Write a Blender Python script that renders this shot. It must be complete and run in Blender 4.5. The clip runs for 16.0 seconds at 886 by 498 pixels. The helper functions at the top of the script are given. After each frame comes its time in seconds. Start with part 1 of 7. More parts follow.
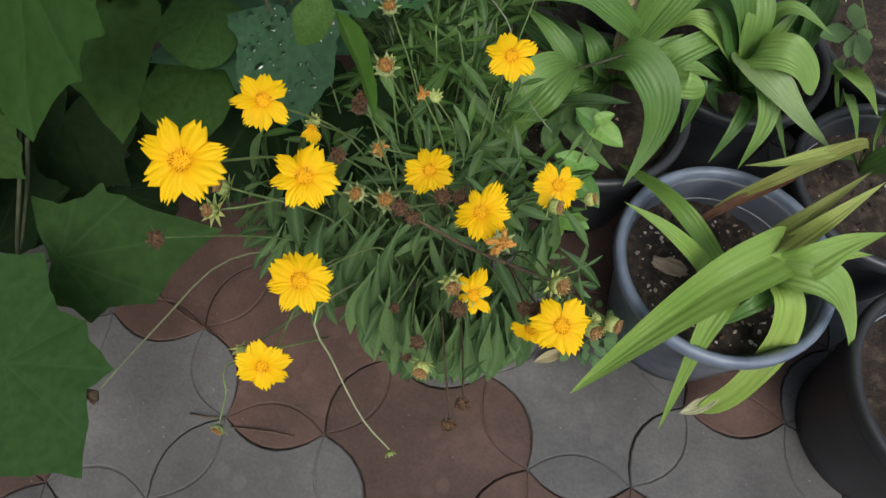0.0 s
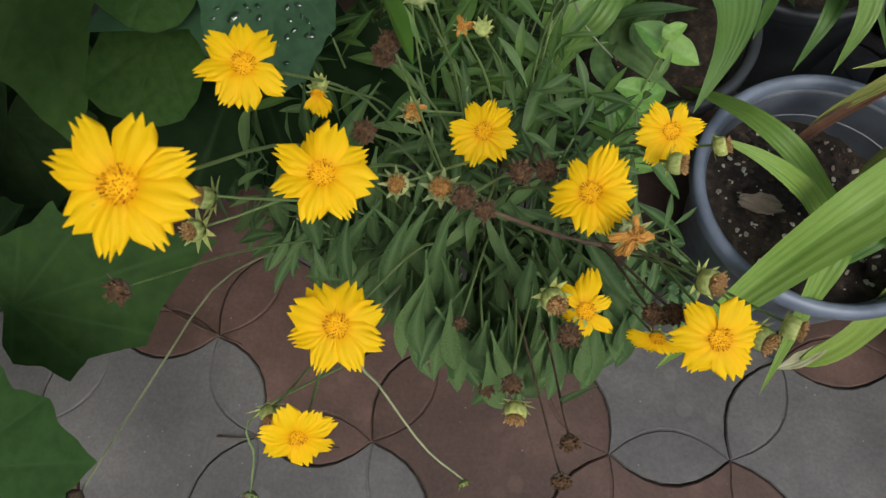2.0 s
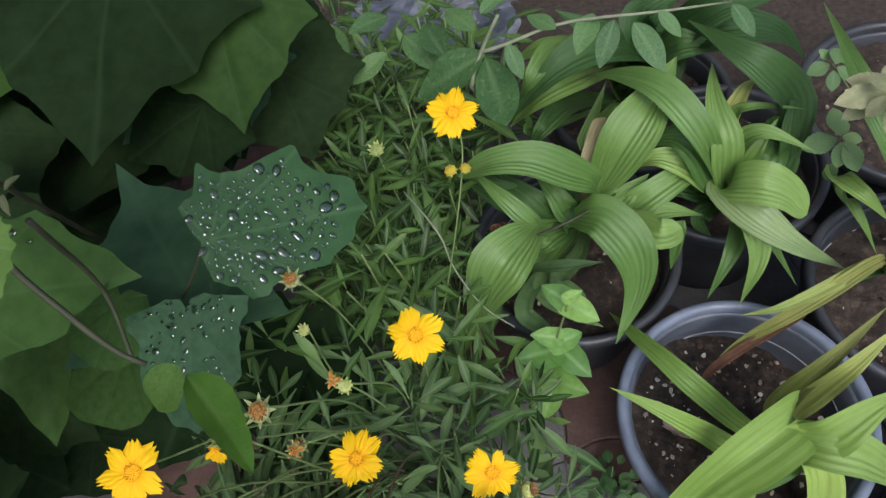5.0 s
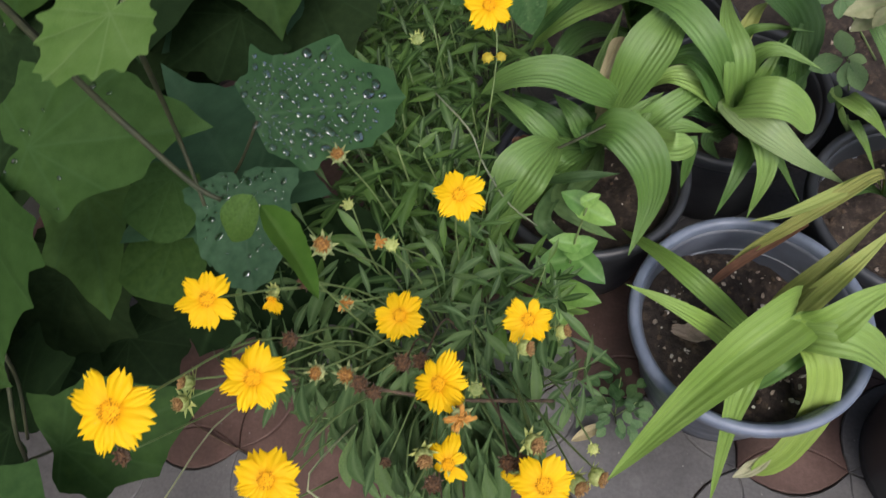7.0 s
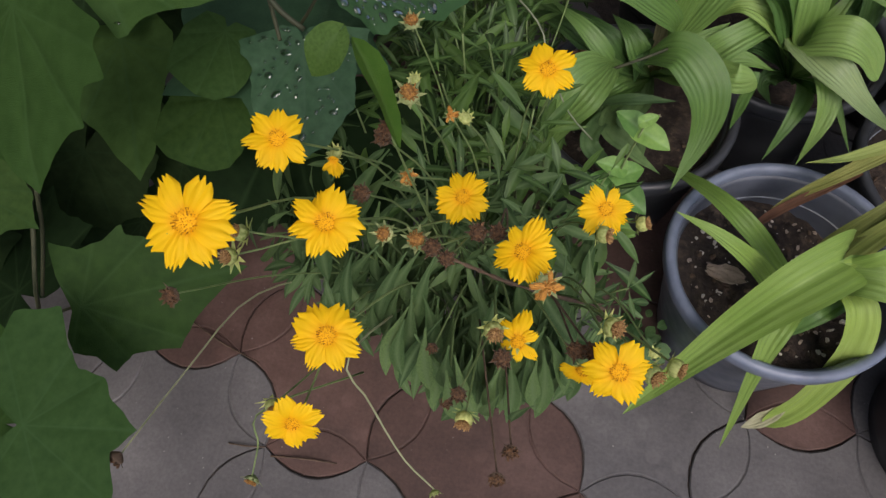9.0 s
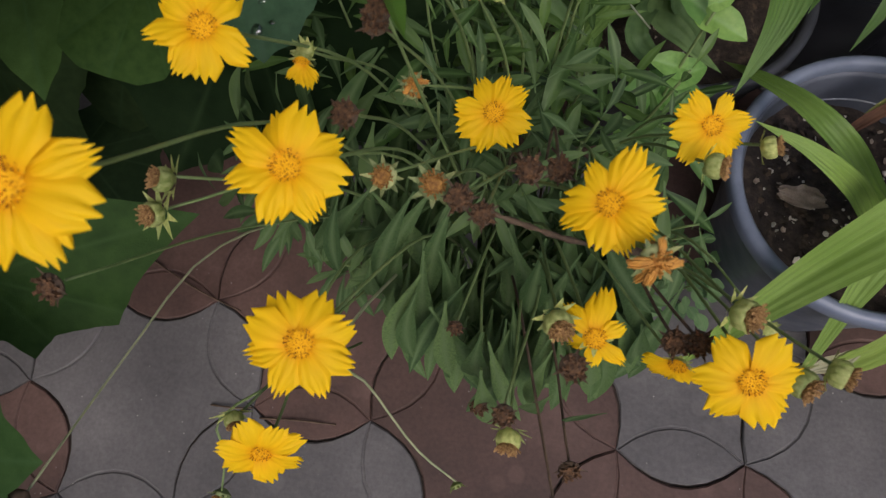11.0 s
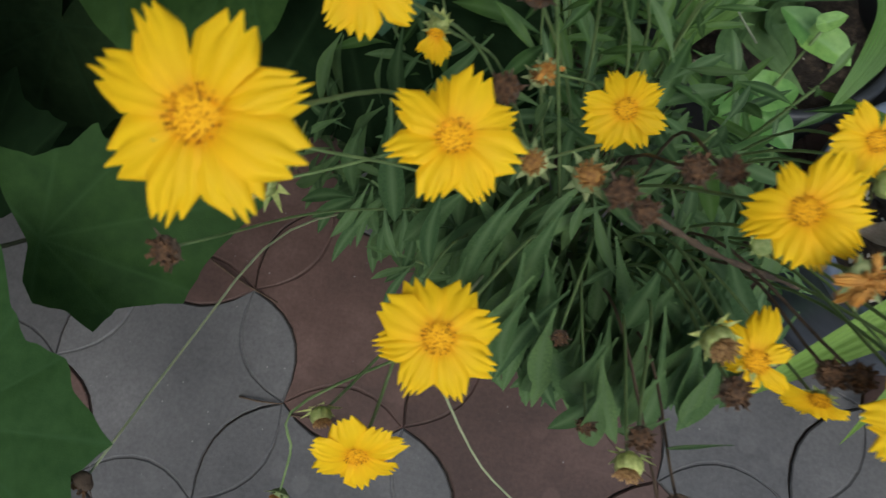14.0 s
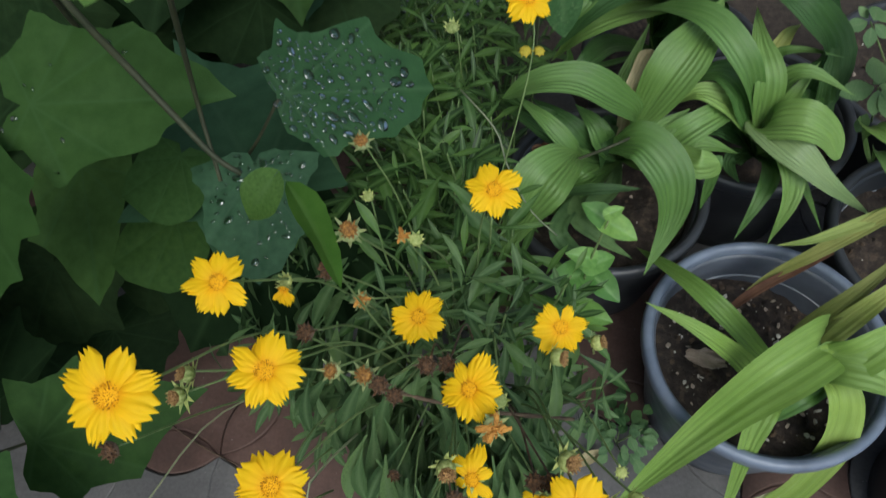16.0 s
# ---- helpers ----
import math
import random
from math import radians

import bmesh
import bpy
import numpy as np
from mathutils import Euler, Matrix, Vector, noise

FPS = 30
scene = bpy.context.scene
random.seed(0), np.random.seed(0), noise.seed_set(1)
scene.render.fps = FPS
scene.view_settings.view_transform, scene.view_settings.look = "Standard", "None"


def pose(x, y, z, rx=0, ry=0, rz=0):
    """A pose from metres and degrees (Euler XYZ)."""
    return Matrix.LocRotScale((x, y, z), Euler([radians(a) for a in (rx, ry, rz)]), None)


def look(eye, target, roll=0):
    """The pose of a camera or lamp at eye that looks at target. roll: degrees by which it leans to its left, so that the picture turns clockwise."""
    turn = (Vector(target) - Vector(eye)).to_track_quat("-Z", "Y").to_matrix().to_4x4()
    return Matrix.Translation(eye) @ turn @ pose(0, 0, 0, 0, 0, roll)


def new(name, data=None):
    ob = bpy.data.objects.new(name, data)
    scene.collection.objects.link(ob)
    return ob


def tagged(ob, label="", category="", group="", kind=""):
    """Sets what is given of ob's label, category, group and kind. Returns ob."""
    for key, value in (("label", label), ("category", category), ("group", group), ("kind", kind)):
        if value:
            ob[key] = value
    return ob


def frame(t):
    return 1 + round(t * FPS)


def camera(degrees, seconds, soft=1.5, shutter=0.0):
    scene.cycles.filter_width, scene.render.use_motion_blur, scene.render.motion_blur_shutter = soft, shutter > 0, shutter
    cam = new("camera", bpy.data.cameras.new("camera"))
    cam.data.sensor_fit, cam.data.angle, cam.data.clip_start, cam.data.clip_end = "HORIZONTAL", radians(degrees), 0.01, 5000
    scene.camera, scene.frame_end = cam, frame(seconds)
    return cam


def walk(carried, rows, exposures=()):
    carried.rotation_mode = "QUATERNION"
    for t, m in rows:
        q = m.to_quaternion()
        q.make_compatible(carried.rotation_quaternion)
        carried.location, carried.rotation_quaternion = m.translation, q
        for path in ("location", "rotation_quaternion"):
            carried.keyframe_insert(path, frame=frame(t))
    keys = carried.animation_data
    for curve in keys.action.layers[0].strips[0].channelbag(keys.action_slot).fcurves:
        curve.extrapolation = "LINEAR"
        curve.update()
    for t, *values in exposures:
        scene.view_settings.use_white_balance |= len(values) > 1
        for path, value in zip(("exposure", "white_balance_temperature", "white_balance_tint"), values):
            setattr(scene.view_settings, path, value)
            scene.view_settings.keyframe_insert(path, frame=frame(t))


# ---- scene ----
cam = camera(66.1, 16.0, 1.3, 0.25)
cam.data.dof.use_dof, cam.data.dof.focus_distance, cam.data.dof.aperture_fstop = True, 0.48, 26
PATH = [
    (0, (0.158, 0.168, 0.891), (-0.015, 1.029, -0.906), 2.1),
    (0.5, (0.148, 0.189, 0.883), (-0.028, 1.069, -0.904), -0.3),
    (1, (0.135, 0.196, 0.862), (-0.054, 1.005, -0.957), -3.7),
    (1.5, (0.118, 0.228, 0.816), (-0.056, 0.993, -1.024), -6.7),
    (2, (0.108, 0.243, 0.784), (-0.064, 0.947, -1.08), -7.2),
    (2.5, (0.123, 0.249, 0.796), (-0.121, 0.941, -1.065), -12.2),
    (3, (0.149, 0.234, 0.856), (-0.215, 0.974, -0.966), -17.8),
    (3.5, (0.193, 0.279, 0.872), (-0.071, 1.149, -0.909), -12.5),
    (4, (0.218, 0.334, 0.894), (-0.135, 1.239, -0.854), -18.0),
    (4.2, (0.223, 0.36, 0.904), (-0.141, 1.287, -0.83), -17.5),
    (6.3, (0.23, 0.301, 0.926), (-0.129, 1.255, -0.795), -15.6),
    (6.5, (0.227, 0.29, 0.931), (-0.128, 1.255, -0.785), -15.3),
    (7, (0.206, 0.26, 0.914), (-0.14, 1.157, -0.84), -15.5),
    (7.5, (0.181, 0.226, 0.9), (-0.173, 1.087, -0.871), -14.0),
    (8, (0.161, 0.211, 0.894), (-0.211, 1.034, -0.891), -13.9),
    (8.2, (0.156, 0.208, 0.885), (-0.203, 1.024, -0.905), -12.1),
    (10.3, (0.133, 0.246, 0.821), (-0.089, 0.954, -1.037), -7.4),
    (10.5, (0.125, 0.257, 0.796), (-0.115, 0.884, -1.088), -12.2),
    (11, (0.114, 0.277, 0.749), (-0.107, 0.856, -1.152), -10.8),
    (11.5, (0.115, 0.278, 0.737), (-0.146, 0.841, -1.165), -12.7),
    (12, (0.103, 0.264, 0.758), (-0.22, 0.89, -1.114), -13.8),
    (12.5, (0.087, 0.268, 0.737), (-0.199, 0.888, -1.143), -10.7),
    (13, (0.05, 0.271, 0.728), (-0.233, 0.922, -1.142), -7.2),
    (13.5, (0.038, 0.267, 0.708), (-0.228, 0.861, -1.183), -6.5),
    (14, (0.065, 0.267, 0.726), (-0.174, 0.876, -1.164), -6.3),
    (14.5, (0.12, 0.252, 0.776), (-0.087, 0.935, -1.092), -6.8),
    (15, (0.148, 0.238, 0.818), (-0.102, 0.98, -1.022), -10.2),
    (15.5, (0.162, 0.249, 0.842), (-0.11, 1.08, -0.957), -10.5),
    (16, (0.172, 0.257, 0.88), (-0.128, 1.216, -0.849), -8.7),
]
EXPOSURES = [(0, 0.10, 6350, 5), (1, 0.10, 6350, 5), (1.5, -0.19, 6500, 5), (2, -0.04, 6450, 5), (2.5, -0.08, 6400, 4), (3.5, 0.18, 6100, 2), (4, 0.23, 6000, 7), (6.5, 0.45, 6250, 14), (7, 0.28, 6350, 13), (7.5, 0.05, 6450, 17), (8, 0.03, 6450, 15), (10.5, -0.28, 6500, 22), (11, -0.29, 6450, 17), (12.5, -0.32, 6250, 10), (13.5, -0.23, 5950, 5), (14, -0.23, 5900, 4), (14.5, -0.07, 5800, 2), (15.5, 0.03, 5800, 0), (16, -0.07, 5900, 2)]
walk(cam, [(t, look(eye, target, roll)) for t, eye, target, roll in PATH], EXPOSURES)


# ---- light ----
world = bpy.data.worlds.new("world")
scene.world = world
world.use_nodes = True
wn, wl = world.node_tree.nodes, world.node_tree.links
sky = wn.new("ShaderNodeTexSky")
sky.sky_type, sky.sun_disc = "NISHITA", False
sky.sun_elevation, sky.sun_rotation = radians(55), radians(155)
sky.air_density, sky.dust_density = 1.0, 4.0
wl.new(sky.outputs["Color"], wn["Background"].inputs["Color"])
wn["Background"].inputs["Strength"].default_value = 0.15
sun = new("sun", bpy.data.lights.new("sun", "SUN"))
sun.data.energy, sun.data.angle, sun.data.color = 1.55, radians(34), (1.0, 0.97, 0.92)
sun.matrix_world = look((1.3, -2.0, 4.0), (0.15, 0.45, 0.2))


# ---- materials ----
def tree(name):
    m = bpy.data.materials.new(name)
    m.use_nodes = True
    return m, m.node_tree.nodes, m.node_tree.links, m.node_tree.nodes["Principled BSDF"]


def ramp(nodes, links, fac, stops):
    r = nodes.new("ShaderNodeValToRGB")
    e = r.color_ramp.elements
    while len(e) < len(stops):
        e.new(0.5)
    for el, (p, c) in zip(e, stops):
        el.position, el.color = p, (*c, 1)
    links.new(fac, r.inputs["Fac"])
    return r.outputs["Color"]


def noisy(nodes, links, scale, detail=4.0, rough=0.55, coord="Object", stretch=None):
    c = nodes.new("ShaderNodeTexCoord")
    n = nodes.new("ShaderNodeTexNoise")
    n.inputs["Scale"].default_value, n.inputs["Detail"].default_value, n.inputs["Roughness"].default_value = scale, detail, rough
    if stretch:
        mp = nodes.new("ShaderNodeMapping")
        mp.inputs["Scale"].default_value = stretch
        links.new(c.outputs[coord], mp.inputs["Vector"])
        links.new(mp.outputs["Vector"], n.inputs["Vector"])
    else:
        links.new(c.outputs[coord], n.inputs["Vector"])
    return n.outputs["Fac"]


def bump(nodes, links, bsdf, height, strength, distance):
    b = nodes.new("ShaderNodeBump")
    b.inputs["Strength"].default_value, b.inputs["Distance"].default_value = strength, distance
    links.new(height, b.inputs["Height"])
    links.new(b.outputs["Normal"], bsdf.inputs["Normal"])


def mixed(nodes, links, fac, a, b, mode="MIX"):
    m = nodes.new("ShaderNodeMix")
    m.data_type, m.blend_type = "RGBA", mode
    for sock, v in ((m.inputs[0], fac), (m.inputs[6], a), (m.inputs[7], b)):
        if isinstance(v, (int, float)):
            sock.default_value = v
        elif isinstance(v, tuple):
            sock.default_value = (*v, 1)
        else:
            links.new(v, sock)
    return m.outputs[2]


def plain(name, dark, light, scale=60.0, rough=0.6, relief=0.3, depth=0.001, coord="Object"):
    m, n, l, b = tree(name)
    f = noisy(n, l, scale, 5, coord=coord)
    l.new(ramp(n, l, f, [(0.3, dark), (0.7, light)]), b.inputs["Base Color"])
    b.inputs["Roughness"].default_value = rough
    bump(n, l, b, noisy(n, l, scale * 3, 4, coord=coord), relief, depth)
    return m


def leafy(name, dark, light, rough=0.5, scale=25.0, stripes=0.0, vein=None, through_light=0.25, patch=None, gloss=0.35, spread=(0.72, 1.3), streak=0.4):
    """Leaf: two tones in broad clouds, fine grain, per-leaf shift, ribs along the blade, some light let through."""
    m, n, l, b = tree(name)
    info = n.new("ShaderNodeObjectInfo")
    geo = n.new("ShaderNodeNewGeometry")
    f = noisy(n, l, scale, 4)
    col = ramp(n, l, f, [(0.3, dark), (0.72, light)])
    rnd = n.new("ShaderNodeMath")
    rnd.operation = "ADD"
    l.new(info.outputs["Random"], rnd.inputs[0])
    l.new(geo.outputs["Random Per Island"], rnd.inputs[1])
    fr = n.new("ShaderNodeMath")
    fr.operation = "FRACT"
    l.new(rnd.outputs[0], fr.inputs[0])
    hsv = n.new("ShaderNodeHueSaturation")
    mr = n.new("ShaderNodeMapRange")
    mr.inputs["To Min"].default_value, mr.inputs["To Max"].default_value = spread
    l.new(fr.outputs[0], mr.inputs["Value"])
    l.new(mr.outputs["Result"], hsv.inputs["Value"])
    mh = n.new("ShaderNodeMapRange")
    mh.inputs["To Min"].default_value, mh.inputs["To Max"].default_value = 0.515, 0.485
    l.new(fr.outputs[0], mh.inputs["Value"])
    l.new(mh.outputs["Result"], hsv.inputs["Hue"])
    l.new(col, hsv.inputs["Color"])
    col = hsv.outputs["Color"]
    height = noisy(n, l, scale * 12, 3)
    if stripes:
        uv = n.new("ShaderNodeUVMap")
        mp = n.new("ShaderNodeMapping")
        mp.inputs["Scale"].default_value = (0.35, stripes, 1)
        l.new(uv.outputs["UV"], mp.inputs["Vector"])
        sn = n.new("ShaderNodeTexNoise")
        sn.inputs["Scale"].default_value, sn.inputs["Detail"].default_value = 5.0, 3.0
        l.new(mp.outputs["Vector"], sn.inputs["Vector"])
        s = ramp(n, l, sn.outputs["Fac"], [(0.35, (0.66, 0.72, 0.6)), (0.65, (1.25, 1.2, 1.1))])
        col = mixed(n, l, streak, col, s, "MULTIPLY")
        mp2 = n.new("ShaderNodeMapping")
        mp2.inputs["Scale"].default_value = (0.22, stripes * 2.6, 1)
        l.new(uv.outputs["UV"], mp2.inputs["Vector"])
        rib = n.new("ShaderNodeTexNoise")
        rib.inputs["Scale"].default_value, rib.inputs["Detail"].default_value = 5.0, 2.0
        l.new(mp2.outputs["Vector"], rib.inputs["Vector"])
        fine = ramp(n, l, rib.outputs["Fac"], [(0.38, (0.72, 0.76, 0.68)), (0.62, (1.22, 1.2, 1.16))])
        col = mixed(n, l, streak * 0.7, col, fine, "MULTIPLY")
        height = rib.outputs["Fac"]
    if patch:
        pf = ramp(n, l, noisy(n, l, 14, 5), [(0.58, (0, 0, 0)), (0.66, (1, 1, 1))])
        col = mixed(n, l, pf, col, patch)
    if vein:
        at = n.new("ShaderNodeAttribute")
        at.attribute_name = "vein"
        col = mixed(n, l, at.outputs["Fac"], col, vein)
    l.new(col, b.inputs["Base Color"])
    b.inputs["Roughness"].default_value = rough
    b.inputs["Specular IOR Level"].default_value = gloss
    bump(n, l, b, height, 0.35, 0.0012)
    tr = n.new("ShaderNodeBsdfTranslucent")
    l.new(col, tr.inputs["Color"])
    mx = n.new("ShaderNodeMixShader")
    mx.inputs[0].default_value = through_light
    l.new(b.outputs[0], mx.inputs[1])
    l.new(tr.outputs[0], mx.inputs[2])
    l.new(mx.outputs[0], n["Material Output"].inputs["Surface"])
    return m


M_PALM = leafy("pleated_leaf", (0.080, 0.168, 0.036), (0.160, 0.290, 0.080), 0.36, 9, stripes=22.0, streak=0.45, gloss=0.5, vein=(0.235, 0.36, 0.125))
# Darker green than the other pleated leaves, for lower and back blades.
M_PALM_DARK = leafy("pleated_leaf_dark", (0.034, 0.085, 0.024), (0.066, 0.145, 0.044), 0.45, 9, stripes=22.0, streak=0.6, vein=(0.105, 0.20, 0.07))
M_PALM_LIGHT = leafy("pleated_leaf_young", (0.138, 0.250, 0.055), (0.235, 0.385, 0.120), 0.35, 9, stripes=22.0, streak=0.45, gloss=0.5, vein=(0.33, 0.47, 0.18))
M_PALM_PALE = leafy("pleated_leaf_pale", (0.20, 0.30, 0.11), (0.34, 0.44, 0.20), 0.38, 12, stripes=10.0, gloss=0.6, vein=(0.44, 0.53, 0.28))
M_PALM_FRESH = leafy("strap_leaf_fresh", (0.185, 0.315, 0.055), (0.310, 0.445, 0.125), 0.4, 7, stripes=18.0, streak=0.45, vein=(0.36, 0.50, 0.16))
M_PALM_YELLOW = leafy("pleated_leaf_yellowing", (0.18, 0.26, 0.06), (0.38, 0.42, 0.14), 0.5, 14, stripes=9.0, patch=(0.34, 0.30, 0.12), vein=(0.44, 0.48, 0.19))
M_PALM_DRY = leafy("pleated_leaf_dry", (0.17, 0.20, 0.05), (0.30, 0.31, 0.10), 0.6, 14, stripes=12.0, patch=(0.13, 0.085, 0.045), streak=0.6)
M_STRAW = leafy("dried_leaf", (0.30, 0.24, 0.14), (0.50, 0.43, 0.27), 0.7, 30, stripes=10.0, through_light=0.1)
M_BLEACHED = leafy("bleached_leaf_end", (0.46, 0.44, 0.27), (0.66, 0.64, 0.46), 0.6, 60, stripes=8.0, through_light=0.15, patch=(0.24, 0.27, 0.09))
M_RUST = leafy("rusty_leaf_end", (0.045, 0.022, 0.010), (0.095, 0.050, 0.024), 0.75, 40, stripes=10.0, through_light=0.1)
M_VINE = leafy("vine_leaf", (0.0180, 0.0477, 0.0090), (0.0297, 0.0711, 0.0144), 0.6, 10, vein=(0.0342, 0.0792, 0.0198), gloss=0.12)
M_VINE_MID = leafy("vine_leaf_middling", (0.034, 0.086, 0.015), (0.056, 0.124, 0.024), 0.5, 14, vein=(0.08, 0.15, 0.04), gloss=0.2)
M_VINE_RAIN = leafy("vine_leaf_wet", (0.028, 0.080, 0.026), (0.046, 0.116, 0.038), 0.5, 6, vein=(0.062, 0.132, 0.052), gloss=0.3)
M_VINE_FRESH = leafy("vine_leaf_fresh", (0.0225, 0.0594, 0.0153), (0.0342, 0.0828, 0.0225), 0.6, 10, vein=(0.0432, 0.0972, 0.0306), gloss=0.12)
M_VINE_BLUE = leafy("vine_leaf_old", (0.024, 0.062, 0.032), (0.042, 0.094, 0.050), 0.55, 10, vein=(0.05, 0.105, 0.055), gloss=0.2)
# Brighter copy of the vine leaf; light on it is put into the colour.
M_VINE_LIT = leafy("vine_leaf_lit", (0.0234, 0.0612, 0.0126), (0.0378, 0.0873, 0.0207), 0.6, 10, vein=(0.0450, 0.0972, 0.0270), gloss=0.14)
# Near-black green: the deep shade inside the vine is put into this colour.
M_VINE_DARK = leafy("vine_leaf_shaded", (0.012, 0.025, 0.009), (0.020, 0.040, 0.014), 0.7, 10, vein=(0.024, 0.048, 0.018), gloss=0.06)
M_VINE_YOUNG = leafy("vine_leaf_young", (0.058, 0.142, 0.018), (0.092, 0.198, 0.030), 0.5, 4, vein=(0.13, 0.25, 0.06), through_light=0.35, gloss=0.2)
M_VINE_TENDER = leafy("vine_leaf_tender", (0.062, 0.138, 0.028), (0.100, 0.188, 0.050), 0.5, 3, vein=(0.15, 0.24, 0.08), through_light=0.3, gloss=0.25)
M_CORE = leafy("coreopsis_leaf", (0.056, 0.109, 0.038), (0.106, 0.184, 0.063), 0.58, 60, gloss=0.22, vein=(0.135, 0.21, 0.09), spread=(0.62, 1.4))
M_CORE_BACK = leafy("coreopsis_leaf_upper", (0.038, 0.092, 0.017), (0.084, 0.168, 0.036), 0.42, 60, gloss=0.35, vein=(0.115, 0.20, 0.065), spread=(0.35, 1.5))
M_HEART = leafy("heart_leaf", (0.105, 0.24, 0.045), (0.20, 0.38, 0.09), 0.38, 3, vein=(0.25, 0.42, 0.15), gloss=0.5)
M_SHRUB = leafy("shrub_leaf", (0.065, 0.145, 0.048), (0.115, 0.23, 0.08), 0.42, 22, vein=(0.16, 0.26, 0.11), gloss=0.45, patch=(0.13, 0.22, 0.09))
M_ROUND = leafy("round_leaf", (0.11, 0.20, 0.075), (0.19, 0.31, 0.125), 0.55, 30, vein=(0.18, 0.26, 0.12))
M_PALE = leafy("pale_variegated_leaf", (0.25, 0.28, 0.14), (0.42, 0.41, 0.25), 0.6, 4, vein=(0.22, 0.32, 0.13))
M_STEM = plain("green_stem", (0.10, 0.16, 0.05), (0.18, 0.25, 0.09), 80, 0.55, 0.2, 0.0004)
M_STEM_PALE = plain("pale_stem", (0.24, 0.29, 0.15), (0.36, 0.38, 0.22), 80, 0.55, 0.2, 0.0004)
M_STEM_SHRUB = plain("shrub_stem", (0.14, 0.17, 0.10), (0.24, 0.26, 0.17), 80, 0.6, 0.3, 0.0004)
M_STEM_BROWN = plain("brown_vine_stem", (0.022, 0.029, 0.011), (0.045, 0.050, 0.021), 80, 0.7, 0.4, 0.0008)
M_DEADWOOD = plain("dry_stalk", (0.042, 0.027, 0.017), (0.135, 0.090, 0.054), 90, 0.8, 0.5, 0.001)
M_CALYX = leafy("calyx", (0.26, 0.34, 0.08), (0.52, 0.56, 0.22), 0.55, 2.2)
M_BUD = leafy("yellow_bud", (0.40, 0.33, 0.03), (0.62, 0.50, 0.05), 0.55, 2)
M_BRACT = leafy("dry_bract", (0.21, 0.27, 0.10), (0.38, 0.43, 0.20), 0.7, 2)
M_SEED = plain("seed_head", (0.15, 0.06, 0.016), (0.52, 0.28, 0.065), 3, 0.85, 0.6, 0.002)
M_SEED_BROWN = plain("ripe_seed_head", (0.17, 0.080, 0.028), (0.60, 0.37, 0.14), 4, 0.85, 0.6, 0.002)
M_SEED_DARK = plain("dark_seed_head", (0.026, 0.013, 0.006), (0.17, 0.088, 0.038), 2.5, 0.9, 0.6, 0.002)
M_ORANGE = plain("withered_petal", (0.30, 0.12, 0.02), (0.66, 0.34, 0.06), 2.5, 0.75, 0.6, 0.001)


def petal_material():
    m, n, l, b = tree("yellow_petal")
    uv = n.new("ShaderNodeUVMap")
    sp = n.new("ShaderNodeSeparateXYZ")
    l.new(uv.outputs["UV"], sp.inputs[0])
    base = ramp(n, l, sp.outputs["X"], [(0.0, (0.87, 0.41, 0.003)), (0.3, (0.945, 0.575, 0.004)), (1.0, (0.97, 0.645, 0.008))])
    mp = n.new("ShaderNodeMapping")
    mp.inputs["Scale"].default_value = (0.35, 2.6, 1)
    l.new(uv.outputs["UV"], mp.inputs["Vector"])
    sn = n.new("ShaderNodeTexNoise")
    sn.inputs["Scale"].default_value = 3.0
    l.new(mp.outputs["Vector"], sn.inputs["Vector"])
    s = ramp(n, l, sn.outputs["Fac"], [(0.32, (0.84, 0.72, 0.5)), (0.62, (1.05, 1.05, 1.0))])
    col = mixed(n, l, 0.3, base, s, "MULTIPLY")
    l.new(col, b.inputs["Base Color"])
    b.inputs["Roughness"].default_value = 0.6
    b.inputs["Specular IOR Level"].default_value = 0.2
    bump(n, l, b, sn.outputs["Fac"], 0.35, 0.0006)
    tr = n.new("ShaderNodeBsdfTranslucent")
    l.new(col, tr.inputs["Color"])
    mx = n.new("ShaderNodeMixShader")
    mx.inputs[0].default_value = 0.3
    l.new(b.outputs[0], mx.inputs[1])
    l.new(tr.outputs[0], mx.inputs[2])
    l.new(mx.outputs[0], n["Material Output"].inputs["Surface"])
    return m


M_PETAL = petal_material()


def disc_material():
    m, n, l, b = tree("flower_disc")
    geo = n.new("ShaderNodeNewGeometry")
    shade = ramp(n, l, geo.outputs["Random Per Island"], [(0.0, (0.30, 0.10, 0.004)), (0.22, (0.56, 0.24, 0.004)), (0.6, (0.76, 0.38, 0.005)), (1.0, (0.88, 0.50, 0.006))])
    l.new(shade, b.inputs["Base Color"])
    b.inputs["Roughness"].default_value = 0.7
    b.inputs["Specular IOR Level"].default_value = 0.2
    bump(n, l, b, noisy(n, l, 12, 3), 0.2, 0.001)
    return m


M_DISC = disc_material()


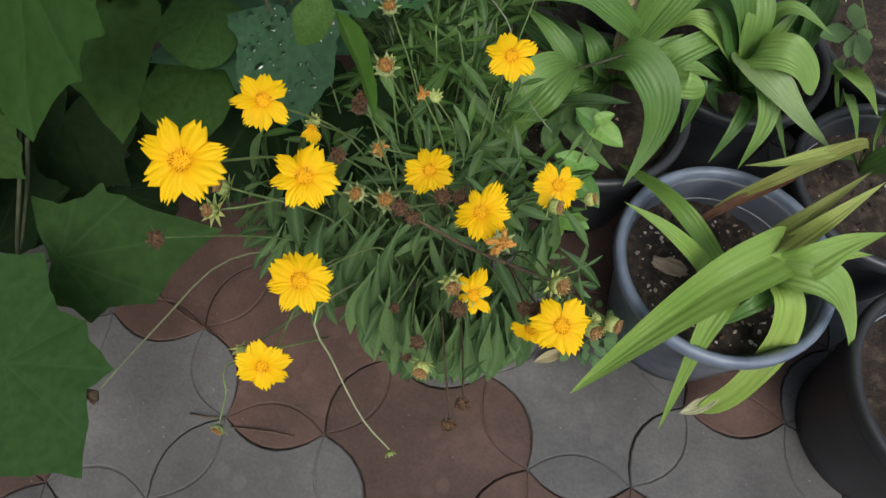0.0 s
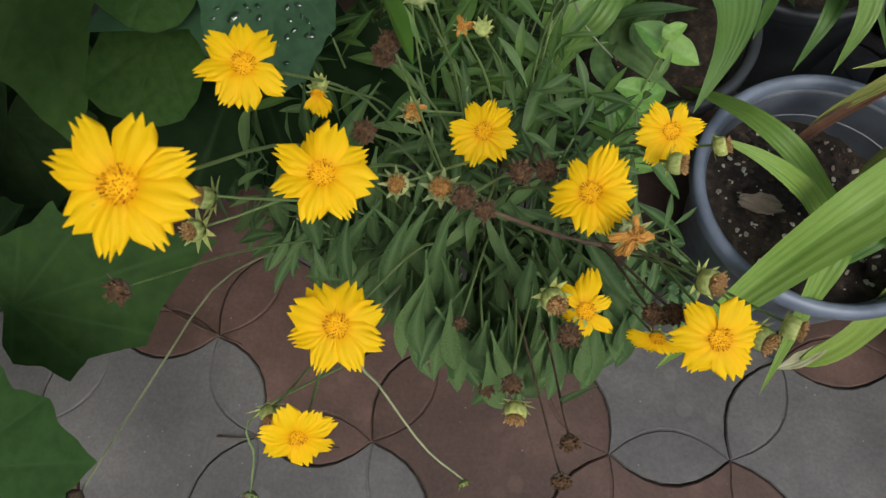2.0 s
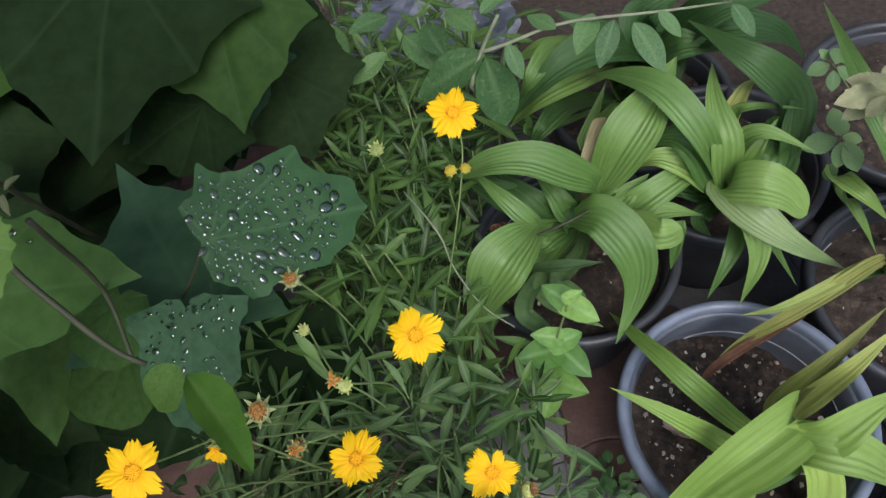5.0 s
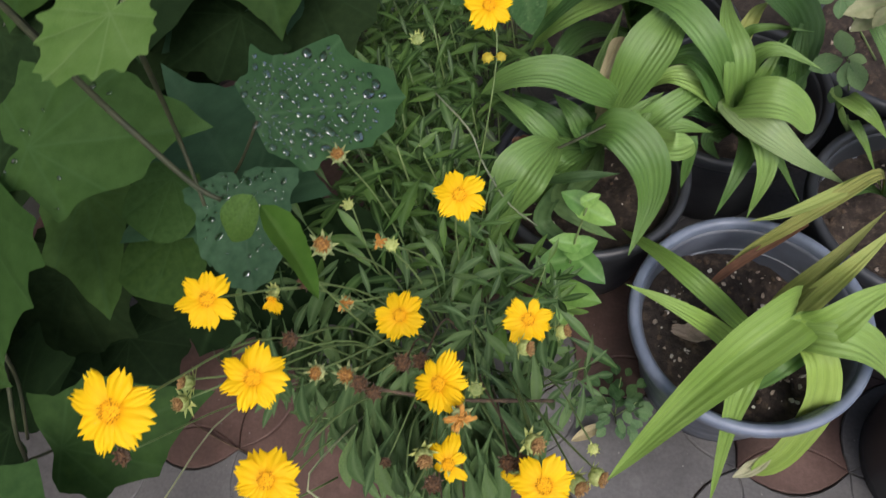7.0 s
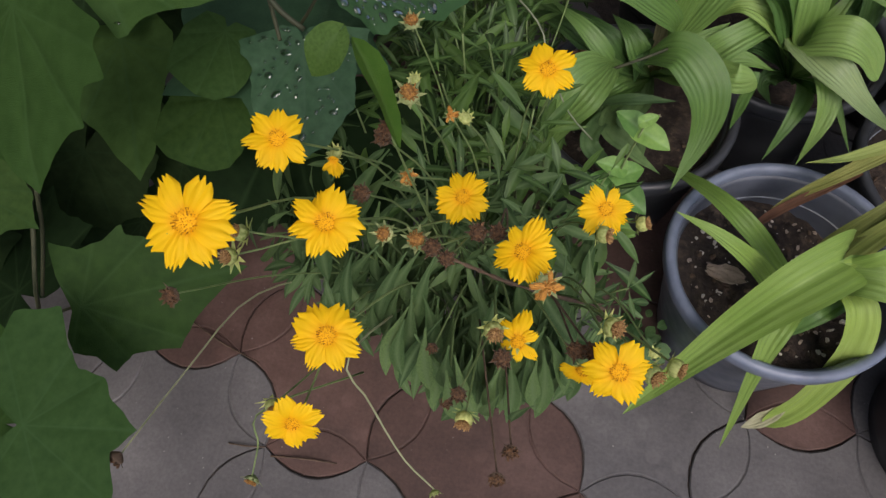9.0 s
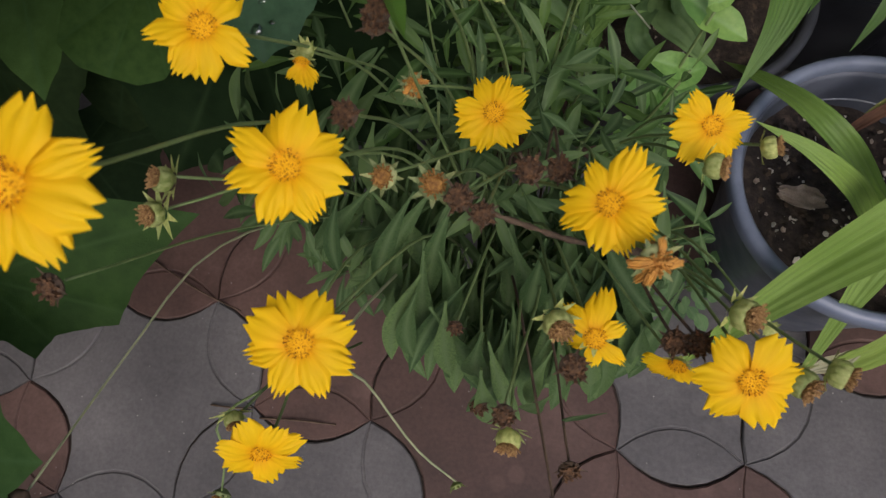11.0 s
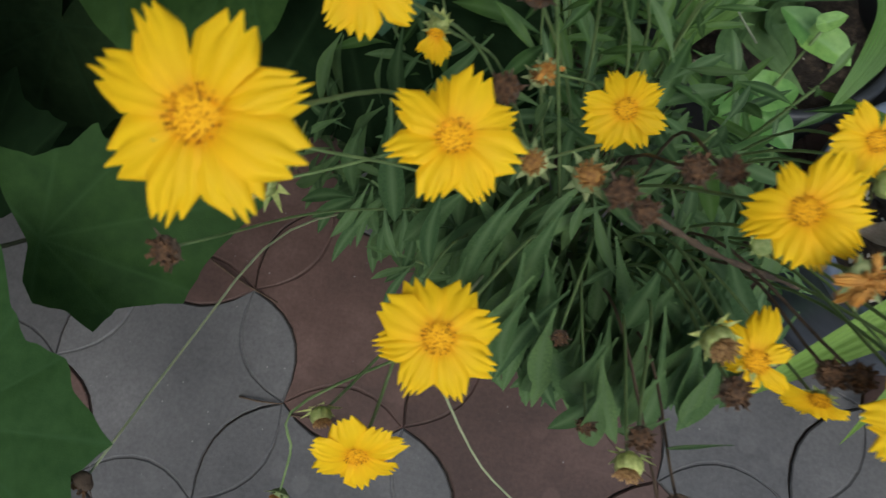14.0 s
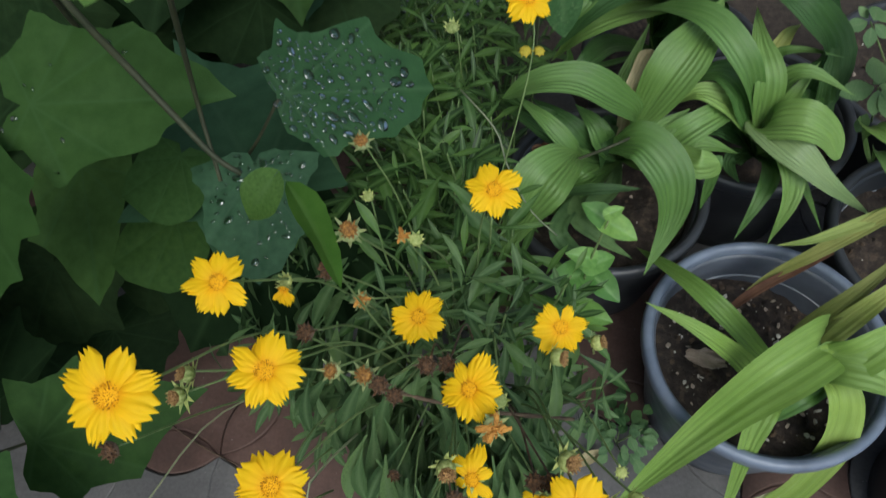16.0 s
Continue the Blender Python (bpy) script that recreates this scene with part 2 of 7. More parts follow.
def paver_material(name, dark, mid, light):
    m, n, l, b = tree(name)
    geo = n.new("ShaderNodeNewGeometry")
    info = n.new("ShaderNodeObjectInfo")

    def nz(scale, detail):
        t = n.new("ShaderNodeTexNoise")
        t.inputs["Scale"].default_value, t.inputs["Detail"].default_value, t.inputs["Roughness"].default_value = scale, detail, 0.6
        l.new(geo.outputs["Position"], t.inputs["Vector"])
        return t.outputs["Fac"]

    broad = ramp(n, l, nz(7, 4), [(0.3, dark), (0.52, mid), (0.75, light)])
    fine = ramp(n, l, nz(220, 5), [(0.3, (0.78, 0.78, 0.78)), (0.7, (1.15, 1.15, 1.15))])
    col = mixed(n, l, 0.8, broad, fine, "MULTIPLY")
    cells = n.new("ShaderNodeTexVoronoi")
    cells.inputs["Scale"].default_value = 34
    l.new(geo.outputs["Position"], cells.inputs["Vector"])
    dots = ramp(n, l, cells.outputs["Distance"], [(0.26, (1, 1, 1)), (0.36, (0, 0, 0))])
    here = ramp(n, l, nz(11, 2), [(0.48, (0, 0, 0)), (0.62, (1, 1, 1))])
    blot = mixed(n, l, 1.0, dots, here, "MULTIPLY")
    col = mixed(n, l, mixed(n, l, 0.28, (0.0, 0.0, 0.0), blot), col, light)
    vo = n.new("ShaderNodeTexVoronoi")
    vo.inputs["Scale"].default_value = 95
    l.new(geo.outputs["Position"], vo.inputs["Vector"])
    speck = ramp(n, l, vo.outputs["Distance"], [(0.05, (1, 1, 1)), (0.09, (0, 0, 0))])
    some = ramp(n, l, nz(25, 2), [(0.53, (0, 0, 0)), (0.6, (1, 1, 1))])
    col = mixed(n, l, mixed(n, l, 1.0, speck, some, "MULTIPLY"), col, (0.30, 0.29, 0.27))
    hs = n.new("ShaderNodeHueSaturation")
    mr = n.new("ShaderNodeMapRange")
    mr.inputs["To Min"].default_value, mr.inputs["To Max"].default_value = 0.85, 1.15
    l.new(info.outputs["Random"], mr.inputs["Value"])
    l.new(mr.outputs["Result"], hs.inputs["Value"])
    l.new(col, hs.inputs["Color"])
    l.new(hs.outputs["Color"], b.inputs["Base Color"])
    b.inputs["Roughness"].default_value = 0.62
    b.inputs["Specular IOR Level"].default_value = 0.35
    bump(n, l, b, nz(160, 6), 0.35, 0.0015)
    return m


M_GREY_PAVER = paver_material("grey_paver", (0.068, 0.066, 0.067), (0.098, 0.095, 0.095), (0.148, 0.142, 0.140))
M_RED_PAVER = paver_material("red_paver", (0.056, 0.035, 0.029), (0.090, 0.053, 0.043), (0.166, 0.103, 0.085))
M_DIRT = plain("joint_dirt", (0.020, 0.016, 0.013), (0.062, 0.047, 0.037), 120, 0.95, 0.8, 0.004)
M_WALL = plain("added_wall_grey", (0.14, 0.14, 0.12), (0.24, 0.23, 0.2), 9, 0.9, 0.4, 0.004)


def pot_material():
    m, n, l, b = tree("pot_plastic")
    f = noisy(n, l, 14, 5)
    l.new(ramp(n, l, f, [(0.35, (0.058, 0.067, 0.085)), (0.7, (0.125, 0.142, 0.178))]), b.inputs["Base Color"])
    r = ramp(n, l, noisy(n, l, 40, 4), [(0.3, (0.32, 0.32, 0.32)), (0.7, (0.52, 0.52, 0.52))])
    l.new(r, b.inputs["Roughness"])
    b.inputs["Specular IOR Level"].default_value = 0.6
    bump(n, l, b, noisy(n, l, 300, 2), 0.08, 0.0008)
    return m


M_POT = pot_material()
M_RIM = plain("worn_rim_plastic", (0.100, 0.124, 0.172), (0.19, 0.225, 0.295), 30, 0.38, 0.15, 0.0006)
M_POT_BLACK = plain("black_pot_plastic", (0.017, 0.018, 0.020), (0.032, 0.033, 0.037), 20, 0.45, 0.1, 0.0005)
M_POT_GREY = plain("worn_pot_plastic", (0.020, 0.022, 0.026), (0.050, 0.055, 0.064), 18, 0.42, 0.15, 0.0005)


def soil_material():
    m, n, l, b = tree("potting_soil")
    f = noisy(n, l, 70, 6, 0.7)
    col = ramp(n, l, f, [(0.30, (0.013, 0.010, 0.008)), (0.52, (0.045, 0.032, 0.024)), (0.78, (0.16, 0.115, 0.082))])
    l.new(col, b.inputs["Base Color"])
    b.inputs["Roughness"].default_value = 0.95
    bump(n, l, b, noisy(n, l, 180, 6, 0.7), 1.0, 0.006)
    return m


M_SOIL = soil_material()
M_CHIP = plain("pale_chip", (0.42, 0.38, 0.31), (0.78, 0.75, 0.66), 150, 0.85, 0.5, 0.001)
M_RING = plain("scuffed_ring", (0.20, 0.22, 0.25), (0.34, 0.36, 0.40), 60, 0.5, 0.1, 0.0003)
M_CRUMPLED = plain("crumpled_dead_leaf", (0.24, 0.185, 0.14), (0.56, 0.47, 0.38), 55, 0.85, 0.6, 0.002)
M_BAG = plain("grey_plastic_sheet", (0.045, 0.055, 0.075), (0.10, 0.118, 0.155), 6, 0.4, 0.6, 0.01)


def water_material():
    """A thin clear bead: light goes straight through, and its skin mirrors the sky."""
    m, n, l, b = tree("water")
    n.remove(b)
    clear, skin = n.new("ShaderNodeBsdfTransparent"), n.new("ShaderNodeBsdfGlossy")
    clear.inputs["Color"].default_value = (0.90, 0.95, 0.90, 1)
    skin.inputs["Roughness"].default_value = 0.06
    lw = n.new("ShaderNodeLayerWeight")
    lw.inputs["Blend"].default_value = 0.50
    mx = n.new("ShaderNodeMixShader")
    l.new(lw.outputs["Fresnel"], mx.inputs[0])
    l.new(clear.outputs[0], mx.inputs[1])
    l.new(skin.outputs[0], mx.inputs[2])
    l.new(mx.outputs[0], n["Material Output"].inputs["Surface"])
    return m


M_WATER = water_material()


# ---- mesh helpers ----
def mesh_of(name, bm, mat, smooth=True):
    me = bpy.data.meshes.new(name)
    bm.to_mesh(me)
    bm.free()
    for p in me.polygons:
        p.use_smooth = smooth
    me.materials.append(mat)
    return me


def raw_mesh(name, verts, faces, mat, uvs=None, veins=None, smooth=True):
    me = bpy.data.meshes.new(name)
    me.from_pydata([tuple(v) for v in verts], [], faces)
    me.materials.append(mat)
    me.polygons.foreach_set("use_smooth", [smooth] * len(faces))
    if uvs is not None:
        layer = me.uv_layers.new(name="UVMap")
        idx = np.empty(len(me.loops), dtype=np.int32)
        me.loops.foreach_get("vertex_index", idx)
        layer.data.foreach_set("uv", np.asarray(uvs, dtype=np.float32)[idx].ravel())
    if veins is not None:
        at = me.attributes.new("vein", "FLOAT", "POINT")
        at.data.foreach_set("value", np.asarray(veins, dtype=np.float32))
    me.update()
    return me


def child(name, me, parent, m=None, label=""):
    ob = new(name, me)
    ob.parent = parent
    if m is not None:
        ob.matrix_basis = m
    return tagged(ob, label)


def part(name, bm, mat, parent, label=""):
    return child(name, mesh_of(name, bm, mat), parent, None, label)


def thing(name, at, label, category, group="", kind=""):
    ob = new(name)
    ob.empty_display_size = 0.02
    ob.location = at
    scene_root[ob.name] = Vector(at)
    return tagged(ob, label, category, group, kind)


scene_root = {}


def spline(points, n):
    p = [Vector(q) for q in points]
    p = [p[0] * 2 - p[1]] + p + [p[-1] * 2 - p[-2]]
    out = []
    segs = len(p) - 3
    for i in range(n):
        u = i / (n - 1) * segs
        k = min(int(u), segs - 1)
        f = u - k
        a, b, c, d = p[k:k + 4]
        out.append(0.5 * ((2 * b) + (c - a) * f + (2 * a - 5 * b + 4 * c - d) * f * f + (3 * b - a - 3 * c + d) * f ** 3))
    return out


def tube(points, r0, r1, n=14, sides=7, wobble=0.0):
    """A tapering stem through the points."""
    bm = bmesh.new()
    line = spline(points, n)
    rings = []
    for i, c in enumerate(line):
        t = (line[min(i + 1, n - 1)] - line[max(i - 1, 0)]).normalized()
        s = t.cross(Vector((0.31, 0.9, 0.27))).normalized()
        w = s.cross(t)
        r = r0 + (r1 - r0) * i / (n - 1)
        if wobble:
            r *= 1 + wobble * math.sin(i * 2.1) + wobble * 0.5 * math.sin(i * 5.3)
        rings.append([bm.verts.new(c + r * (math.cos(k * 2 * math.pi / sides) * s + math.sin(k * 2 * math.pi / sides) * w)) for k in range(sides)])
    for a, b in zip(rings, rings[1:]):
        for k in range(sides):
            bm.faces.new((a[k], a[(k + 1) % sides], b[(k + 1) % sides], b[k]))
    bm.faces.new(rings[-1])
    bm.faces.new(rings[0][::-1])
    return bm


def stem(parent, points, r0, r1, mat, name="stem", n=14, wobble=0.0, label=""):
    at = scene_root[parent.name]
    return part(name, tube([Vector(p) - at for p in points], r0, r1, n, 7, wobble), mat, parent, label)


# ---- leaves ----
def strap_leaf(parent, points, width, mat, pleats=4, fold=0.18, base=0.3, peak=0.45, tip=1.0, face=(0.05, -0.35, 1.0), label="", split=0.0):
    """A pleated blade along a curve, narrow at its foot, widest near peak, pointed (tip 1) or blunt (tip 0)."""
    at = scene_root[parent.name]
    pleats = round(pleats * 1.6)
    n, m = 26, 5 * pleats + 1
    line = [p - at for p in spline(points, n)]
    ref = Vector(face).normalized()
    verts, uvs, faces, ribs = [], [], [], []
    length = sum((b - a).length for a, b in zip(line, line[1:]))
    ph = random.random() * 9
    for i, c in enumerate(line):
        u = i / (n - 1)
        t = (line[min(i + 1, n - 1)] - line[max(i - 1, 0)]).normalized()
        s = t.cross(ref)
        s = s.normalized() if s.length > 0.05 else Vector((1, 0, 0))
        nn = s.cross(t).normalized()
        if u < peak:
            w = base + (1 - base) * math.sin(u / peak * math.pi / 2)
        else:
            q = (u - peak) / (1 - peak)
            w = (1 - q ** 1.45) * tip + (1 - q ** 9) * (1 - tip)
        w = max(w, 0.015) * width / 2 * (1 + 0.02 * math.sin(ph + u * 11))
        for j in range(m):
            v = 2 * j / (m - 1) - 1
            crest = math.cos(v * pleats * math.pi)
            pl = crest * min(0.00048, w * 0.055) * min(1, 4 * (1 - u)) * (1 - 0.8 * v ** 4)
            edge = 0.0012 * math.sin(ph + v * 3 + u * 15) * abs(v) * min(1, w / 0.012)
            verts.append(c + s * (v * w) + nn * (abs(v) * w * fold * 2 + pl + edge - w * fold))
            uvs.append((u * length / 0.3, (v + 1) / 2 * width / 0.06))
            ribs.append(0.13 * max(0.0, crest) ** 3 if abs(v) > 0.01 else 0.26)
    for i in range(n - 1):
        for j in range(m - 1):
            a = i * m + j
            faces.append((a, a + 1, a + m + 1, a + m))
    return child("leaf", raw_mesh("strap_leaf", verts, faces, mat, uvs, ribs), parent, None, label)


OUTLINE = ((0.0, 1.0), (0.13, 0.84), (0.36, 0.73), (0.60, 0.71), (0.78, 0.63), (1.12, 0.73), (1.42, 0.55), (2.02, 0.60), (2.38, 0.43), (2.75, 0.38), (2.98, 0.28), (math.pi, 0.05))


def lobed_outline(corners, mirror, teeth, rng, bite=0.03):
    """Radius by angle, 0 at the tip: straight or hollow edges between corners, small sharp teeth, a notch at the stalk."""
    left = [(a * rng.uniform(0.99, 1.01) if 0 < a < 2.9 else a, r * rng.uniform(0.97, 1.03) if a < 2.9 else r) for a, r in (mirror or corners)]
    right = [(a * rng.uniform(0.99, 1.01) if 0 < a < 2.9 else a, r * rng.uniform(0.97, 1.03) if a < 2.9 else r) for a, r in corners]
    left[0] = right[0]

    def radius(a):
        a = (a + math.pi) % (2 * math.pi) - math.pi
        side = right if a >= 0 else left
        a = abs(a)
        for (a0, r0), (a1, r1) in zip(side, side[1:]):
            if a <= a1 + 1e-9:
                f = (a - a0) / (a1 - a0)
                x0, y0, x1, y1 = r0 * math.sin(a0), r0 * math.cos(a0), r1 * math.sin(a1), r1 * math.cos(a1)
                den = (y1 - y0) * math.sin(a) - (x1 - x0) * math.cos(a)
                r = (x0 * (y1 - y0) - y0 * (x1 - x0)) / den if abs(den) > 1e-6 else r0 + (r1 - r0) * f
                break
        x = a * teeth
        return r * (1 + bite * (max(0, 1 - 3.2 * abs((x % 1) - 0.5)) - 0.3) * min(1, r * 2))
    return radius


def palmate_mesh(name, mat, seed=0, cup=0.10, corners=OUTLINE, mirror=None, teeth=3.1, droop=0.1, wave=0.03, bite=0.03):
    """A lobed leaf of unit length from its stalk to its tip (+y), facing +z."""
    rng = random.Random(seed)
    rad = lobed_outline(corners, mirror, teeth, rng, bite)
    lobes = [(0.0, 1.0), (0.60, 0.7), (-0.60, 0.7), (1.12, 0.7), (-1.12, 0.7), (2.02, 0.6), (-2.02, 0.6)]
    na, nr = 200, 12
    verts, faces, veins = [(0, 0, 0)], [], [1.0]
    p1, p2 = rng.uniform(0, 6), rng.uniform(0, 6)
    for k in range(na):
        a = k * 2 * math.pi / na - math.pi
        r1 = rad(a)
        d = min(abs((a - c + math.pi) % (2 * math.pi) - math.pi) for c, l in lobes)
        for i in range(1, nr + 1):
            f = i / nr
            r = r1 * f
            x, y = r * math.sin(a), r * math.cos(a)
            ridge = -0.010 * math.exp(-(d * r / 0.05) ** 2) * min(1, r * 4)
            z = cup * r * r * 0.6 - droop * max(0, y) ** 2 + wave * math.sin(p1 + 3 * a) * r * r + ridge + 0.012 * math.sin(p2 + 9 * x) * math.sin(11 * y) * f
            verts.append((x, y, z))
            veins.append(max(0.0, 1 - d * r / 0.014) * 0.8 if d * r < 0.014 else 0.0)
    for k in range(na):
        k2 = (k + 1) % na
        faces.append((0, 1 + k * nr, 1 + k2 * nr))
        for i in range(nr - 1):
            a, b = 1 + k * nr + i, 1 + k2 * nr + i
            faces.append((a, a + 1, b + 1, b))
    uvs = [(v[0], v[1]) for v in verts]
    return raw_mesh(name, verts, [f[::-1] for f in faces], mat, uvs, veins)


def oval_mesh(name, mat, width=0.5, fold=0.25, curl=0.15, heart=0.0, teeth=0.0, seed=0, peak=0.42):
    """A simple leaf of unit length from its stalk (origin) along +y, facing +z."""
    n, m = 16, 9
    rng = random.Random(seed)
    ph = rng.uniform(0, 6)
    verts, faces, uvs, veins = [], [], [], []
    for i in range(n):
        u = i / (n - 1)
        w = math.sin(math.pi * u ** (math.log(0.5) / math.log(peak))) ** 0.8 * width / 2
        w = max(w, 0.004)
        if teeth:
            w *= 1 + teeth * (i % 2)
        for j in range(m):
            v = 2 * j / (m - 1) - 1
            y = u - heart * abs(v) * max(0, 1 - u * 2.6) * 0.5
            z = abs(v) * w * fold - curl * u * u + 0.012 * math.sin(ph + u * 11) * v
            z += 0.006 * math.cos(u * 34 - abs(v) * 5) * abs(v) * (1 - abs(v)) * 3
            verts.append((v * w * (1 + heart * max(0, 0.3 - u)), y, z))
            uvs.append((u, v * 0.5 + 0.5))
            veins.append((1.0 if j == m // 2 else 0.0) * (1 - u) * 0.8)
    for i in range(n - 1):
        for j in range(m - 1):
            a = i * m + j
            faces.append((a, a + 1, a + m + 1, a + m))
    return raw_mesh(name, verts, faces, mat, uvs, veins)


def aimed(at, tip, facing, scale=None):
    """The pose of a leaf whose stalk is at `at`, whose tip is at `tip` and that faces `facing`."""
    a, y = Vector(at), Vector(tip) - Vector(at)
    s = y.length if scale is None else scale
    y = y.normalized()
    z = Vector(facing)
    z = (z - y * z.dot(y)).normalized()
    x = y.cross(z)
    r = Matrix((x, y, z)).transposed().to_4x4()
    return Matrix.Translation(a) @ r @ Matrix.Diagonal((s, s, s, 1))


def leaf_at(parent, me, at, tip, facing=(0.1, -0.3, 0.95), label="", wide=1.0, name="leaf"):
    o = scene_root[parent.name]
    return child(name, me, parent, aimed(Vector(at) - o, Vector(tip) - o, facing) @ Matrix.Diagonal((wide, 1, 1, 1)), label)


def drop_mesh():
    """A flattened bead of water of unit radius."""
    bm = bmesh.new()
    bmesh.ops.create_uvsphere(bm, u_segments=14, v_segments=8, radius=1.0)
    for w in bm.verts:
        w.co.z = max(w.co.z, -0.12) * 0.42
    return mesh_of("water_drop", bm, M_WATER)


DROP = drop_mesh()


def scatter_drops(leaf, n, seed, small, large):
    """Beads of water on a lobed leaf's face, in sizes from small to large."""
    rng = random.Random(seed)
    vs = [v.co.copy() for v in leaf.data.vertices if (v.index - 1) % 12 < 10]
    s = leaf.matrix_basis.to_scale()
    done = []
    tries = 0
    while len(done) < n and tries < 6000:
        tries += 1
        c = vs[rng.randrange(1, len(vs))]
        if rng.random() > c.xy.length * 1.8:
            continue
        r = (small + (large - small) * rng.random() ** 2.2) / s.y
        if any((c - d).length < (r + q) * 1.15 for d, q in done):
            continue
        done.append((c, r))
        m = Matrix.Translation(c + Vector((0, 0, r * 0.02))) @ pose(0, 0, 0, 0, 0, rng.uniform(0, 180)) @ Matrix.Diagonal((r * rng.uniform(0.65, 1.0) * s.y / s.x, r * rng.uniform(0.9, 1.6), r * rng.uniform(0.7, 1.0), 1))
        child("water_drop", DROP, leaf, m)


# ---- ground ----
PAVER, TURN_DEG, FIRST = 0.1305, 3.9, Vector((0.1155, 0.3105, 0.0))
BULGE = 0.029


def arc(p, q, sag, n=7):
    """Points from p to q (q left out) on an arc that swells to the right of the way by sag."""
    d = q - p
    side = Vector((d.y, -d.x, 0)).normalized()
    return [p + d * (i / n) + side * (sag * (1 - (2 * i / n - 1) ** 2)) for i in range(n)]


def slab(bm, ring, z0, z1, bevel):
    c = sum(ring, Vector()) / len(ring)
    low = [bm.verts.new((p.x, p.y, z0)) for p in ring]
    mid = [bm.verts.new((p.x, p.y, z1 - bevel)) for p in ring]
    top = []
    for p in ring:
        d = p - c
        q = c + d * (1 - bevel * 1.2 / max(d.length, 0.01))
        top.append(bm.verts.new((q.x, q.y, z1)))
    k = len(ring)
    for a, b in ((low, mid), (mid, top)):
        for i in range(k):
            bm.faces.new((a[i], a[(i + 1) % k], b[(i + 1) % k], b[i]))
    bm.faces.new(top)


def paver_mesh(name, mat):
    """A six-sided interlocking paver: three edges swell out, three in, and grooves complete the petals."""
    bm = bmesh.new()
    v = [Vector((math.cos(radians(60 * i)), math.sin(radians(60 * i)), 0)) * PAVER * 0.9965 for i in range(6)]
    signs = (1, -1, 1, -1, 1, -1)
    ring = []
    for i in range(6):
        ring += arc(v[i], v[(i + 1) % 6], BULGE * signs[i] - 0.0012)
    slab(bm, ring, -0.05, -0.0017, 0.0004)
    ring = []
    for i in range(6):
        ring += arc(v[i] * 0.996, v[(i + 1) % 6] * 0.996, -BULGE - 0.0006)
    slab(bm, ring, -0.004, 0.0, 0.0014)
    for i in (0, 2, 4):
        p, q = v[i], v[(i + 1) % 6]
        c = (p + q) / 2
        p2, q2 = c + (p - c) * 0.975, c + (q - c) * 0.975
        slab(bm, arc(p2, q2, BULGE - 0.0009) + arc(q2, p2, BULGE - 0.0009), -0.004, 0.0, 0.0012)
    bmesh.ops.recalc_face_normals(bm, faces=bm.faces[:])
    return mesh_of(name, bm, mat, False)


bm = bmesh.new()
bmesh.ops.create_grid(bm, x_segments=120, y_segments=120, size=30.0)
for w in bm.verts:
    w.co.z = -0.0046 + 0.0006 * noise.noise(w.co * 6)
ground = new("ground", mesh_of("ground", bm, M_DIRT))
ground.location = (0.1, 0.6, 0)
tagged(ground, "dark damp earth under and between the pavers", "ground", kind="structure")
scene_root["ground"] = Vector((0.1, 0.6, 0))
pavement = new("pavement")
tagged(pavement, "weathered red and grey interlocking concrete pavers", "pavement", kind="structure")
scene_root["pavement"] = Vector()

# Unseen added walls: they close the place and keep sky light off the left.
for nm, cx, cy, sx, sy, hgt in (("wall_north", 0.2, 1.95, 4.4, 0.15, 2.2), ("wall_west", -0.76, 0.55, 0.15, 2.64, 4.2)):
    bm = bmesh.new()
    bmesh.ops.create_cube(bm, size=1.0)
    for w in bm.verts:
        w.co = Vector((w.co.x * sx + cx, w.co.y * sy + cy, (w.co.z + 0.5) * hgt - 0.05))
    tagged(new(nm, mesh_of(nm, bm, M_WALL, False)), "plain grey wall, unseen, added to close the place and block sky light", "wall", kind="structure")


# ---- pots ----
def lathe(profile, sides=64, wobble=0.0):
    bm = bmesh.new()
    rings = []
    for r, z in profile:
        rings.append([bm.verts.new((r * math.cos(a * 2 * math.pi / sides), r * math.sin(a * 2 * math.pi / sides) * (1 + wobble), z)) for a in range(sides)])
    for a, b in zip(rings, rings[1:]):
        for k in range(sides):
            bm.faces.new((a[k], a[(k + 1) % sides], b[(k + 1) % sides], b[k]))
    return bm, rings


def rim_profile(R, z):
    """A rolled rim with a soft inner slope."""
    return [(R - 0.0125, z - 0.012), (R - 0.0118, z - 0.003), (R - 0.0090, z + 0.0005), (R - 0.0045, z + 0.0012), (R - 0.0012, z - 0.0008),
            (R, z - 0.004), (R, z - 0.015), (R - 0.0012, z - 0.0175), (R - 0.0042, z - 0.0178), (R - 0.0050, z - 0.015)]


def soil_height(shift, x, y, level, slope=(0.0, 0.0)):
    q = Vector((x + shift * 3, y, 0))
    return level + slope[0] * x + slope[1] * y + 0.007 * noise.noise(q * 22) + 0.005 * noise.noise(q * 60) + 0.004 * noise.noise(q * 130)


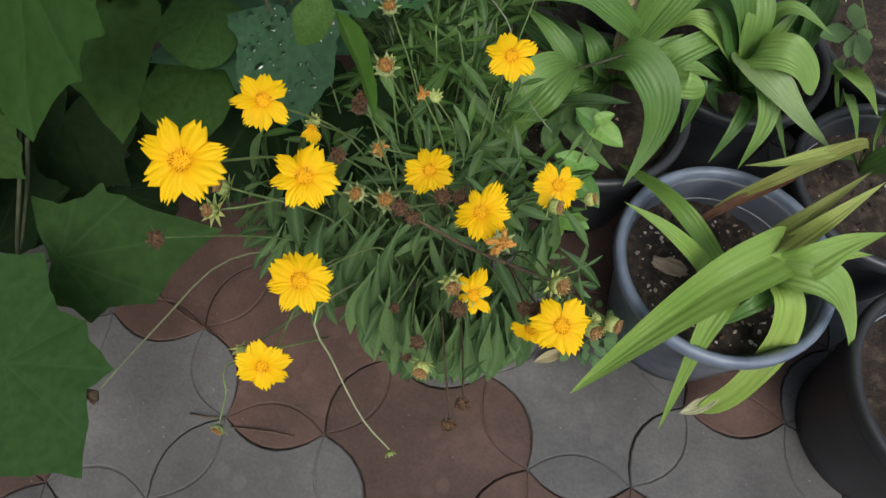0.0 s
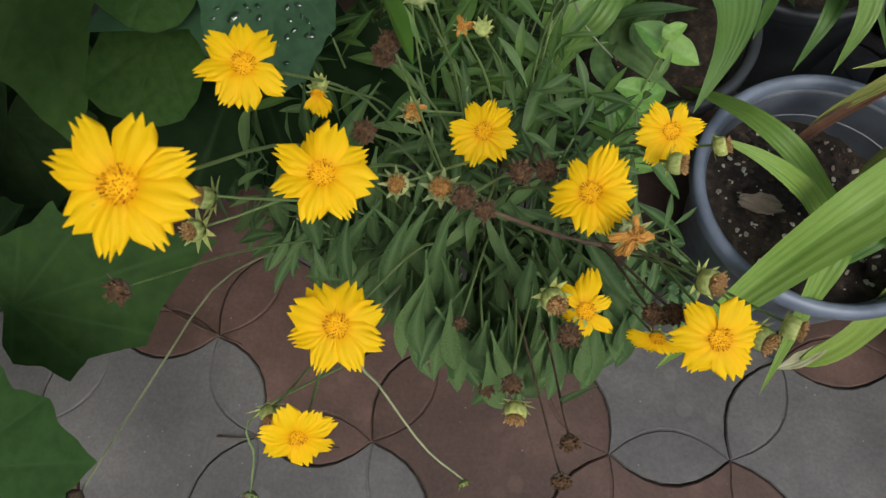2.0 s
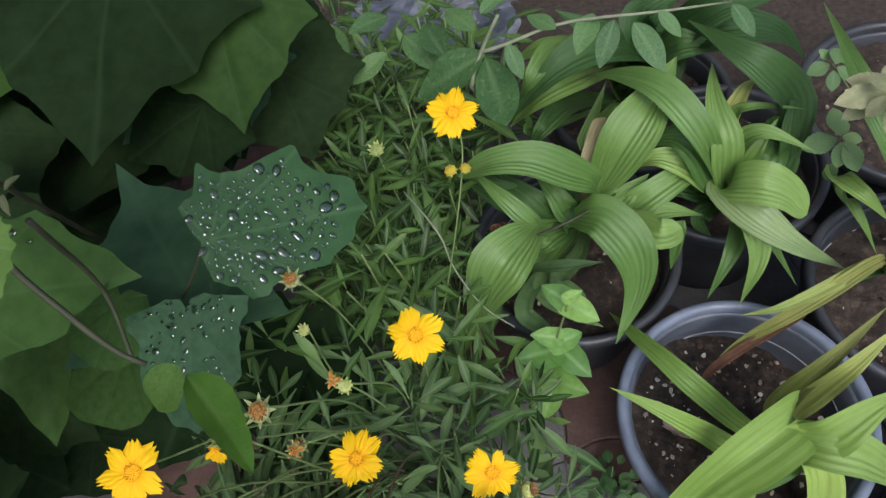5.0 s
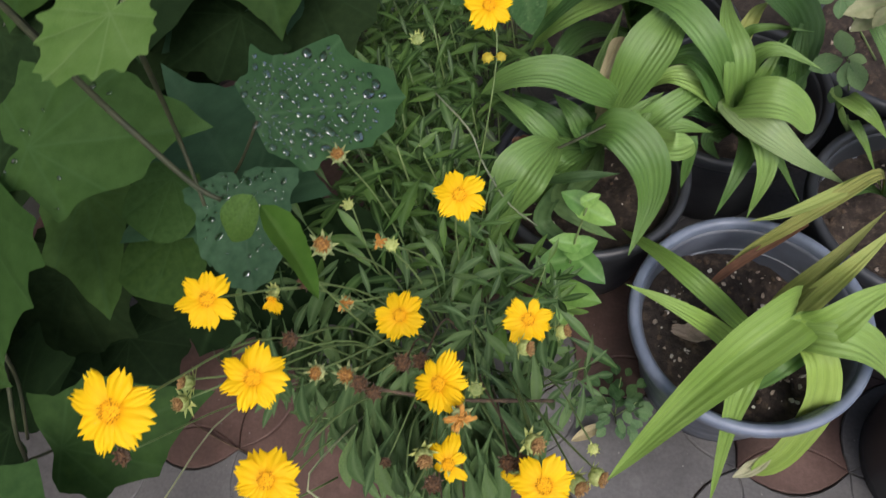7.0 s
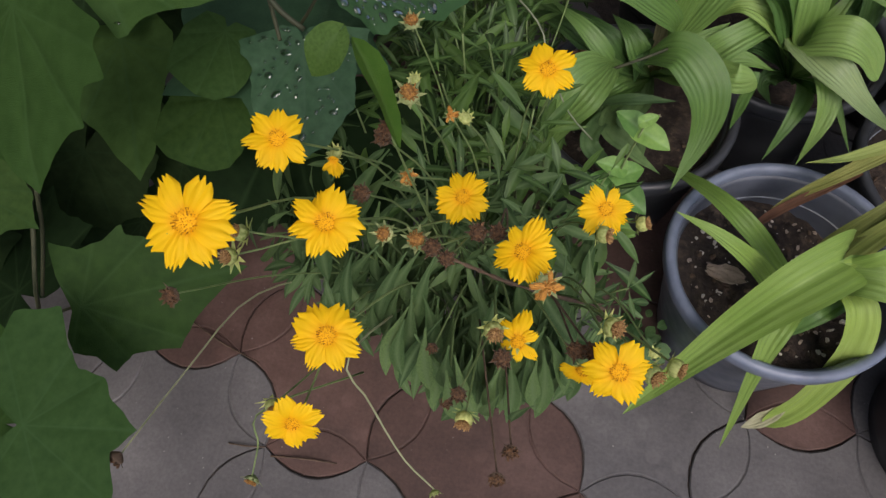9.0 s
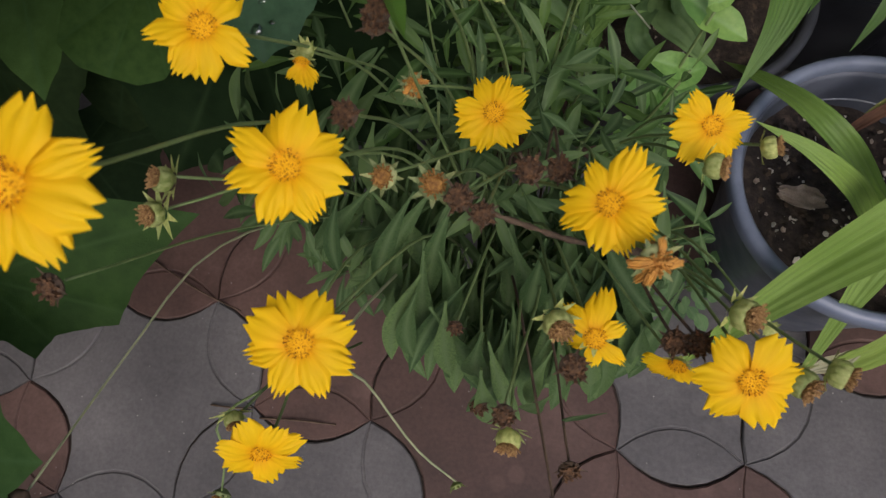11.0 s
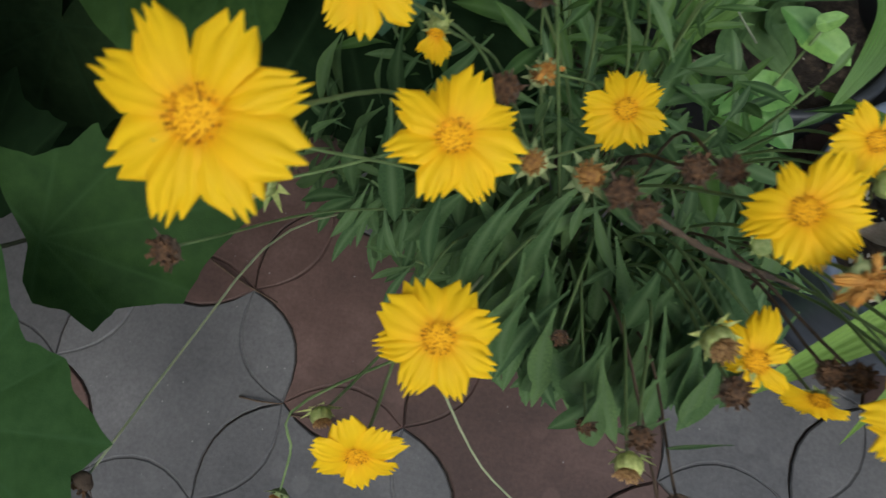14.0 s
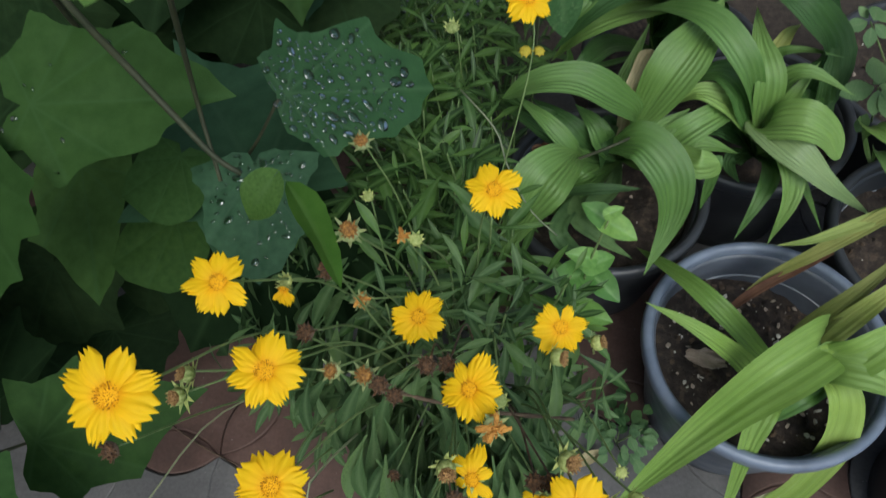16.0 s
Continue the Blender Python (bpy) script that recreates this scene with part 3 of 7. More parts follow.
def pot(at, R, height, foot, soil_at, mat, label, tilt=(0, 0), soil_slope=(0.0, 0.0), rim_mat=None):
    p = thing("plant_pot", at, label, "plant pot", "plant pots")
    p.rotation_euler = (radians(tilt[0]), radians(tilt[1]), 0)
    t = 0.0035
    body = []
    for i in range(9):
        f = i / 8
        r = foot + (R - 0.0055 - foot) * f
        body.append((r, 0.002 + (height - 0.014) * f))
    inner = [(R - 0.0125, height - 0.010)]
    for f in (0.93, 0.8, 0.6, 0.4, 0.2, 0.05):
        r = foot + (R - 0.0125 - foot) * f - t * 0.5
        inner.append((r, height * f))
    bm, rings = lathe([(0.004, 0.002)] + body + inner + [(0.004, 0.012)])
    bmesh.ops.recalc_face_normals(bm, faces=bm.faces[:])
    part("body", bm, mat, p)
    bm, _ = lathe(rim_profile(R, height), 96)
    bmesh.ops.recalc_face_normals(bm, faces=bm.faces[:])
    part("rim", bm, rim_mat or mat, p, "rounded rim with a worn sheen")
    r = foot + (R - 0.0125 - foot) * 0.763 - t * 0.5
    bm, _ = lathe([(r + 0.0008, height * 0.763 - 0.0008), (r - 0.0011, height * 0.763 - 0.0006), (r - 0.0011, height * 0.763 + 0.0006), (r + 0.0008, height * 0.763 + 0.0008)], 96)
    bmesh.ops.recalc_face_normals(bm, faces=bm.faces[:])
    part("inner_ring", bm, M_RING, p, "pale scuffed ring line inside the pot")
    # soil
    bm = bmesh.new()
    prev = None
    c = bm.verts.new((0, 0, soil_at))
    for i in range(1, 15):
        row = []
        for k in range(56):
            a = k * 2 * math.pi / 56
            edge = soil_at + 0.1 * (soil_slope[0] * math.cos(a) + soil_slope[1] * math.sin(a))
            r = (foot + (R - 0.0125 - foot) * edge / height - 0.001) * i / 14
            x, y = r * math.cos(a), r * math.sin(a)
            row.append(bm.verts.new((x, y, soil_height(at[0], x, y, soil_at, soil_slope))))
        for k in range(56):
            if prev is None:
                bm.faces.new((c, row[k], row[(k + 1) % 56]))
            else:
                bm.faces.new((prev[k], row[k], row[(k + 1) % 56], prev[(k + 1) % 56]))
        prev = row
    part("soil", bm, M_SOIL, p, "dark crumbly potting soil")
    return p


def crumb_mesh(name, mat, seed):
    bm = bmesh.new()
    bmesh.ops.create_icosphere(bm, subdivisions=1, radius=1.0)
    for w in bm.verts:
        w.co *= 0.75 + 0.9 * noise.noise(w.co * 1.9 + Vector((seed * 3.1, 0, 0)))
        w.co.z *= 0.6
    return mesh_of(name, bm, mat, False)


CRUMBS = [crumb_mesh("crumb", m, i) for i, m in enumerate((M_SOIL, M_SOIL, M_DIRT, M_CHIP, M_DEADWOOD, M_CRUMPLED))]


def litter(p, soil_at, radius, n_crumb, n_chip, seed, slope=(0.0, 0.0)):
    rng = random.Random(seed)
    for i in range(n_crumb + n_chip):
        a, r = rng.uniform(0, 2 * math.pi), radius * math.sqrt(rng.random())
        chip = i >= n_crumb
        s = rng.uniform(0.0018, 0.0050) if not chip else 0.0010 + 0.0055 * rng.random() ** 2.6
        me = CRUMBS[3] if chip else CRUMBS[rng.choice((0, 1, 2, 4, 4, 5))]
        x, y = r * math.cos(a), r * math.sin(a)
        m = pose(x, y, soil_height(p.location.x, x, y, soil_at, slope) + s * 0.25, rng.uniform(0, 60), rng.uniform(0, 60), rng.uniform(0, 360))
        child("soil_chip" if chip else "soil_lump", me, p, m @ Matrix.Diagonal((s, s * rng.uniform(0.6, 1.3), s * rng.uniform(0.5, 1), 1)), "pale bark chip" if chip else "")


pot_main = pot((0.408, 0.567, 0.0), 0.1262, 0.194, 0.092, 0.146, M_POT, "grey-blue plastic pot with soil holding a young strap-leaved plant", soil_slope=(-0.22, -0.10), rim_mat=M_RIM)
litter(pot_main, 0.146, 0.098, 300, 130, 3, (-0.22, -0.10))
for x, y, s in ((0.327, 0.606, 0.0062), (0.335, 0.600, 0.0050), (0.321, 0.597, 0.0042), (0.343, 0.590, 0.0032), (0.439, 0.605, 0.0056), (0.350, 0.560, 0.0042), (0.372, 0.556, 0.0038), (0.318, 0.545, 0.0034), (0.391, 0.592, 0.0030), (0.360, 0.577, 0.0033)):
    z = soil_height(0.408, x - 0.408, y - 0.567, 0.146, (-0.22, -0.10)) + s * 0.3
    child("soil_chip", CRUMBS[3], pot_main, pose(x - 0.408, y - 0.567, z, 20, 35, x * 9000) @ Matrix.Diagonal((s, s * 0.75, s * 0.6, 1)), "pale bark chip")
pot_left = pot((0.232, 0.752, 0.0), 0.1240, 0.192, 0.090, 0.150, M_POT_GREY, "dark grey plastic pot half hidden under pleated leaves")
litter(pot_left, 0.150, 0.09, 50, 6, 5)
pot((0.412, 0.888, 0.0), 0.1220, 0.190, 0.090, 0.150, M_POT_GREY, "dark plastic pot under a dense tuft of pleated leaves")
pot_right = pot((0.606, 0.722, 0.0), 0.1220, 0.190, 0.090, 0.148, M_POT_GREY, "dark plastic pot with dry litter on its soil")
litter(pot_right, 0.148, 0.09, 60, 14, 8)
pot((0.676, 0.470, 0.0), 0.1330, 0.196, 0.100, 0.13, M_POT_BLACK, "black plastic pot standing on the pavers")
pot((0.310, 0.990, 0.0), 0.1220, 0.190, 0.090, 0.150, M_POT_GREY, "dark plastic pot at the back behind the leaves")
pot_far = pot((0.640, 0.985, 0.0), 0.1350, 0.190, 0.095, 0.165, M_POT_GREY, "wide dark plastic pot with earth and seedlings")
litter(pot_far, 0.165, 0.10, 60, 12, 11)


def crumpled_mesh(name, mat, seed, n=16):
    """A curled, crumpled scrap of dead leaf, about unit length, ragged at its edge."""
    verts, faces, uvs = [], [], []
    sh = Vector((seed * 1.7, 0, 0))
    for i in range(n):
        for j in range(n):
            u, v = i / (n - 1), 2 * j / (n - 1) - 1
            w = 0.38 * math.sin(math.pi * (0.06 + 0.88 * u)) ** 0.6 * (1 + 0.35 * noise.noise(Vector((u * 5, v, 0)) + sh))
            p = Vector((v * w, u + 0.08 * noise.noise(Vector((v * 3, u * 2, 4)) + sh), 0))
            p.z = 0.22 * noise.noise(p * 3.2 + sh) + 0.12 * noise.noise(p * 8 + sh) + 0.28 * abs(v) ** 1.5 * (0.4 + noise.noise(Vector((u * 4, v * 2, 9)) + sh))
            verts.append(p)
            uvs.append((u, v))
    for i in range(n - 1):
        for j in range(n - 1):
            a = i * n + j
            faces.append((a, a + 1, a + n + 1, a + n))
    return raw_mesh(name, verts, faces, mat, uvs)


# ---- coreopsis ----
def petal_mesh(name, seed, width=0.6, droop=0.10, mat=None, nt=4):
    """A wedge petal of unit length along +y: narrow foot, broad end cut into ragged teeth, long folds from foot to notches."""
    rng = random.Random(seed)
    n, m = 16, nt * 6 + 1
    lean = rng.uniform(-0.04, 0.04)
    tops = [1.0 + rng.uniform(-0.06, 0.03) - 0.12 * abs(2 * (k + 0.5) / nt - 1) ** 1.6 + lean * (2 * (k + 0.5) / nt - 1) for k in range(nt)]
    cuts = [0.0] + [min(tops[k - 1], tops[k]) - rng.uniform(0.07, 0.17) for k in range(1, nt)] + [0.0]
    cuts[0], cuts[-1] = tops[0] - rng.uniform(0.10, 0.18), tops[-1] - rng.uniform(0.10, 0.18)
    peaks = [(k + rng.uniform(0.36, 0.64)) / nt for k in range(nt)]
    xs, ys = [], []
    for k in range(nt):
        xs += [k / nt, peaks[k]]
        ys += [cuts[k], tops[k]]
    xs, ys = xs + [1.0], ys + [cuts[-1]]
    ph, folds, twist = rng.uniform(0, 6), rng.uniform(0.005, 0.010), rng.uniform(-0.06, 0.06)
    verts, faces, uvs = [], [], []
    for i in range(n):
        u = i / (n - 1)
        for j in range(m):
            v = 2 * j / (m - 1) - 1
            end = float(np.interp((v + 1) / 2, xs, ys))
            flare = 0.37 + 0.63 * min(1.0, u / 0.74) ** 0.85
            w = width / 2 * flare * (1 - 0.34 * (max(0.0, u - 0.70) / 0.30) ** 1.4)
            y = 0.12 + u * (end - 0.12)
            groove = folds * math.cos(3 * math.pi * v) * min(1, u * 2.5) * (1 - 0.45 * u)
            z = 0.07 * math.sin(u * 2.7) - droop * u * u + groove - 0.06 * v * v * u + twist * v * u + 0.02 * math.sin(ph + 4 * u) * v
            verts.append((v * w + lean * u, y, z))
            uvs.append((u, (v + 1) / 2))
    for i in range(n - 1):
        for j in range(m - 1):
            a = i * m + j
            faces.append((a, a + 1, a + m + 1, a + m))
    return raw_mesh(name, verts, faces, mat or M_PETAL, uvs)


PETALS = [petal_mesh("petal", 40 + i, 0.535 + 0.03 * (i % 4), 0.02 + 0.035 * (i % 5), nt=(4, 5, 4, 3)[i % 4]) for i in range(16)]


SHRIVELLED = [petal_mesh("withered_petal", 70 + i, 0.34 + 0.05 * i, 0.35 + 0.12 * i, M_ORANGE) for i in range(4)]


def disc_mesh():
    """A domed flower disc: tight buds in the middle, open tubular florets with flared mouths round them."""
    bm = bmesh.new()
    bmesh.ops.create_uvsphere(bm, u_segments=20, v_segments=10, radius=1.0)
    for w in bm.verts:
        w.co.z *= 0.22
    rng = random.Random(4)
    total = 78
    for i in range(total):
        r, a = 1.04 * math.sqrt((i + 0.5) / total), i * 2.39996
        h = 0.20 * math.sqrt(max(0, 1 - r * r * 0.8))
        c = Vector((r * math.cos(a) + rng.uniform(-0.04, 0.04), r * math.sin(a) + rng.uniform(-0.04, 0.04), h))
        out = (Vector((c.x * 0.75 + rng.uniform(-0.25, 0.25), c.y * 0.75 + rng.uniform(-0.25, 0.25), 1))).normalized()
        sd = out.cross(Vector((0.3, 0.8, 0.1))).normalized()
        up = sd.cross(out)
        tall, foot, mouth = (rng.uniform(0.14, 0.22), 0.075, 0.05) if r < 0.42 else (rng.uniform(0.20, 0.42), 0.04, rng.uniform(0.06, 0.10))
        rings = []
        for hh, rr in ((0.0, foot), (tall * 0.6, foot * 1.05), (tall, mouth), (tall * 0.82, mouth * 0.45)):
            rings.append([bm.verts.new(c + out * hh + rr * (math.cos(q * 1.2566) * sd + math.sin(q * 1.2566) * up)) for q in range(5)])
        for p, q in zip(rings, rings[1:]):
            for k in range(5):
                bm.faces.new((p[k], p[(k + 1) % 5], q[(k + 1) % 5], q[k]))
        bm.faces.new(rings[-1])
    return mesh_of("disc", bm, M_DISC, False)


def calyx_mesh(name, mat, spread, length, cup=0.5, n=8, seed=0, wide=0.32):
    """A cup with a ring of pointed bracts, unit cup radius, opening towards +z."""
    rng = random.Random(seed)
    bm, _ = lathe([(0.12, -0.75 * cup - 0.3), (0.34, -0.7 * cup - 0.22), (0.86, -0.45 * cup), (1.03, -0.1), (1.0, 0.0), (0.86, 0.18), (0.5, 0.36), (0.05, 0.42)], 14)
    for i in range(n):
        a = i * 2 * math.pi / n + rng.uniform(-0.12, 0.12)
        d, s = Vector((math.cos(a), math.sin(a), 0)), Vector((-math.sin(a), math.cos(a), 0))
        l = length * rng.uniform(0.8, 1.2)
        rows = []
        bend = rng.uniform(-0.15, 0.2)
        for k in range(4):
            f = k / 3
            c = d * (0.85 + math.cos(spread + bend * f) * l * f) + Vector((0, 0, math.sin(spread + bend * f) * l * f))
            w = wide * (1 - f ** 1.5) + 0.02
            rows.append([bm.verts.new(c - s * w), bm.verts.new(c + Vector((0, 0, -0.06))), bm.verts.new(c + s * w)])
        for p, q in zip(rows, rows[1:]):
            for j in (0, 1):
                bm.faces.new((p[j], p[j + 1], q[j + 1], q[j]))
    bmesh.ops.recalc_face_normals(bm, faces=bm.faces[:])
    return mesh_of(name, bm, mat)


def tuft_mesh(name, mat, seed, n=46, height=1.0, spread=0.8, thick=0.13):
    """A ragged tuft of dry florets."""
    rng = random.Random(seed)
    bm = bmesh.new()
    bmesh.ops.create_icosphere(bm, subdivisions=2, radius=0.7)
    for w in bm.verts:
        w.co *= 1 + 0.35 * noise.noise(w.co * 3 + Vector((seed, 0, 0)))
        w.co.z = w.co.z * 0.7
    for i in range(n):
        a, r = i * 2.39996, 0.8 * math.sqrt((i + 0.5) / n)
        c = Vector((r * math.cos(a), r * math.sin(a), 0.1))
        out = Vector((c.x * spread + rng.uniform(-0.25, 0.25), c.y * spread + rng.uniform(-0.25, 0.25), 1)).normalized()
        sd = out.cross(Vector((0.3, 0.8, 0.1))).normalized()
        up = sd.cross(out)
        h = height * rng.uniform(0.5, 1.1)
        base = [bm.verts.new(c + thick * (math.cos(q * 2.0944) * sd + math.sin(q * 2.0944) * up)) for q in range(3)]
        top = [bm.verts.new(c + out * h + thick * 0.9 * (math.cos(q * 2.0944 + 0.5) * sd + math.sin(q * 2.0944 + 0.5) * up)) for q in range(3)]
        for q in range(3):
            bm.faces.new((base[q], base[(q + 1) % 3], top[(q + 1) % 3], top[q]))
        bm.faces.new(top)
    return mesh_of(name, bm, mat, False)


DISC = disc_mesh()
CALYX = calyx_mesh("calyx", M_CALYX, 0.1, 0.9)
STAR = calyx_mesh("calyx", M_BRACT, 0.40, 0.85, 0.5, 8, 3, 0.20)


def globe_mesh(name, mat, seed, bract=1.0):
    """A closed ribbed seed head of unit radius along +z, its mouth drawn in, with a ring of short pointed bracts at its foot."""
    rng = random.Random(seed)
    prof = ((0.10, -0.95), (0.60, -0.82), (0.93, -0.48), (1.0, -0.08), (0.97, 0.22), (0.90, 0.40), (0.78, 0.44), (0.62, 0.30))
    bm = bmesh.new()
    sides, rings = 40, []
    for r, z in prof:
        ring = []
        for k in range(sides):
            a = k * 2 * math.pi / sides
            rr = r * (1 - 0.16 * (1 - abs(math.sin(4 * a)) ** 0.6) * min(1, r * 1.2) + 0.05)
            ring.append(bm.verts.new((rr * math.cos(a), rr * math.sin(a), z)))
        rings.append(ring)
    for p, q in zip(rings, rings[1:]):
        for k in range(sides):
            bm.faces.new((p[k], p[(k + 1) % sides], q[(k + 1) % sides], q[k]))
    for i in range(8):
        a = i * math.pi / 4 + rng.uniform(-0.15, 0.15)
        d, t = Vector((math.cos(a), math.sin(a), 0)), Vector((-math.sin(a), math.cos(a), 0))
        rise, reach = rng.uniform(0.0, 0.6) * bract, rng.uniform(0.7, 1.1) * bract
        rows = []
        for f in (0.0, 0.5, 1.0):
            c = d * (0.75 + reach * f) + Vector((0, 0, -0.85 + rise * f))
            w = (0.16 + 0.10 * bract) * (1 - f) ** 0.8 + 0.02
            rows.append([bm.verts.new(c - t * w), bm.verts.new(c + Vector((0, 0, -0.05))), bm.verts.new(c + t * w)])
        for p, q in zip(rows, rows[1:]):
            for k in (0, 1):
                bm.faces.new((p[k], p[k + 1], q[k + 1], q[k]))
    bmesh.ops.recalc_face_normals(bm, faces=bm.faces[:])
    return mesh_of(name, bm, mat)


CUP = calyx_mesh("calyx", M_CALYX, 0.75, 0.8, 0.6, 10, 5, 0.24)
GLOBE = globe_mesh("calyx", M_CALYX, 5)
BURST = globe_mesh("calyx", M_CALYX, 9, 1.75)
BUD = calyx_mesh("bud", M_BUD, -0.5, 0.5, 0.9, 8, 7, 0.25)
DRY_CUP = calyx_mesh("calyx", M_DEADWOOD, 0.35, 0.75, 0.7, 6, 6, 0.13)
TUFT = tuft_mesh("seed_tuft", M_SEED, 2, 50, 0.55, 0.9, 0.11)
TUFT_BUD = tuft_mesh("seed_tuft", M_SEED_BROWN, 8, 54, 0.8, 1.0, 0.12)
TUFT_DARK = tuft_mesh("seed_tuft", M_SEED_DARK, 3, 22, 0.55, 1.5, 0.2)
TUFT_ORANGE = tuft_mesh("withered_florets", M_ORANGE, 5, 30, 0.9, 0.8, 0.17)


def facing_pose(at, normal, spin=0.0, scale=1.0):
    z = Vector(normal).normalized()
    x = Vector((1, 0, 0)) - z * z.x
    x.normalize()
    y = z.cross(x)
    return Matrix.Translation(at) @ Matrix((x, y, z)).transposed().to_4x4() @ pose(0, 0, 0, 0, 0, spin) @ Matrix.Diagonal((scale, scale, scale, 1))


def flower(plant, at, normal, dia, spin=0, angles=None, label="bright yellow open flower head", wide=1.0):
    """Calyx > petals and disc. angles: degrees of the petals; each may be (degrees, length, lift)."""
    o = scene_root[plant.name]
    R = dia / 2
    rng = random.Random(int(at[0] * 9000) + int(at[1] * 7000))
    head = child("flower_head", CALYX, plant, facing_pose(Vector(at) - o + Vector(normal).normalized() * -0.003, normal, spin, R * 0.22), label)
    for i, a in enumerate(angles or [k * 45 for k in range(8)]):
        deg, ln, lift = a if isinstance(a, tuple) else (a, 1.0, 0.0)
        deg += rng.uniform(-2, 2)
        ln *= rng.uniform(0.95, 1.05)
        m = pose(0, 0, 0.20 + 0.10 * (i % 2), 0, 0, -deg) @ pose(0, 0, 0, lift + rng.uniform(-7, 5), rng.uniform(-9, 9), 0)
        s = ln / 0.22
        child("petal", PETALS[rng.randrange(16)], head, m @ Matrix.Diagonal((s * wide * rng.uniform(0.94, 1.06), s, s, 1)))
    child("disc", DISC, head, pose(0, 0, 0.34, 0, 0, rng.uniform(0, 90)) @ Matrix.Diagonal((0.95, 0.95, 0.62, 1)), "orange-yellow florets")
    return head


def spent(plant, at, normal, size, kind, spin=0):
    """A head past its bloom: star (open dry bracts), bud (green cup), dark (dry brown), orange (withered petals)."""
    o = scene_root[plant.name]
    cal, tuft, lab, ts, tz = {
        "star": (STAR, TUFT, "spent flower head with pale star of bracts and brown seed centre", 0.9, 0.28),
        "orange": (STAR, TUFT_ORANGE, "withered orange flower head", 0.7, 0.2),
        "bud": (GLOBE, TUFT_BUD, "green ribbed seed head with ragged brown tuft", 0.82, 0.34),
        "burst": (BURST, TUFT_BUD, "green seed head ringed by long pale bracts", 0.8, 0.32),
        "green": (CUP, None, "small green flower bud", 0, 0),
        "yellow": (BUD, None, "round yellow flower bud about to open", 0, 0),
        "dark": (DRY_CUP, TUFT_DARK, "dried dark brown seed head", 1.0, 0.1),
    }[kind]
    head = child("seed_head" if kind not in ("green", "yellow") else "bud", cal, plant, facing_pose(Vector(at) - o, normal, spin, size / 2), lab)
    if tuft:
        child("seed_tuft", tuft, head, pose(0, 0, tz, 0, 0, spin * 2) @ Matrix.Diagonal((ts, ts, ts, 1)))
    if kind == "orange":
        rng = random.Random(spin)
        for i in range(8):
            m = pose(0, 0, 0.3, 0, 0, i * 45 + rng.uniform(-18, 18)) @ pose(0, 0, 0, rng.uniform(-35, 60), rng.uniform(-40, 40), 0)
            k = rng.uniform(1.1, 1.7)
            child("withered_petal", SHRIVELLED[rng.randrange(4)], head, m @ Matrix.Diagonal((k * 1.2, k, k * 1.3, 1)))
    return head


core = thing("coreopsis_plant", (0.10, 0.47, 0.0), "coreopsis clump with yellow flowers, spent heads and lance-shaped dark green leaves", "flowering plant")
flower(core, (-0.001, 0.316, 0.616), (0.15, -0.40, 1), 0.0472, 0, [(317, 1.0, 0), (13, 1.0, 0), (61, 1.0, 0), (101, 1.0, 0), (138, 1.0, 0), (188, 1.0, 0), (234, 1.0, 0), (284, 1.0, 0)], wide=0.98)
flower(core, (-0.002, 0.398, 0.561), (0.25, -0.3, 1), 0.0395, 0, [(347, 1.0, 0), (37, 1.0, 0), (111, 1.0, 0), (170, 1.0, 0), (205, 1.0, 0), (245, 1.0, 0), (296, 1.0, 0)], wide=1.08)
flower(core, (0.038, 0.354, 0.558), (0.15, -0.2, 1), 0.0425, 0, [(331, 1.0, 0), (10, 1.0, 0), (53, 1.0, 0), (99, 1.0, 0), (137, 1.0, 0), (184, 1.0, 0), (240, 1.0, 0), (286, 1.0, 0)], wide=1.1)
flower(core, (0.092, 0.435, 0.462), (0.1, -0.3, 1), 0.041, 0, [(330, 1.0, 0), (13, 1.0, 0), (48, 1.0, 0), (101, 1.0, 0), (143, 1.0, 0), (193, 1.0, 0), (238, 1.0, 0), (270, 1.0, 0)], wide=1.06)
flower(core, (0.140, 0.365, 0.540), (-0.35, -0.45, 1), 0.0375, 0, [(14, 1.22, 8), (40, 1.05, 0), (76, 1.0, 0), (119, 1.0, 0), (155, 1.0, 0), (189, 1.0, 0), (231, 1.0, 0), (266, 0.95, 0), (321, 0.85, 0)], wide=0.98)
flower(core, (0.186, 0.430, 0.485), (0.1, -0.6, 0.9), 0.0375, 0, [(317, 1.0, 0), (23, 0.9, 0), (74, 1.0, 0), (113, 1.0, 0), (148, 1.0, 0), (187, 0.95, 0), (211, 1.15, 0), (256, 1.05, 0), (287, 1.0, 0)], wide=0.95)
flower(core, (0.135, 0.501, 0.525), (0.05, -0.35, 1), 0.0405, 0, [(336, 1.0, 0), (47, 1.0, 0), (115, 1.0, 0), (168, 0.95, 0), (218, 1.0, 0), (272, 1.0, 0)], wide=1.22)
flower(core, (0.0455, 0.3045, 0.523), (0.1, -0.25, 1), 0.0435, 0, [(327, 1.0, 0), (16, 1.0, 0), (60, 1.0, 0), (100, 1.0, 0), (147, 1.0, 0), (199, 1.0, 0), (246, 1.0, 0), (287, 1.0, 0)], wide=1.06)
flower(core, (0.0215, 0.264, 0.458), (0.4, -1.2, 0.8), 0.0405, 0, [(a, 1.0, 5) for a in (341, 30, 77, 132, 163, 196, 237, 290)], wide=1.3)
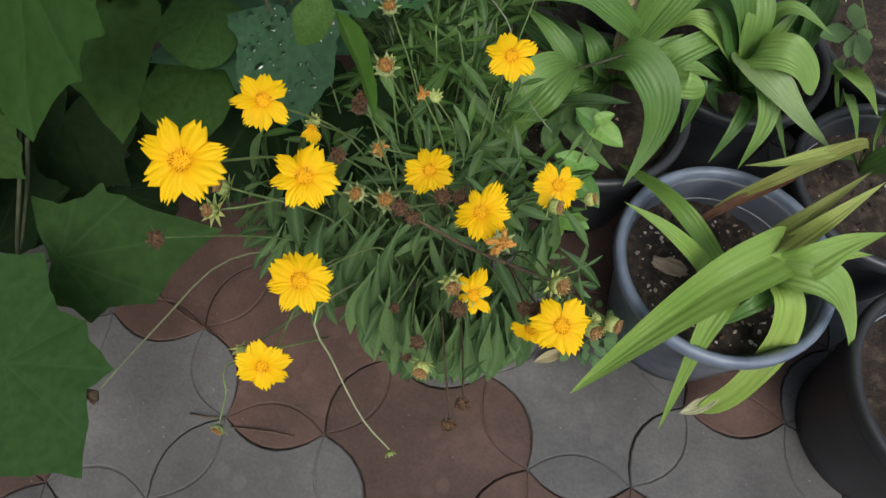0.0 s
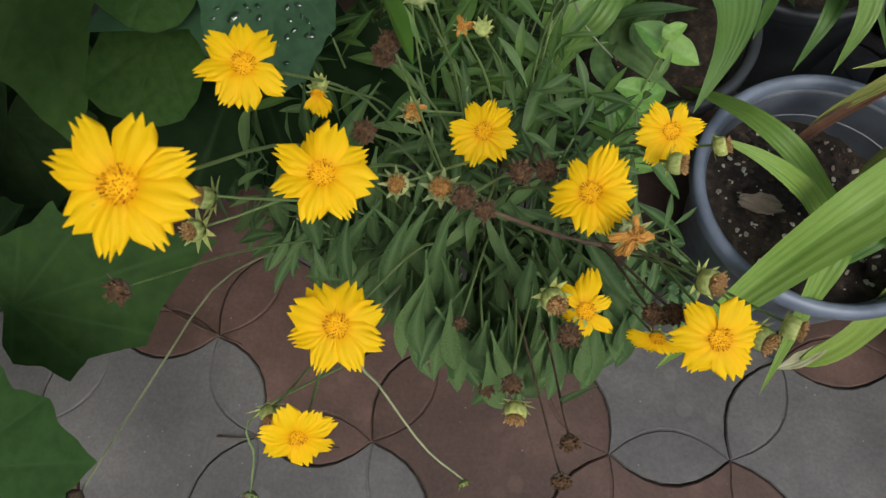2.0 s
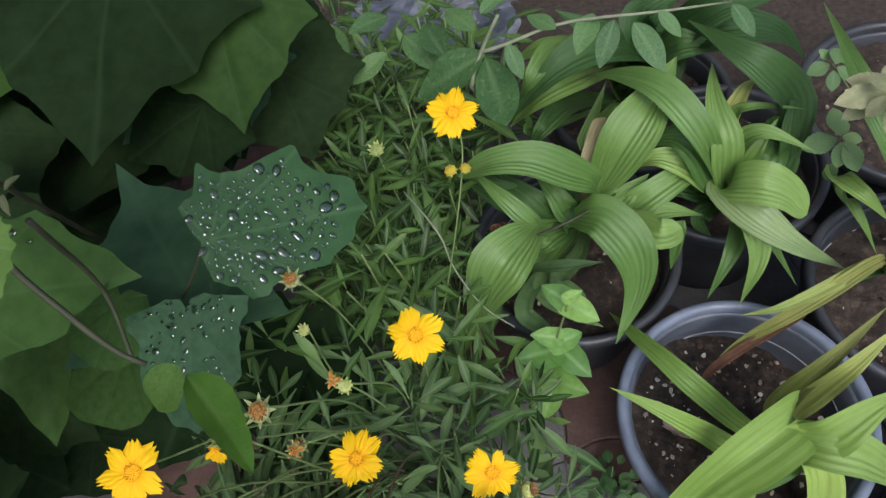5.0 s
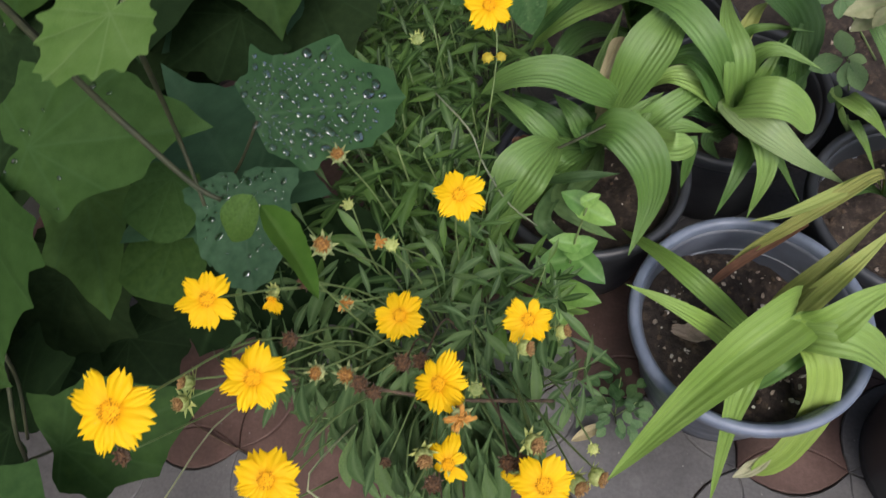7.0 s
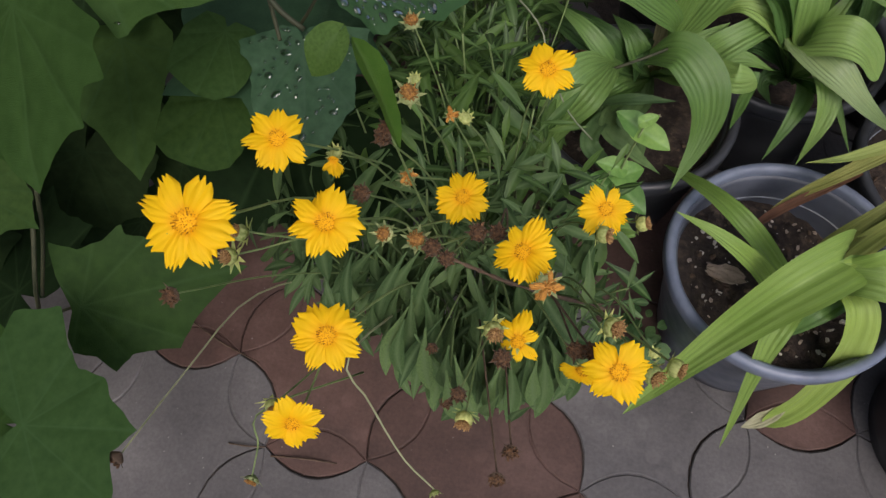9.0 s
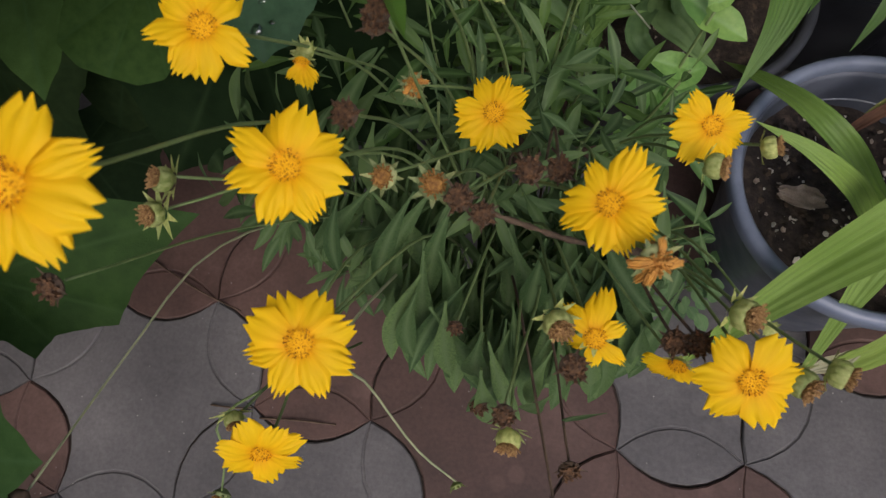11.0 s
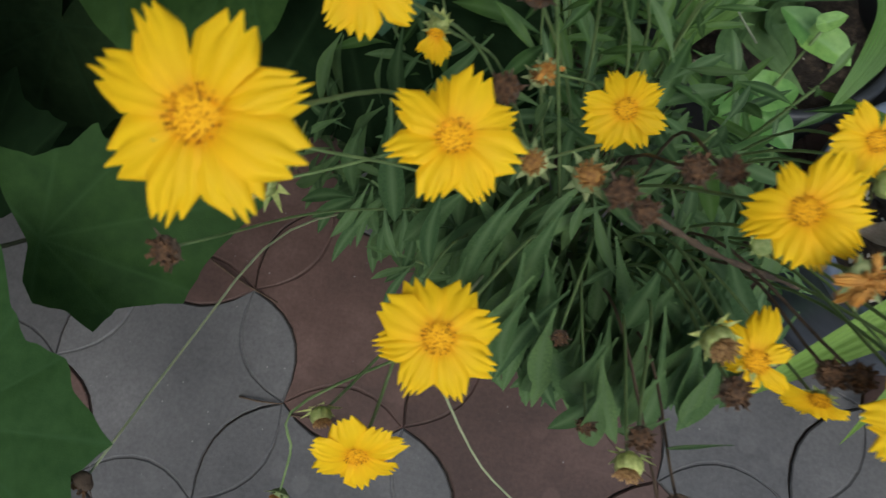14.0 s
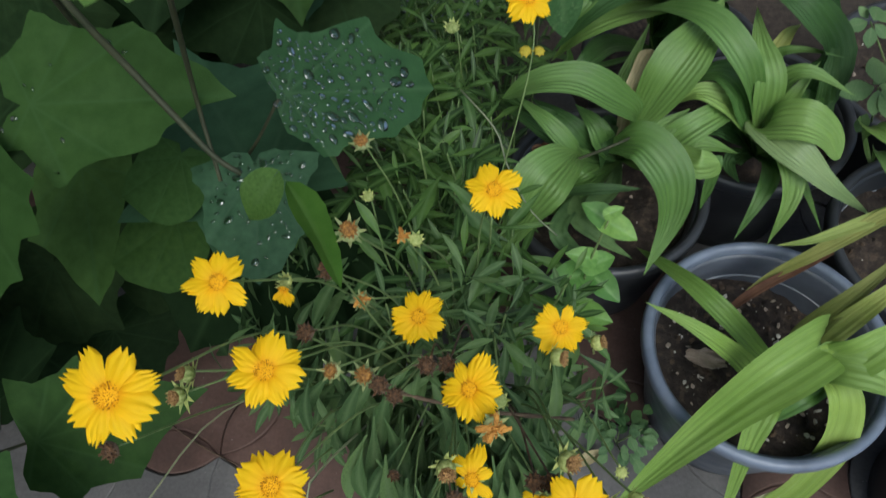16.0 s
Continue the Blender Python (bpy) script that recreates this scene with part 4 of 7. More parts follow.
flower(core, (0.203, 0.3225, 0.498), (0.0, -0.5, 1), 0.0425, 0, [(315, 1.0, 0), (26, 1.0, 0), (71, 1.0, 0), (116, 0.85, 0), (159, 1.0, 0), (208, 1.0, 0), (255, 1.0, 0)], wide=1.2)
flower(core, (0.137, 0.684, 0.520), (0.1, -0.35, 1), 0.0435, 0, [(324, 1.0, 0), (10, 1.0, 0), (72, 1.0, 0), (121, 1.0, 0), (176, 1.0, 0), (226, 1.0, 0), (284, 1.0, 0)], wide=1.12)
flower(core, (0.146, 0.328, 0.501), (-0.1, -0.3, 1), 0.034, 0, [(312, 1.0, 0), (2, 1.2, 0), (55, 0.75, 0), (126, 0.9, 0), (181, 0.75, -25), (244, 0.7, -15)], 'half-shed yellow flower head with few petals left', wide=0.95)
flower(core, (0.187, 0.331, 0.455), (-0.3, -1.0, 0.45), 0.034, 0, [(120, 1, 0), (150, 1, 0), (180, 1, 0), (210, 1, 0), (240, 1, 0)], 'yellow flower head nodding sideways')
flower(core, (0.010, 0.424, 0.500), (0.1, -0.9, 0.1), 0.030, 0, [(140, 0.75, 35), (158, 0.85, 30), (180, 0.95, 35), (200, 0.85, 25), (220, 0.75, 35)], 'wilted yellow flower head folded downwards', wide=0.8)
spent(core, (0.033, 0.547, 0.500), (0.1, -0.2, 1), 0.0115, 'star', 339)
spent(core, (0.064, 0.436, 0.565), (0.2, -0.2, 1), 0.0119, 'star', 16)
spent(core, (0.048, 0.425, 0.535), (0, -0.2, 1), 0.0101, 'dark', 213)
spent(core, (0.052, 0.440, 0.465), (0, -0.3, 1), 0.0102, 'star', 250)
spent(core, (0.060, 0.372, 0.517), (-0.1, -0.5, 1), 0.0100, 'star', 53)
spent(core, (0.079, 0.372, 0.516), (0.1, -0.3, 1), 0.0115, 'star', 90)
spent(core, (0.090, 0.366, 0.522), (0, -0.4, 1), 0.0098, 'dark', 127)
spent(core, (0.099, 0.362, 0.520), (0.2, -0.4, 1), 0.0086, 'dark', 153)
spent(core, (0.113, 0.383, 0.517), (0, -0.3, 1), 0.0101, 'dark', 186)
spent(core, (0.124, 0.385, 0.517), (0.2, -0.3, 1), 0.0094, 'dark', 212)
spent(core, (0.156, 0.347, 0.543), (0.3, -0.6, 1), 0.0106, 'orange', 132)
spent(core, (0.186, 0.407, 0.494), (0.9, -0.2, 0.35), 0.0103, 'bud', 75)
spent(core, (0.209, 0.422, 0.488), (0.9, 0.1, 0.4), 0.0092, 'bud', 101)
spent(core, (0.132, 0.330, 0.505), (0.35, -0.75, 0.65), 0.0109, 'bud', 1)
spent(core, (0.139, 0.316, 0.504), (0.2, -0.4, 0.9), 0.0098, 'dark', 201)
spent(core, (0.196, 0.344, 0.508), (0.55, -0.35, 0.65), 0.0113, 'bud', 38)
spent(core, (0.222, 0.326, 0.494), (0.6, -0.6, 0.5), 0.0109, 'bud', 333)
spent(core, (0.180, 0.337, 0.477), (0, -0.3, 1), 0.0101, 'dark', 149)
spent(core, (0.189, 0.338, 0.478), (0.3, -0.3, 1), 0.0101, 'dark', 175)
spent(core, (0.118, 0.297, 0.482), (0, -0.5, 0.8), 0.0086, 'dark', 211)
spent(core, (0.122, 0.289, 0.452), (0.0, -0.9, 0.3), 0.0106, 'bud', 322)
spent(core, (0.107, 0.303, 0.426), (-0.1, -0.6, 0.6), 0.0078, 'dark', 285)
spent(core, (0.089, 0.339, 0.418), (0, -0.6, 0.6), 0.0074, 'dark', 248)
spent(core, (-0.043, 0.308, 0.529), (-0.1, -0.6, 0.7), 0.0101, 'dark', 112)
spent(core, (-0.027, 0.359, 0.512), (-0.6, -0.2, 0.7), 0.0100, 'burst', 95)
spent(core, (-0.038, 0.350, 0.492), (-0.2, -0.5, 0.8), 0.0105, 'burst', 132)
spent(core, (-0.001, 0.276, 0.437), (0.5, -0.8, 0.2), 0.0088, 'burst', 115)
spent(core, (0.009, 0.432, 0.498), (-0.2, -0.2, 1), 0.009, 'green', 259)
spent(core, (0.097, 0.261, 0.252), (0.5, -0.8, 0.0), 0.009, 'green', 148)
spent(core, (-0.090, 0.225, 0.433), (-0.5, -0.8, -0.1), 0.0105, 'dark', 164)
spent(core, (-0.030, 0.235, 0.345), (-0.1, -0.9, 0.1), 0.0102, 'star', 205)
spent(core, (0.153, 0.283, 0.412), (0.1, -0.7, 0.6), 0.0101, 'dark', 10)
spent(core, (0.147, 0.262, 0.434), (0.2, -0.7, 0.6), 0.0094, 'dark', 333)
spent(core, (0.233, 0.331, 0.498), (0.8, -0.35, 0.25), 0.0103, 'bud', 197)
spent(core, (0.039, 0.520, 0.472), (0, -0.2, 1), 0.008, 'green', 81)
spent(core, (0.087, 0.473, 0.499), (0.3, -0.3, 1), 0.0085, 'green', 192)
spent(core, (0.076, 0.478, 0.492), (-0.2, -0.3, 1), 0.0066, 'orange', 118)
spent(core, (0.083, 0.649, 0.518), (0, -0.2, 1), 0.01, 'green', 44)
spent(core, (0.140, 0.635, 0.513), (0, -0.2, 1), 0.0085, 'yellow', 65)
spent(core, (0.150, 0.640, 0.509), (0.2, -0.2, 1), 0.0075, 'yellow', 102)
spent(core, (0.053, 0.420, 0.551), (0, -0.4, 1), 0.0094, 'dark', 10)
spent(core, (0.055, 0.434, 0.480), (0, -0.4, 1), 0.0079, 'orange', 111)
spent(core, (0.046, 0.385, 0.537), (0, -0.4, 1), 0.0094, 'dark', 259)
spent(core, (0.154, 0.384, 0.468), (0, -0.3, 1), 0.009, 'green', 121)
spent(core, (0.234, 0.361, 0.429), (0, -0.3, 1), 0.007, 'green', 3)
stem(core, ((0.067, 0.455, 0.195), (0.014, 0.410, 0.465), (0.000, 0.320, 0.610)), 0.0010, 0.0007, M_STEM)
stem(core, ((0.060, 0.491, 0.203), (0.025, 0.462, 0.430), (-0.002, 0.402, 0.555)), 0.0010, 0.0007, M_STEM)
stem(core, ((0.074, 0.461, 0.205), (0.055, 0.422, 0.427), (0.038, 0.358, 0.552)), 0.0010, 0.0007, M_STEM)
stem(core, ((0.099, 0.481, 0.210), (0.097, 0.470, 0.389), (0.092, 0.439, 0.456)), 0.0010, 0.0007, M_STEM)
stem(core, ((0.102, 0.483, 0.225), (0.108, 0.420, 0.420), (0.140, 0.369, 0.534)), 0.0010, 0.0007, M_STEM)
stem(core, ((0.141, 0.492, 0.213), (0.170, 0.473, 0.400), (0.187, 0.435, 0.477)), 0.0010, 0.0007, M_STEM)
stem(core, ((0.110, 0.518, 0.186), (0.119, 0.521, 0.421), (0.135, 0.504, 0.520)), 0.0010, 0.0007, M_STEM)
stem(core, ((0.072, 0.446, 0.193), (0.067, 0.384, 0.418), (0.046, 0.309, 0.516)), 0.0010, 0.0007, M_STEM)
stem(core, ((0.050, 0.462, 0.212), (0.024, 0.374, 0.393), (0.021, 0.268, 0.449)), 0.0010, 0.0007, M_STEM)
stem(core, ((0.137, 0.476, 0.228), (0.173, 0.408, 0.408), (0.204, 0.329, 0.494)), 0.0010, 0.0007, M_STEM)
stem(core, ((0.098, 0.435, 0.214), (0.122, 0.404, 0.407), (0.146, 0.332, 0.493)), 0.0010, 0.0007, M_STEM)
stem(core, ((0.122, 0.471, 0.199), (0.144, 0.405, 0.390), (0.187, 0.337, 0.446)), 0.0010, 0.0007, M_STEM)
stem(core, ((0.081, 0.524, 0.197), (0.051, 0.553, 0.398), (0.033, 0.551, 0.494)), 0.0010, 0.0007, M_STEM)
stem(core, ((0.078, 0.490, 0.189), (0.073, 0.482, 0.420), (0.064, 0.440, 0.559)), 0.0010, 0.0007, M_STEM)
stem(core, ((0.099, 0.481, 0.202), (0.067, 0.461, 0.419), (0.048, 0.429, 0.529)), 0.0010, 0.0007, M_STEM)
stem(core, ((0.078, 0.484, 0.192), (0.058, 0.459, 0.376), (0.052, 0.444, 0.459)), 0.0010, 0.0007, M_STEM)
stem(core, ((0.091, 0.486, 0.208), (0.095, 0.442, 0.409), (0.060, 0.376, 0.511)), 0.0010, 0.0007, M_STEM)
stem(core, ((0.115, 0.463, 0.212), (0.089, 0.430, 0.398), (0.079, 0.376, 0.510)), 0.0010, 0.0007, M_STEM)
stem(core, ((0.107, 0.472, 0.188), (0.112, 0.435, 0.406), (0.090, 0.370, 0.516)), 0.0010, 0.0007, M_STEM)
stem(core, ((0.091, 0.472, 0.198), (0.101, 0.434, 0.404), (0.099, 0.366, 0.514)), 0.0010, 0.0007, M_STEM)
stem(core, ((0.098, 0.472, 0.184), (0.101, 0.437, 0.406), (0.113, 0.387, 0.511)), 0.0010, 0.0007, M_DEADWOOD)
stem(core, ((0.124, 0.469, 0.207), (0.121, 0.454, 0.411), (0.124, 0.389, 0.511)), 0.0010, 0.0007, M_DEADWOOD)
stem(core, ((0.126, 0.458, 0.190), (0.142, 0.409, 0.419), (0.156, 0.351, 0.537)), 0.0010, 0.0007, M_STEM)
stem(core, ((0.111, 0.492, 0.189), (0.162, 0.457, 0.400), (0.186, 0.411, 0.488)), 0.0010, 0.0007, M_STEM)
stem(core, ((0.121, 0.493, 0.189), (0.161, 0.468, 0.386), (0.209, 0.426, 0.482)), 0.0010, 0.0007, M_STEM)
stem(core, ((0.114, 0.474, 0.208), (0.122, 0.401, 0.400), (0.132, 0.334, 0.499)), 0.0010, 0.0007, M_STEM)
stem(core, ((0.111, 0.436, 0.209), (0.123, 0.384, 0.414), (0.139, 0.320, 0.498)), 0.0010, 0.0007, M_STEM)
stem(core, ((0.142, 0.471, 0.188), (0.171, 0.420, 0.391), (0.196, 0.348, 0.502)), 0.0010, 0.0007, M_STEM)
stem(core, ((0.155, 0.470, 0.176), (0.190, 0.398, 0.394), (0.222, 0.330, 0.488)), 0.0010, 0.0007, M_STEM)
stem(core, ((0.138, 0.454, 0.189), (0.160, 0.403, 0.395), (0.180, 0.341, 0.471)), 0.0010, 0.0007, M_DEADWOOD)
stem(core, ((0.140, 0.464, 0.207), (0.148, 0.413, 0.399), (0.189, 0.342, 0.472)), 0.0010, 0.0007, M_DEADWOOD)
stem(core, ((0.104, 0.448, 0.207), (0.127, 0.384, 0.385), (0.118, 0.301, 0.476)), 0.0010, 0.0007, M_STEM)
stem(core, ((0.125, 0.432, 0.206), (0.119, 0.378, 0.372), (0.122, 0.293, 0.446)), 0.0010, 0.0007, M_STEM)
stem(core, ((0.118, 0.462, 0.179), (0.097, 0.390, 0.363), (0.107, 0.307, 0.420)), 0.0010, 0.0007, M_STEM)
stem(core, ((0.098, 0.468, 0.197), (0.099, 0.417, 0.360), (0.089, 0.343, 0.412)), 0.0010, 0.0007, M_STEM)
stem(core, ((0.038, 0.474, 0.216), (-0.030, 0.380, 0.400), (-0.043, 0.312, 0.523)), 0.0009, 0.0005, M_STEM)
stem(core, ((0.050, 0.449, 0.208), (0.016, 0.409, 0.396), (-0.027, 0.363, 0.506)), 0.0010, 0.0007, M_STEM)
stem(core, ((0.064, 0.463, 0.194), (0.035, 0.434, 0.399), (-0.040, 0.355, 0.483)), 0.0010, 0.0007, M_STEM)
stem(core, ((0.059, 0.459, 0.173), (0.030, 0.372, 0.345), (-0.001, 0.280, 0.431)), 0.0010, 0.0007, M_STEM)
stem(core, ((0.049, 0.497, 0.201), (0.030, 0.481, 0.393), (0.009, 0.436, 0.492)), 0.0010, 0.0007, M_STEM)
stem(core, ((0.104, 0.432, 0.196), (0.134, 0.366, 0.359), (0.153, 0.287, 0.406)), 0.0010, 0.0007, M_DEADWOOD)
stem(core, ((0.102, 0.442, 0.191), (0.115, 0.377, 0.369), (0.147, 0.266, 0.428)), 0.0010, 0.0007, M_DEADWOOD)
stem(core, ((0.137, 0.456, 0.199), (0.174, 0.407, 0.388), (0.233, 0.335, 0.492)), 0.0010, 0.0007, M_STEM)
stem(core, ((0.074, 0.500, 0.194), (0.046, 0.508, 0.375), (0.039, 0.524, 0.466)), 0.0010, 0.0007, M_STEM)
stem(core, ((0.087, 0.497, 0.201), (0.099, 0.502, 0.398), (0.087, 0.477, 0.493)), 0.0010, 0.0007, M_STEM)
stem(core, ((0.100, 0.494, 0.217), (0.093, 0.485, 0.411), (0.076, 0.482, 0.486)), 0.0010, 0.0007, M_STEM)
stem(core, ((0.093, 0.455, 0.191), (0.069, 0.432, 0.412), (0.053, 0.424, 0.545)), 0.0010, 0.0007, M_STEM)
stem(core, ((0.073, 0.497, 0.204), (0.085, 0.472, 0.401), (0.055, 0.438, 0.474)), 0.0010, 0.0007, M_STEM)
stem(core, ((0.082, 0.482, 0.186), (0.049, 0.437, 0.418), (0.046, 0.389, 0.531)), 0.0010, 0.0007, M_STEM)
stem(core, ((0.138, 0.486, 0.206), (0.139, 0.457, 0.398), (0.154, 0.388, 0.462)), 0.0010, 0.0007, M_STEM)
stem(core, ((0.141, 0.472, 0.188), (0.199, 0.430, 0.358), (0.234, 0.365, 0.423)), 0.0010, 0.0007, M_STEM)
stem(core, ((0.050, 0.400, 0.33), (0.034, 0.321, 0.420), (0.040, 0.309, 0.340), (0.068, 0.280, 0.285), (0.096, 0.264, 0.255)), 0.0010, 0.0007, M_STEM_PALE, label='pale bare flower stalk')
stem(core, ((-0.02, 0.47, 0.16), (-0.06, 0.43, 0.26), (-0.088, 0.375, 0.329), (-0.092, 0.294, 0.383), (-0.09, 0.227, 0.430)), 0.0009, 0.0006, M_STEM_PALE, label='pale bare flower stalk')
stem(core, ((0.02, 0.34, 0.30), (-0.026, 0.281, 0.380), (-0.027, 0.258, 0.365), (-0.03, 0.237, 0.348)), 0.0009, 0.0006, M_STEM)
stem(core, ((0.205, 0.405, 0.38), (0.142, 0.378, 0.460), (0.114, 0.370, 0.494), (0.096, 0.366, 0.515)), 0.0014, 0.0010, M_DEADWOOD, n=26, wobble=0.3, label='dry brown broken stalk')
stem(core, ((0.10, 0.58, 0.28), (0.127, 0.612, 0.400), (0.141, 0.640, 0.470), (0.144, 0.665, 0.500), (0.138, 0.685, 0.514)), 0.0008, 0.0006, M_STEM)
stem(core, ((0.080, 0.677, 0.420), (0.117, 0.635, 0.420), (0.130, 0.613, 0.400), (0.153, 0.596, 0.360), (0.180, 0.590, 0.330)), 0.0009, 0.0007, M_STEM_SHRUB)
palm_a = thing('strap_leaved_plant', (0.238, 0.750, 0.155), 'young palm-like plant with broad pleated green leaves in a pot', 'potted plant', 'pleated plants in pots')
strap_leaf(palm_a, ((0.193, 0.730, 0.280), (0.179, 0.697, 0.305), (0.161, 0.667, 0.310), (0.143, 0.645, 0.280), (0.122, 0.618, 0.210)), 0.06, M_PALM_LIGHT, pleats=6, base=0.16, tip=1.0, peak=0.55)
strap_leaf(palm_a, ((0.229, 0.741, 0.280), (0.242, 0.729, 0.305), (0.262, 0.717, 0.315), (0.290, 0.693, 0.295), (0.298, 0.672, 0.250), (0.280, 0.630, 0.200)), 0.05, M_PALM, pleats=5, base=0.35, peak=0.5)
strap_leaf(palm_a, ((0.254, 0.774, 0.290), (0.247, 0.769, 0.310), (0.224, 0.761, 0.335), (0.185, 0.758, 0.360), (0.145, 0.761, 0.350), (0.105, 0.770, 0.310)), 0.04, M_PALM_LIGHT, pleats=5, tip=0.6, base=0.4, peak=0.5)
strap_leaf(palm_a, ((0.253, 0.772, 0.265), (0.262, 0.778, 0.300), (0.278, 0.789, 0.345), (0.303, 0.827, 0.365), (0.332, 0.902, 0.350)), 0.054, M_PALM_LIGHT, pleats=6, base=0.12, peak=0.6)
strap_leaf(palm_a, ((0.248, 0.795, 0.190), (0.244, 0.792, 0.290), (0.252, 0.814, 0.325), (0.259, 0.828, 0.340)), 0.022, M_STRAW, pleats=3, tip=0.0, base=0.8, label='dry straw-coloured leaf stub')
strap_leaf(palm_a, ((0.248, 0.795, 0.190), (0.240, 0.800, 0.280), (0.243, 0.815, 0.310)), 0.012, M_STRAW, pleats=2, tip=0.3, base=0.8)
strap_leaf(palm_a, ((0.248, 0.795, 0.190), (0.207, 0.747, 0.250), (0.188, 0.728, 0.285), (0.154, 0.745, 0.310), (0.114, 0.789, 0.300)), 0.022, M_PALM_LIGHT, pleats=3, peak=0.6)
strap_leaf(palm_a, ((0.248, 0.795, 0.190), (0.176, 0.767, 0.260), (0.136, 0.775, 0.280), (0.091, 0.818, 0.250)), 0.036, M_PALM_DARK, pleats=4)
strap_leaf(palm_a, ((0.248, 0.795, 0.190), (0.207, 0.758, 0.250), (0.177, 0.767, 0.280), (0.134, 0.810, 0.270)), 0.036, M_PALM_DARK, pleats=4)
strap_leaf(palm_a, ((0.248, 0.795, 0.190), (0.227, 0.761, 0.250), (0.210, 0.768, 0.280), (0.185, 0.797, 0.280)), 0.03, M_PALM, pleats=3)
strap_leaf(palm_a, ((0.248, 0.795, 0.190), (0.262, 0.758, 0.260), (0.282, 0.762, 0.290), (0.307, 0.785, 0.300)), 0.034, M_PALM, pleats=4)
strap_leaf(palm_a, ((0.248, 0.795, 0.190), (0.279, 0.759, 0.250), (0.303, 0.755, 0.295), (0.333, 0.775, 0.305), (0.359, 0.802, 0.290)), 0.034, M_PALM_LIGHT, pleats=4, tip=0.5)
strap_leaf(palm_a, ((0.248, 0.795, 0.190), (0.267, 0.757, 0.240), (0.293, 0.734, 0.275), (0.317, 0.714, 0.295), (0.340, 0.728, 0.285)), 0.036, M_PALM_LIGHT, pleats=4, tip=0.2)
strap_leaf(palm_a, ((0.338, 0.737, 0.284), (0.339, 0.730, 0.270), (0.340, 0.727, 0.230), (0.340, 0.723, 0.200)), 0.014, M_PALM, pleats=2, base=0.8)
strap_leaf(palm_a, ((0.248, 0.795, 0.190), (0.273, 0.765, 0.240), (0.296, 0.746, 0.275), (0.325, 0.746, 0.290), (0.364, 0.754, 0.270)), 0.03, M_PALM, pleats=3)
strap_leaf(palm_a, ((0.248, 0.795, 0.190), (0.214, 0.743, 0.240), (0.199, 0.721, 0.250), (0.178, 0.721, 0.210)), 0.026, M_PALM_LIGHT, pleats=3)
strap_leaf(palm_a, ((0.248, 0.795, 0.190), (0.208, 0.730, 0.230), (0.189, 0.701, 0.230), (0.163, 0.697, 0.190)), 0.026, M_PALM, pleats=3)
strap_leaf(palm_a, ((0.248, 0.795, 0.190), (0.229, 0.799, 0.250), (0.223, 0.758, 0.260), (0.223, 0.746, 0.230)), 0.022, M_PALM_DARK, pleats=2)
strap_leaf(palm_a, ((0.248, 0.795, 0.190), (0.238, 0.729, 0.220), (0.217, 0.679, 0.250), (0.240, 0.675, 0.220), (0.247, 0.668, 0.190)), 0.022, M_CORE, pleats=2)
strap_leaf(palm_a, ((0.248, 0.795, 0.190), (0.200, 0.684, 0.240), (0.227, 0.652, 0.235), (0.267, 0.649, 0.200)), 0.022, M_CORE, pleats=2)
strap_leaf(palm_a, ((0.248, 0.795, 0.190), (0.183, 0.656, 0.250), (0.203, 0.631, 0.230), (0.232, 0.629, 0.200)), 0.02, M_CORE, pleats=2)
strap_leaf(palm_a, ((0.181, 0.687, 0.260), (0.219, 0.679, 0.285), (0.263, 0.688, 0.280)), 0.013, M_CORE, pleats=2)
stem(palm_a, ((0.192, 0.710, 0.290), (0.230, 0.723, 0.305), (0.272, 0.758, 0.300)), 0.0018, 0.0014, M_STEM_BROWN)
palm_b = thing('strap_leaved_plant', (0.405, 0.870, 0.155), 'tufted palm-like plant with arching pleated leaves in a pot', 'potted plant', 'pleated plants in pots')
strap_leaf(palm_b, ((0.407, 0.821, 0.190), (0.388, 0.792, 0.275), (0.378, 0.799, 0.335), (0.367, 0.841, 0.350), (0.371, 0.909, 0.335)), 0.034, M_PALM_LIGHT, pleats=4)
strap_leaf(palm_b, ((0.407, 0.821, 0.190), (0.391, 0.812, 0.280), (0.396, 0.811, 0.325), (0.417, 0.804, 0.345), (0.464, 0.796, 0.325)), 0.024, M_PALM_LIGHT, pleats=3)
strap_leaf(palm_b, ((0.407, 0.821, 0.190), (0.390, 0.828, 0.280), (0.391, 0.848, 0.320), (0.411, 0.847, 0.335), (0.463, 0.855, 0.320)), 0.014, M_PALM, pleats=2)
strap_leaf(palm_b, ((0.407, 0.821, 0.190), (0.401, 0.799, 0.270), (0.412, 0.808, 0.310), (0.432, 0.836, 0.330)), 0.019, M_PALM, pleats=2)
strap_leaf(palm_b, ((0.407, 0.821, 0.190), (0.414, 0.810, 0.240), (0.431, 0.821, 0.280), (0.442, 0.844, 0.280)), 0.046, M_PALM, pleats=4, tip=0.4)
strap_leaf(palm_b, ((0.407, 0.821, 0.190), (0.439, 0.826, 0.220), (0.456, 0.829, 0.260), (0.449, 0.841, 0.310), (0.458, 0.891, 0.330)), 0.03, M_PALM_DARK, pleats=3)
strap_leaf(palm_b, ((0.407, 0.821, 0.190), (0.382, 0.779, 0.285), (0.406, 0.757, 0.325), (0.437, 0.752, 0.315), (0.463, 0.751, 0.280)), 0.046, M_PALM_LIGHT, pleats=5, tip=0.4)
strap_leaf(palm_b, ((0.407, 0.821, 0.190), (0.379, 0.773, 0.290), (0.405, 0.728, 0.310), (0.450, 0.715, 0.280), (0.510, 0.717, 0.230)), 0.038, M_PALM_PALE, pleats=5)
